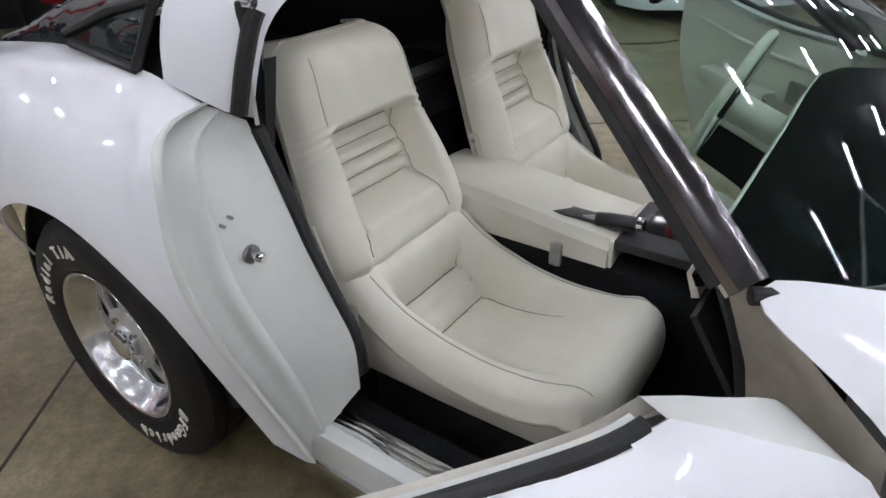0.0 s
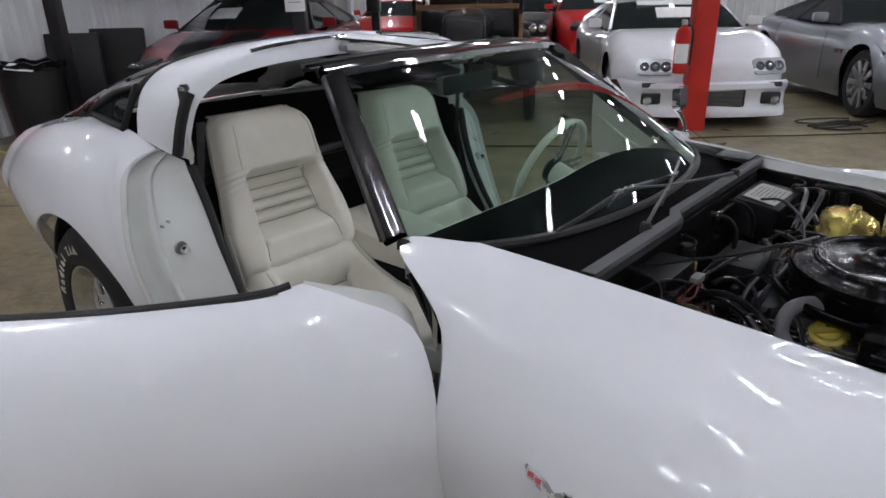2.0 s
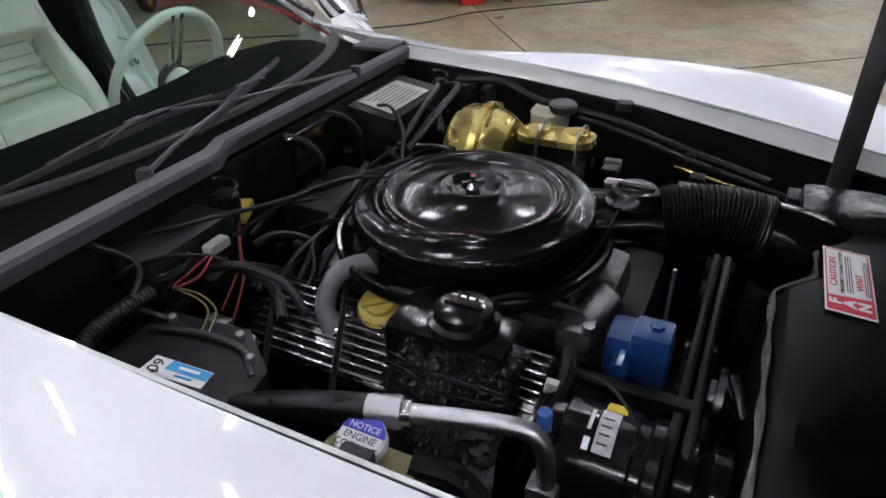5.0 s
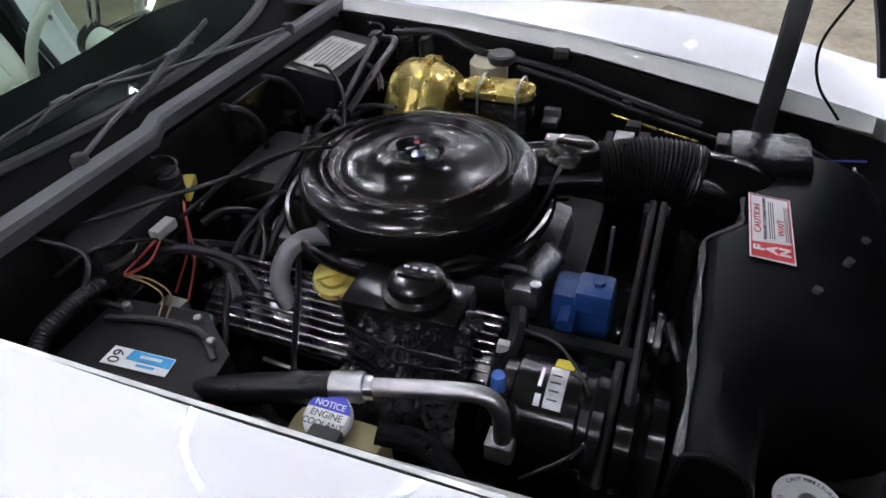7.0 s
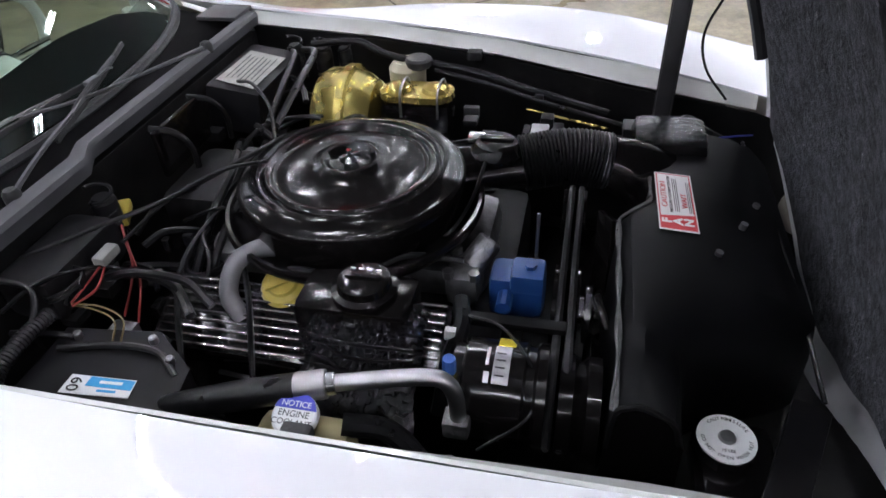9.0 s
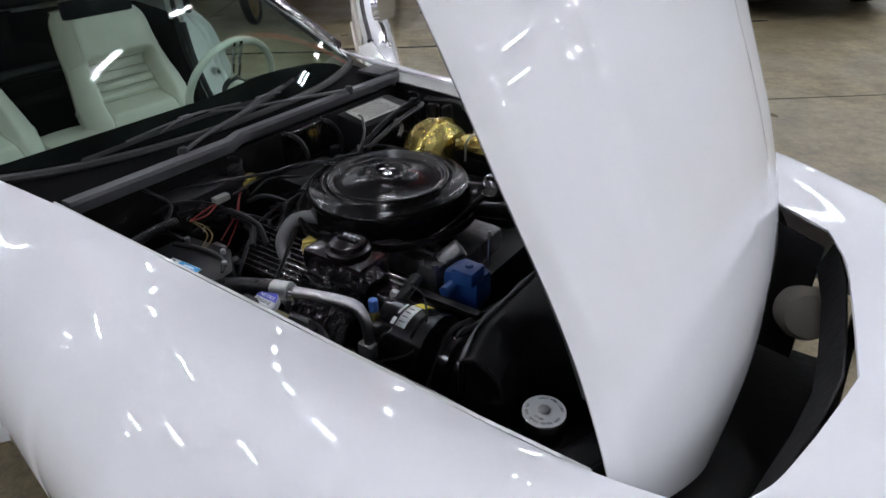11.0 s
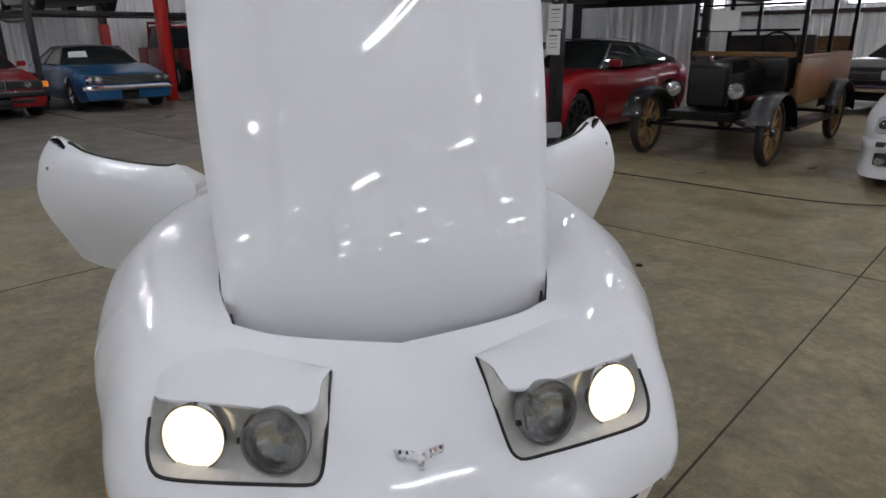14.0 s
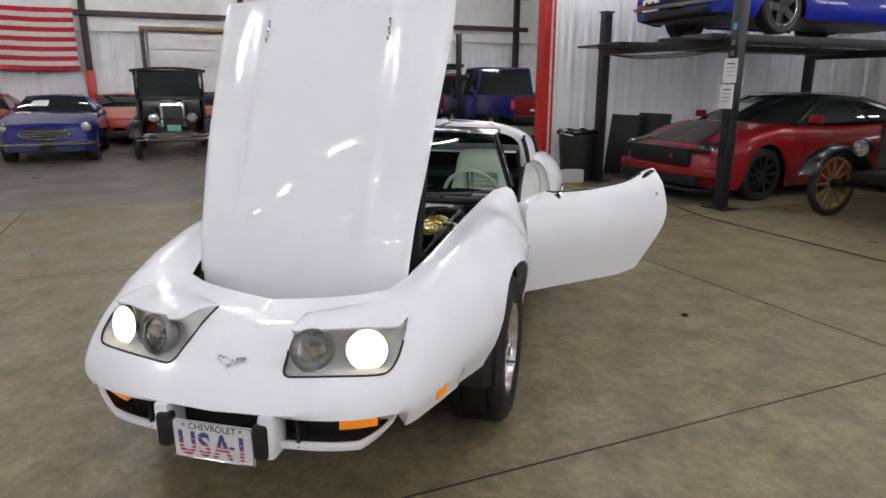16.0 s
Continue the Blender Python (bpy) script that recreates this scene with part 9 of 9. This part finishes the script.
    if not wood:
        for z in (0.50, 0.42):
            part("bumper_bar", tube([(0.30, -0.80, z), (0.42, -0.5, z), (0.44, 0, z), (0.42, 0.5, z), (0.30, 0.80, z)], 0.028, 24, 8), CHROME, t)
        part("badge_plate", box((0.16, 0.0, 0.62), (0.012, 0.26, 0.13), 0.004), mat("green_plate", (0.10, 0.28, 0.22), 0.5), t)
        part("lamp_bar", cyl((0.12, -0.36, 0.80), (0.12, 0.36, 0.80), 0.014, seg=8), CHROME, t)
        for s in (-1, 1):
            part("lamp_rim", lathe([(0.098, 0.0), (0.108, 0.01), (0.10, 0.022), (0.09, 0.014)], pose(0.14, s * 0.36, 0.83, 0, 90, 0), 24), CHROME, t)
    else:
        part("sheet", box((x0 + 0.08, -0.25, 1.60), (0.006, 0.36, 0.24)), PAPER, sc)
        part("box_side", box((x1 + 0.3, 0, 1.0), (0.5, bw * 1.9, 0.4), 0.02), WOOD, t)
    return t


vintage("black antique depot wagon with varnished wood body and spoked wheels", at(-1.42, 6.40, -90), False, 0.385, 1.47, 2.75, 3.9, True)
vintage("black 1920s sedan with chrome lamps and twin-bar bumper", at(-11.75, -0.52, 0), True, 0.36, 1.42, 2.75, 4.1, False)

# ---- lifts, posts and loose things of the hall ----
def four_post(m, label, l=4.5, w=2.55, zp=2.05, posts_h=2.55, papers=True):
    t = thing("four_post_lift", label, "car lift", "", m)
    for i, (x, y) in enumerate(((0, 0), (w, 0), (0, l), (w, l))):
        p = part("post", box((x, y, posts_h / 2), (0.13, 0.13, posts_h), 0.01), LIFTBLACK, t)
        part("foot", box((x, y, 0.008), (0.34, 0.30, 0.016), 0.003), LIFTBLACK, p)
        part("cap", box((x, y, posts_h + 0.01), (0.17, 0.17, 0.02), 0.003), LIFTBLACK, p)
    for y in (0, l):
        part("cross_beam", box((w / 2, y, zp - 0.05), (w, 0.12, 0.13), 0.008), LIFTBLACK, t)
    for x in (0.42, w - 0.42):
        rw_ = part("runway", box((x, l / 2, zp), (0.50, l + 0.5, 0.09), 0.008), LIFTBLACK, t)
        for k in range(9):
            part("tread_bar", box((x, 0.1 + (l - 0.2) * k / 8, zp + 0.048), (0.48, 0.02, 0.008)), LIFTBLACK, rw_)
        part("ramp", box((x, -0.42, zp - 0.02), (0.46, 0.42, 0.03), 0.004, Matrix.Translation((0, 0, 0))), LIFTBLACK, t)
    part("power_unit", box((0.0 + w, l * 0.97, 1.25), (0.22, 0.18, 0.30), 0.02), BLACK, t)
    for k in range(3):
        part("cable", tube([(0.06, 0.05, zp - 0.11), (w * 0.3, 0.10, zp - 0.15 - 0.02 * k), (w * 0.7, 0.1, zp - 0.14 - 0.02 * k), (w - 0.06, 0.05, zp - 0.11)], 0.007, 20, 6), BLACK, t)
    return t


l1 = four_post(HALL @ pose(-5.58, 5.62, 0), "black four-post car lift with notices taped to a post")
for z, dx in ((1.66, 0.0), (1.36, -0.02)):
    sh_ = part("notice", box((2.55 + dx, -0.072, z), (0.20, 0.003, 0.28)), PAPER, l1)
    for k in range(4):
        part("text_bar", box((2.55 + dx, -0.0745, z + 0.08 - 0.045 * k), (0.12, 0.001, 0.005 if k else 0.014)), DARKIN, sh_)
part("maker_letters", box((2.55, -0.068, 2.16), (0.05, 0.004, 0.07)), LBLUE, l1)
for k in range(5):
    part("letter_bar", box((2.55, -0.068, 1.98 - 0.12 * k), (0.055, 0.004, 0.06), 0.004), STEEL, l1)
l2 = four_post(HALL @ pose(-17.4, 3.2, 0, 0, 0, 0), "black four-post car lift in the further bay", 4.2, 2.5, 2.05, 2.9)
l3 = car("dark sedan up on the far lift", at(-15.0, 4.5, 0, 2.10), 4.6, 1.8, 1.35, BLACKP, 2.7, 0.9, 0.32, 0.2, 5, SILVERW, 0.2, 0.72, 0.95, 0.92, 0.95, 0.9, paper=())


def steel_post(name, u, v, h, material, label, w=0.20, m=None):
    b = BM()
    box((0, -w * 0.42, h / 2), (w, 0.014, h), 0.002, bm=b)
    box((0, w * 0.42, h / 2), (w, 0.014, h), 0.002, bm=b)
    box((0, 0, h / 2), (0.012, w * 0.82, h), 0.0, bm=b)
    box((0, 0, 0.01), (w + 0.06, w + 0.06, 0.02), 0.003, bm=b)
    return single(name, b, material, label, "post", kind="structure", m=HALL @ pose(u, v, 0))


single("red_post", box((0, 0, ROOF_Z / 2), (0.215, 0.20, ROOF_Z), 0.012), REDPAINT, "red painted square steel column", "post", kind="structure", m=HALL @ pose(0.94, 5.72, 0))
steel_post("red_post_2", -6.46, 5.12, ROOF_Z, REDPAINT, "red painted steel column at the end of the partition", 0.22)
steel_post("red_post_3", -14.78, 6.05, ROOF_Z, REDPAINT, "red painted steel column in the further bay", 0.25)
# the flag wall: columns, girts, door frame
for v in (-2.62, 1.9, 6.5, 12.0, -7.5):
    steel_post("wall_column", -19.75, v, ROOF_Z, BEAM, "dark primer wall column", 0.2)
    single("column_wrap", box((0, 0, 0.95), (0.24, 0.24, 1.9), 0.01), REDPAINT, "red painted lower part of a wall column", "post", kind="structure", m=HALL @ pose(-19.74, v, 0))
for z in (3.55, 4.7):
    single("wall_girt", box((-19.72, 0, z), (0.10, 25, 0.16), 0.01), BEAM, "dark steel wall girt", "beam", kind="structure", m=HALL)
single("wall_liner", box((-19.85, 4.0, 4.3), (0.05, 33, 2.5), 0.0), FOIL, "white insulation above the wall panels", "wall", kind="structure", m=HALL)
od = thing("overhead_door", "white sectional overhead door in a steel frame", "door", "", HALL @ pose(-19.66, 0.3, 0))
for k in range(6):
    part("section", box((0, 0, 0.28 + 0.5 * k), (0.05, 2.6, 0.485), 0.012), FOIL, od)
for s in (-1, 1):
    part("jamb", box((0.02, s * 1.38, 1.6), (0.10, 0.12, 3.2), 0.01), BEAM, od)
    part("track", tube([(0.10, s * 1.25, 0.1), (0.10, s * 1.25, 2.6), (0.5, s * 1.25, 3.1)], 0.03, 16, 6), STEEL, od)
part("door_head", box((0.02, 0, 3.15), (0.12, 2.9, 0.14), 0.01), WOOD, od)
# the flag: thirteen stripes hanging in soft folds
STR_W = mat("flag_white_cloth", (0.60, 0.57, 0.52), 0.8, vary=0.1)
STR_R = mat("flag_red_cloth", (0.46, 0.02, 0.03), 0.8, vary=0.1)
STR_B = mat("flag_blue_cloth", (0.03, 0.04, 0.16), 0.8, vary=0.1)
flag = thing("flag", "large striped cloth flag hung flat on the wall", "flag", "", HALL @ pose(-19.55, -2.86, 1.90))
for k in range(13):
    rws_ = []
    for j in range(21):
        y = -3.3 * j / 20
        ripple = 0.03 * math.sin(y * 2.3) + 0.015 * math.sin(y * 5 + k)
        dz = 0.02 * math.sin(y * 1.7)
        rws_.append([(ripple, y, 0.135 * k + dz), (ripple + 0.004, y, 0.135 * (k + 1) + dz)])
    part("stripe", thick(grid(rws_), 0.004), STR_R if k % 2 == 0 else STR_W, flag)
part("canton", box((0.05, -2.6, 1.29), (0.012, 1.35, 0.94), 0.004), STR_B, flag)

# fire extinguisher on the red post
fe_ = thing("fire_extinguisher", "red fire extinguisher hung on the red column", "extinguisher", "", HALL @ pose(0.73, 5.60, 0.58))
part("cylinder", lathe([(0, 0), (0.066, 0.0), (0.072, 0.02), (0.072, 0.36), (0.06, 0.41), (0.025, 0.44), (0.025, 0.46), (0, 0.46)], None, 28), paint("extinguisher_red", (0.50, 0.015, 0.012)), fe_)
part("valve", box((0, 0, 0.475), (0.05, 0.05, 0.05), 0.008), STEEL, fe_)
part("lever", box((-0.02, 0, 0.515), (0.13, 0.025, 0.014), 0.004), BLACK, fe_)
part("hose", tube([(0.03, 0, 0.47), (0.08, -0.02, 0.40), (0.085, -0.02, 0.2), (0.08, -0.02, 0.08)], 0.010, 16, 8), RUBBER, fe_)
part("label", lathe([(0.0735, 0.10), (0.0735, 0.28)], pose(0, 0, 0, 0, 0, 200), 14, sweep=radians(110)), PAPER, fe_)
part("bracket", box((0.04, 0.075, 0.25), (0.12, 0.03, 0.04), 0.004), STEEL, fe_)

# bin and the black boards behind it
bn = thing("trash_can", "large black plastic trash can with a bag liner", "trash can", "", HALL @ pose(-5.86, 5.42, 0))
part("can", lathe([(0, 0.0), (0.25, 0.0), (0.26, 0.03), (0.315, 0.72), (0.33, 0.73), (0.33, 0.76), (0.30, 0.76), (0.25, 0.1), (0, 0.1)], None, 32), BLACK, bn)
rim_ = [(0.325 * math.cos(TAU * i / 24), 0.325 * math.sin(TAU * i / 24), 0.765 + 0.02 * math.sin(i * 2.3)) for i in range(25)]
part("bag_liner", tube(rim_, 0.03, 60, 8), WRAP, bn)
part("paper_scrap", box((-0.10, -0.1, 0.79), (0.25, 0.18, 0.012), 0.002, pose(0, 0, 0, 12, 8, 20)), PAPER, bn)
for k, (u, v, rz, w_, h_) in enumerate(((-5.98, 6.35, 12, 0.60, 1.02), (-5.55, 6.55, 8, 0.62, 1.06))):
    pn = single("black_board", box((0, 0, h_ / 2), (w_, 0.09, h_), 0.02, pose(0, 0, 0, 0, 0, 0)), BLACK, "black foam panel leaning against the wall", "panel", "leaning panels", m=HALL @ pose(u, v, 0, -8, 0, rz))

# hoses and cords on the floor
HOSEY = mat("yellow_hose", (0.30, 0.26, 0.05), 0.5, vary=0.15)
single("air_hose", tube([(-3.5, 5.22, 0.012), (-2.6, 4.98, 0.012), (-1.2, 4.95, 0.012), (0.2, 4.95, 0.012), (0.9, 5.25, 0.012), (2.0, 5.35, 0.012), (3.2, 5.5, 0.012)], 0.006, 60, 8), RUBBER, "black air hose lying across the floor", "hose", m=HALL)
single("floor_hose", tube([(-6.9, 4.6, 0.012), (-6.2, 4.85, 0.012), (-5.7, 4.72, 0.012), (-5.0, 4.9, 0.012), (-4.2, 5.2, 0.012)], 0.012, 50, 8), HOSEY, "yellow air hose on the floor", "hose", m=HALL)
for k in range(4):
    single("cord_loop", tube([(2.45 + (0.26 + 0.05 * k) * math.cos(TAU * i / 12), 5.75 + 0.16 * math.sin(TAU * i / 12 + k) + 0.04 * k, 0.012 + 0.012 * k) for i in range(11)], 0.009, 40, 6), RUBBER, "black extension cord coiled on the floor", "cord", "cord loops", m=HALL)
# pebble on the floor
single("pebble", lathe([(0, 0.016), (0.018, 0.012), (0.026, 0.0), (0, 0)], None, 9), BAYB, "small dark pebble on the concrete", "pebble", m=pose(-1.576, 1.792, 0))

# high windows of the far end wall
DAYL = mat("daylight_pane", (1, 1, 1), 0.5, vary=0, rvary=0, emit=(0.88, 0.94, 1.0), power=5)
for k in range(9):
    wn_ = thing("window_%d" % (k + 1), "high horizontal window with white daylight", "window", "", HALL @ pose(-9.5 + 2.9 * k, V1 - 0.06, 2.75))
    wn_["kind"] = "structure"
    part("pane", box((0, 0, 0), (1.5, 0.02, 0.62)), DAYL, wn_)
    for s in (-1, 1):
        part("window_frame", box((s * 0.78, -0.03, 0), (0.06, 0.08, 0.74), 0.008), PAPER, wn_)
        part("window_frame", box((0, -0.03, s * 0.34), (1.62, 0.08, 0.06), 0.008), PAPER, wn_)
for z in (2.2, 3.4):
    single("wall_girt", box((-1, V1 - 0.1, z), (36, 0.12, 0.14), 0.01), BEAM, "dark steel wall girt", "beam", kind="structure", m=HALL)

b = lathe([(0, 0), (0.27, 0), (0.29, 0.02), (0.285, 0.28), (0.295, 0.30), (0.285, 0.32), (0.285, 0.58), (0.295, 0.60), (0.285, 0.62), (0.285, 0.86), (0.295, 0.88), (0.27, 0.885), (0, 0.87)], None, 28)
single("drum", b, mat("blue_drum_paint", (0.015, 0.03, 0.22), 0.4, coat=0.3, vary=0.15), "dark blue steel drum standing by the red truck", "drum", m=HALL @ pose(-12.9, 11.75, 0))
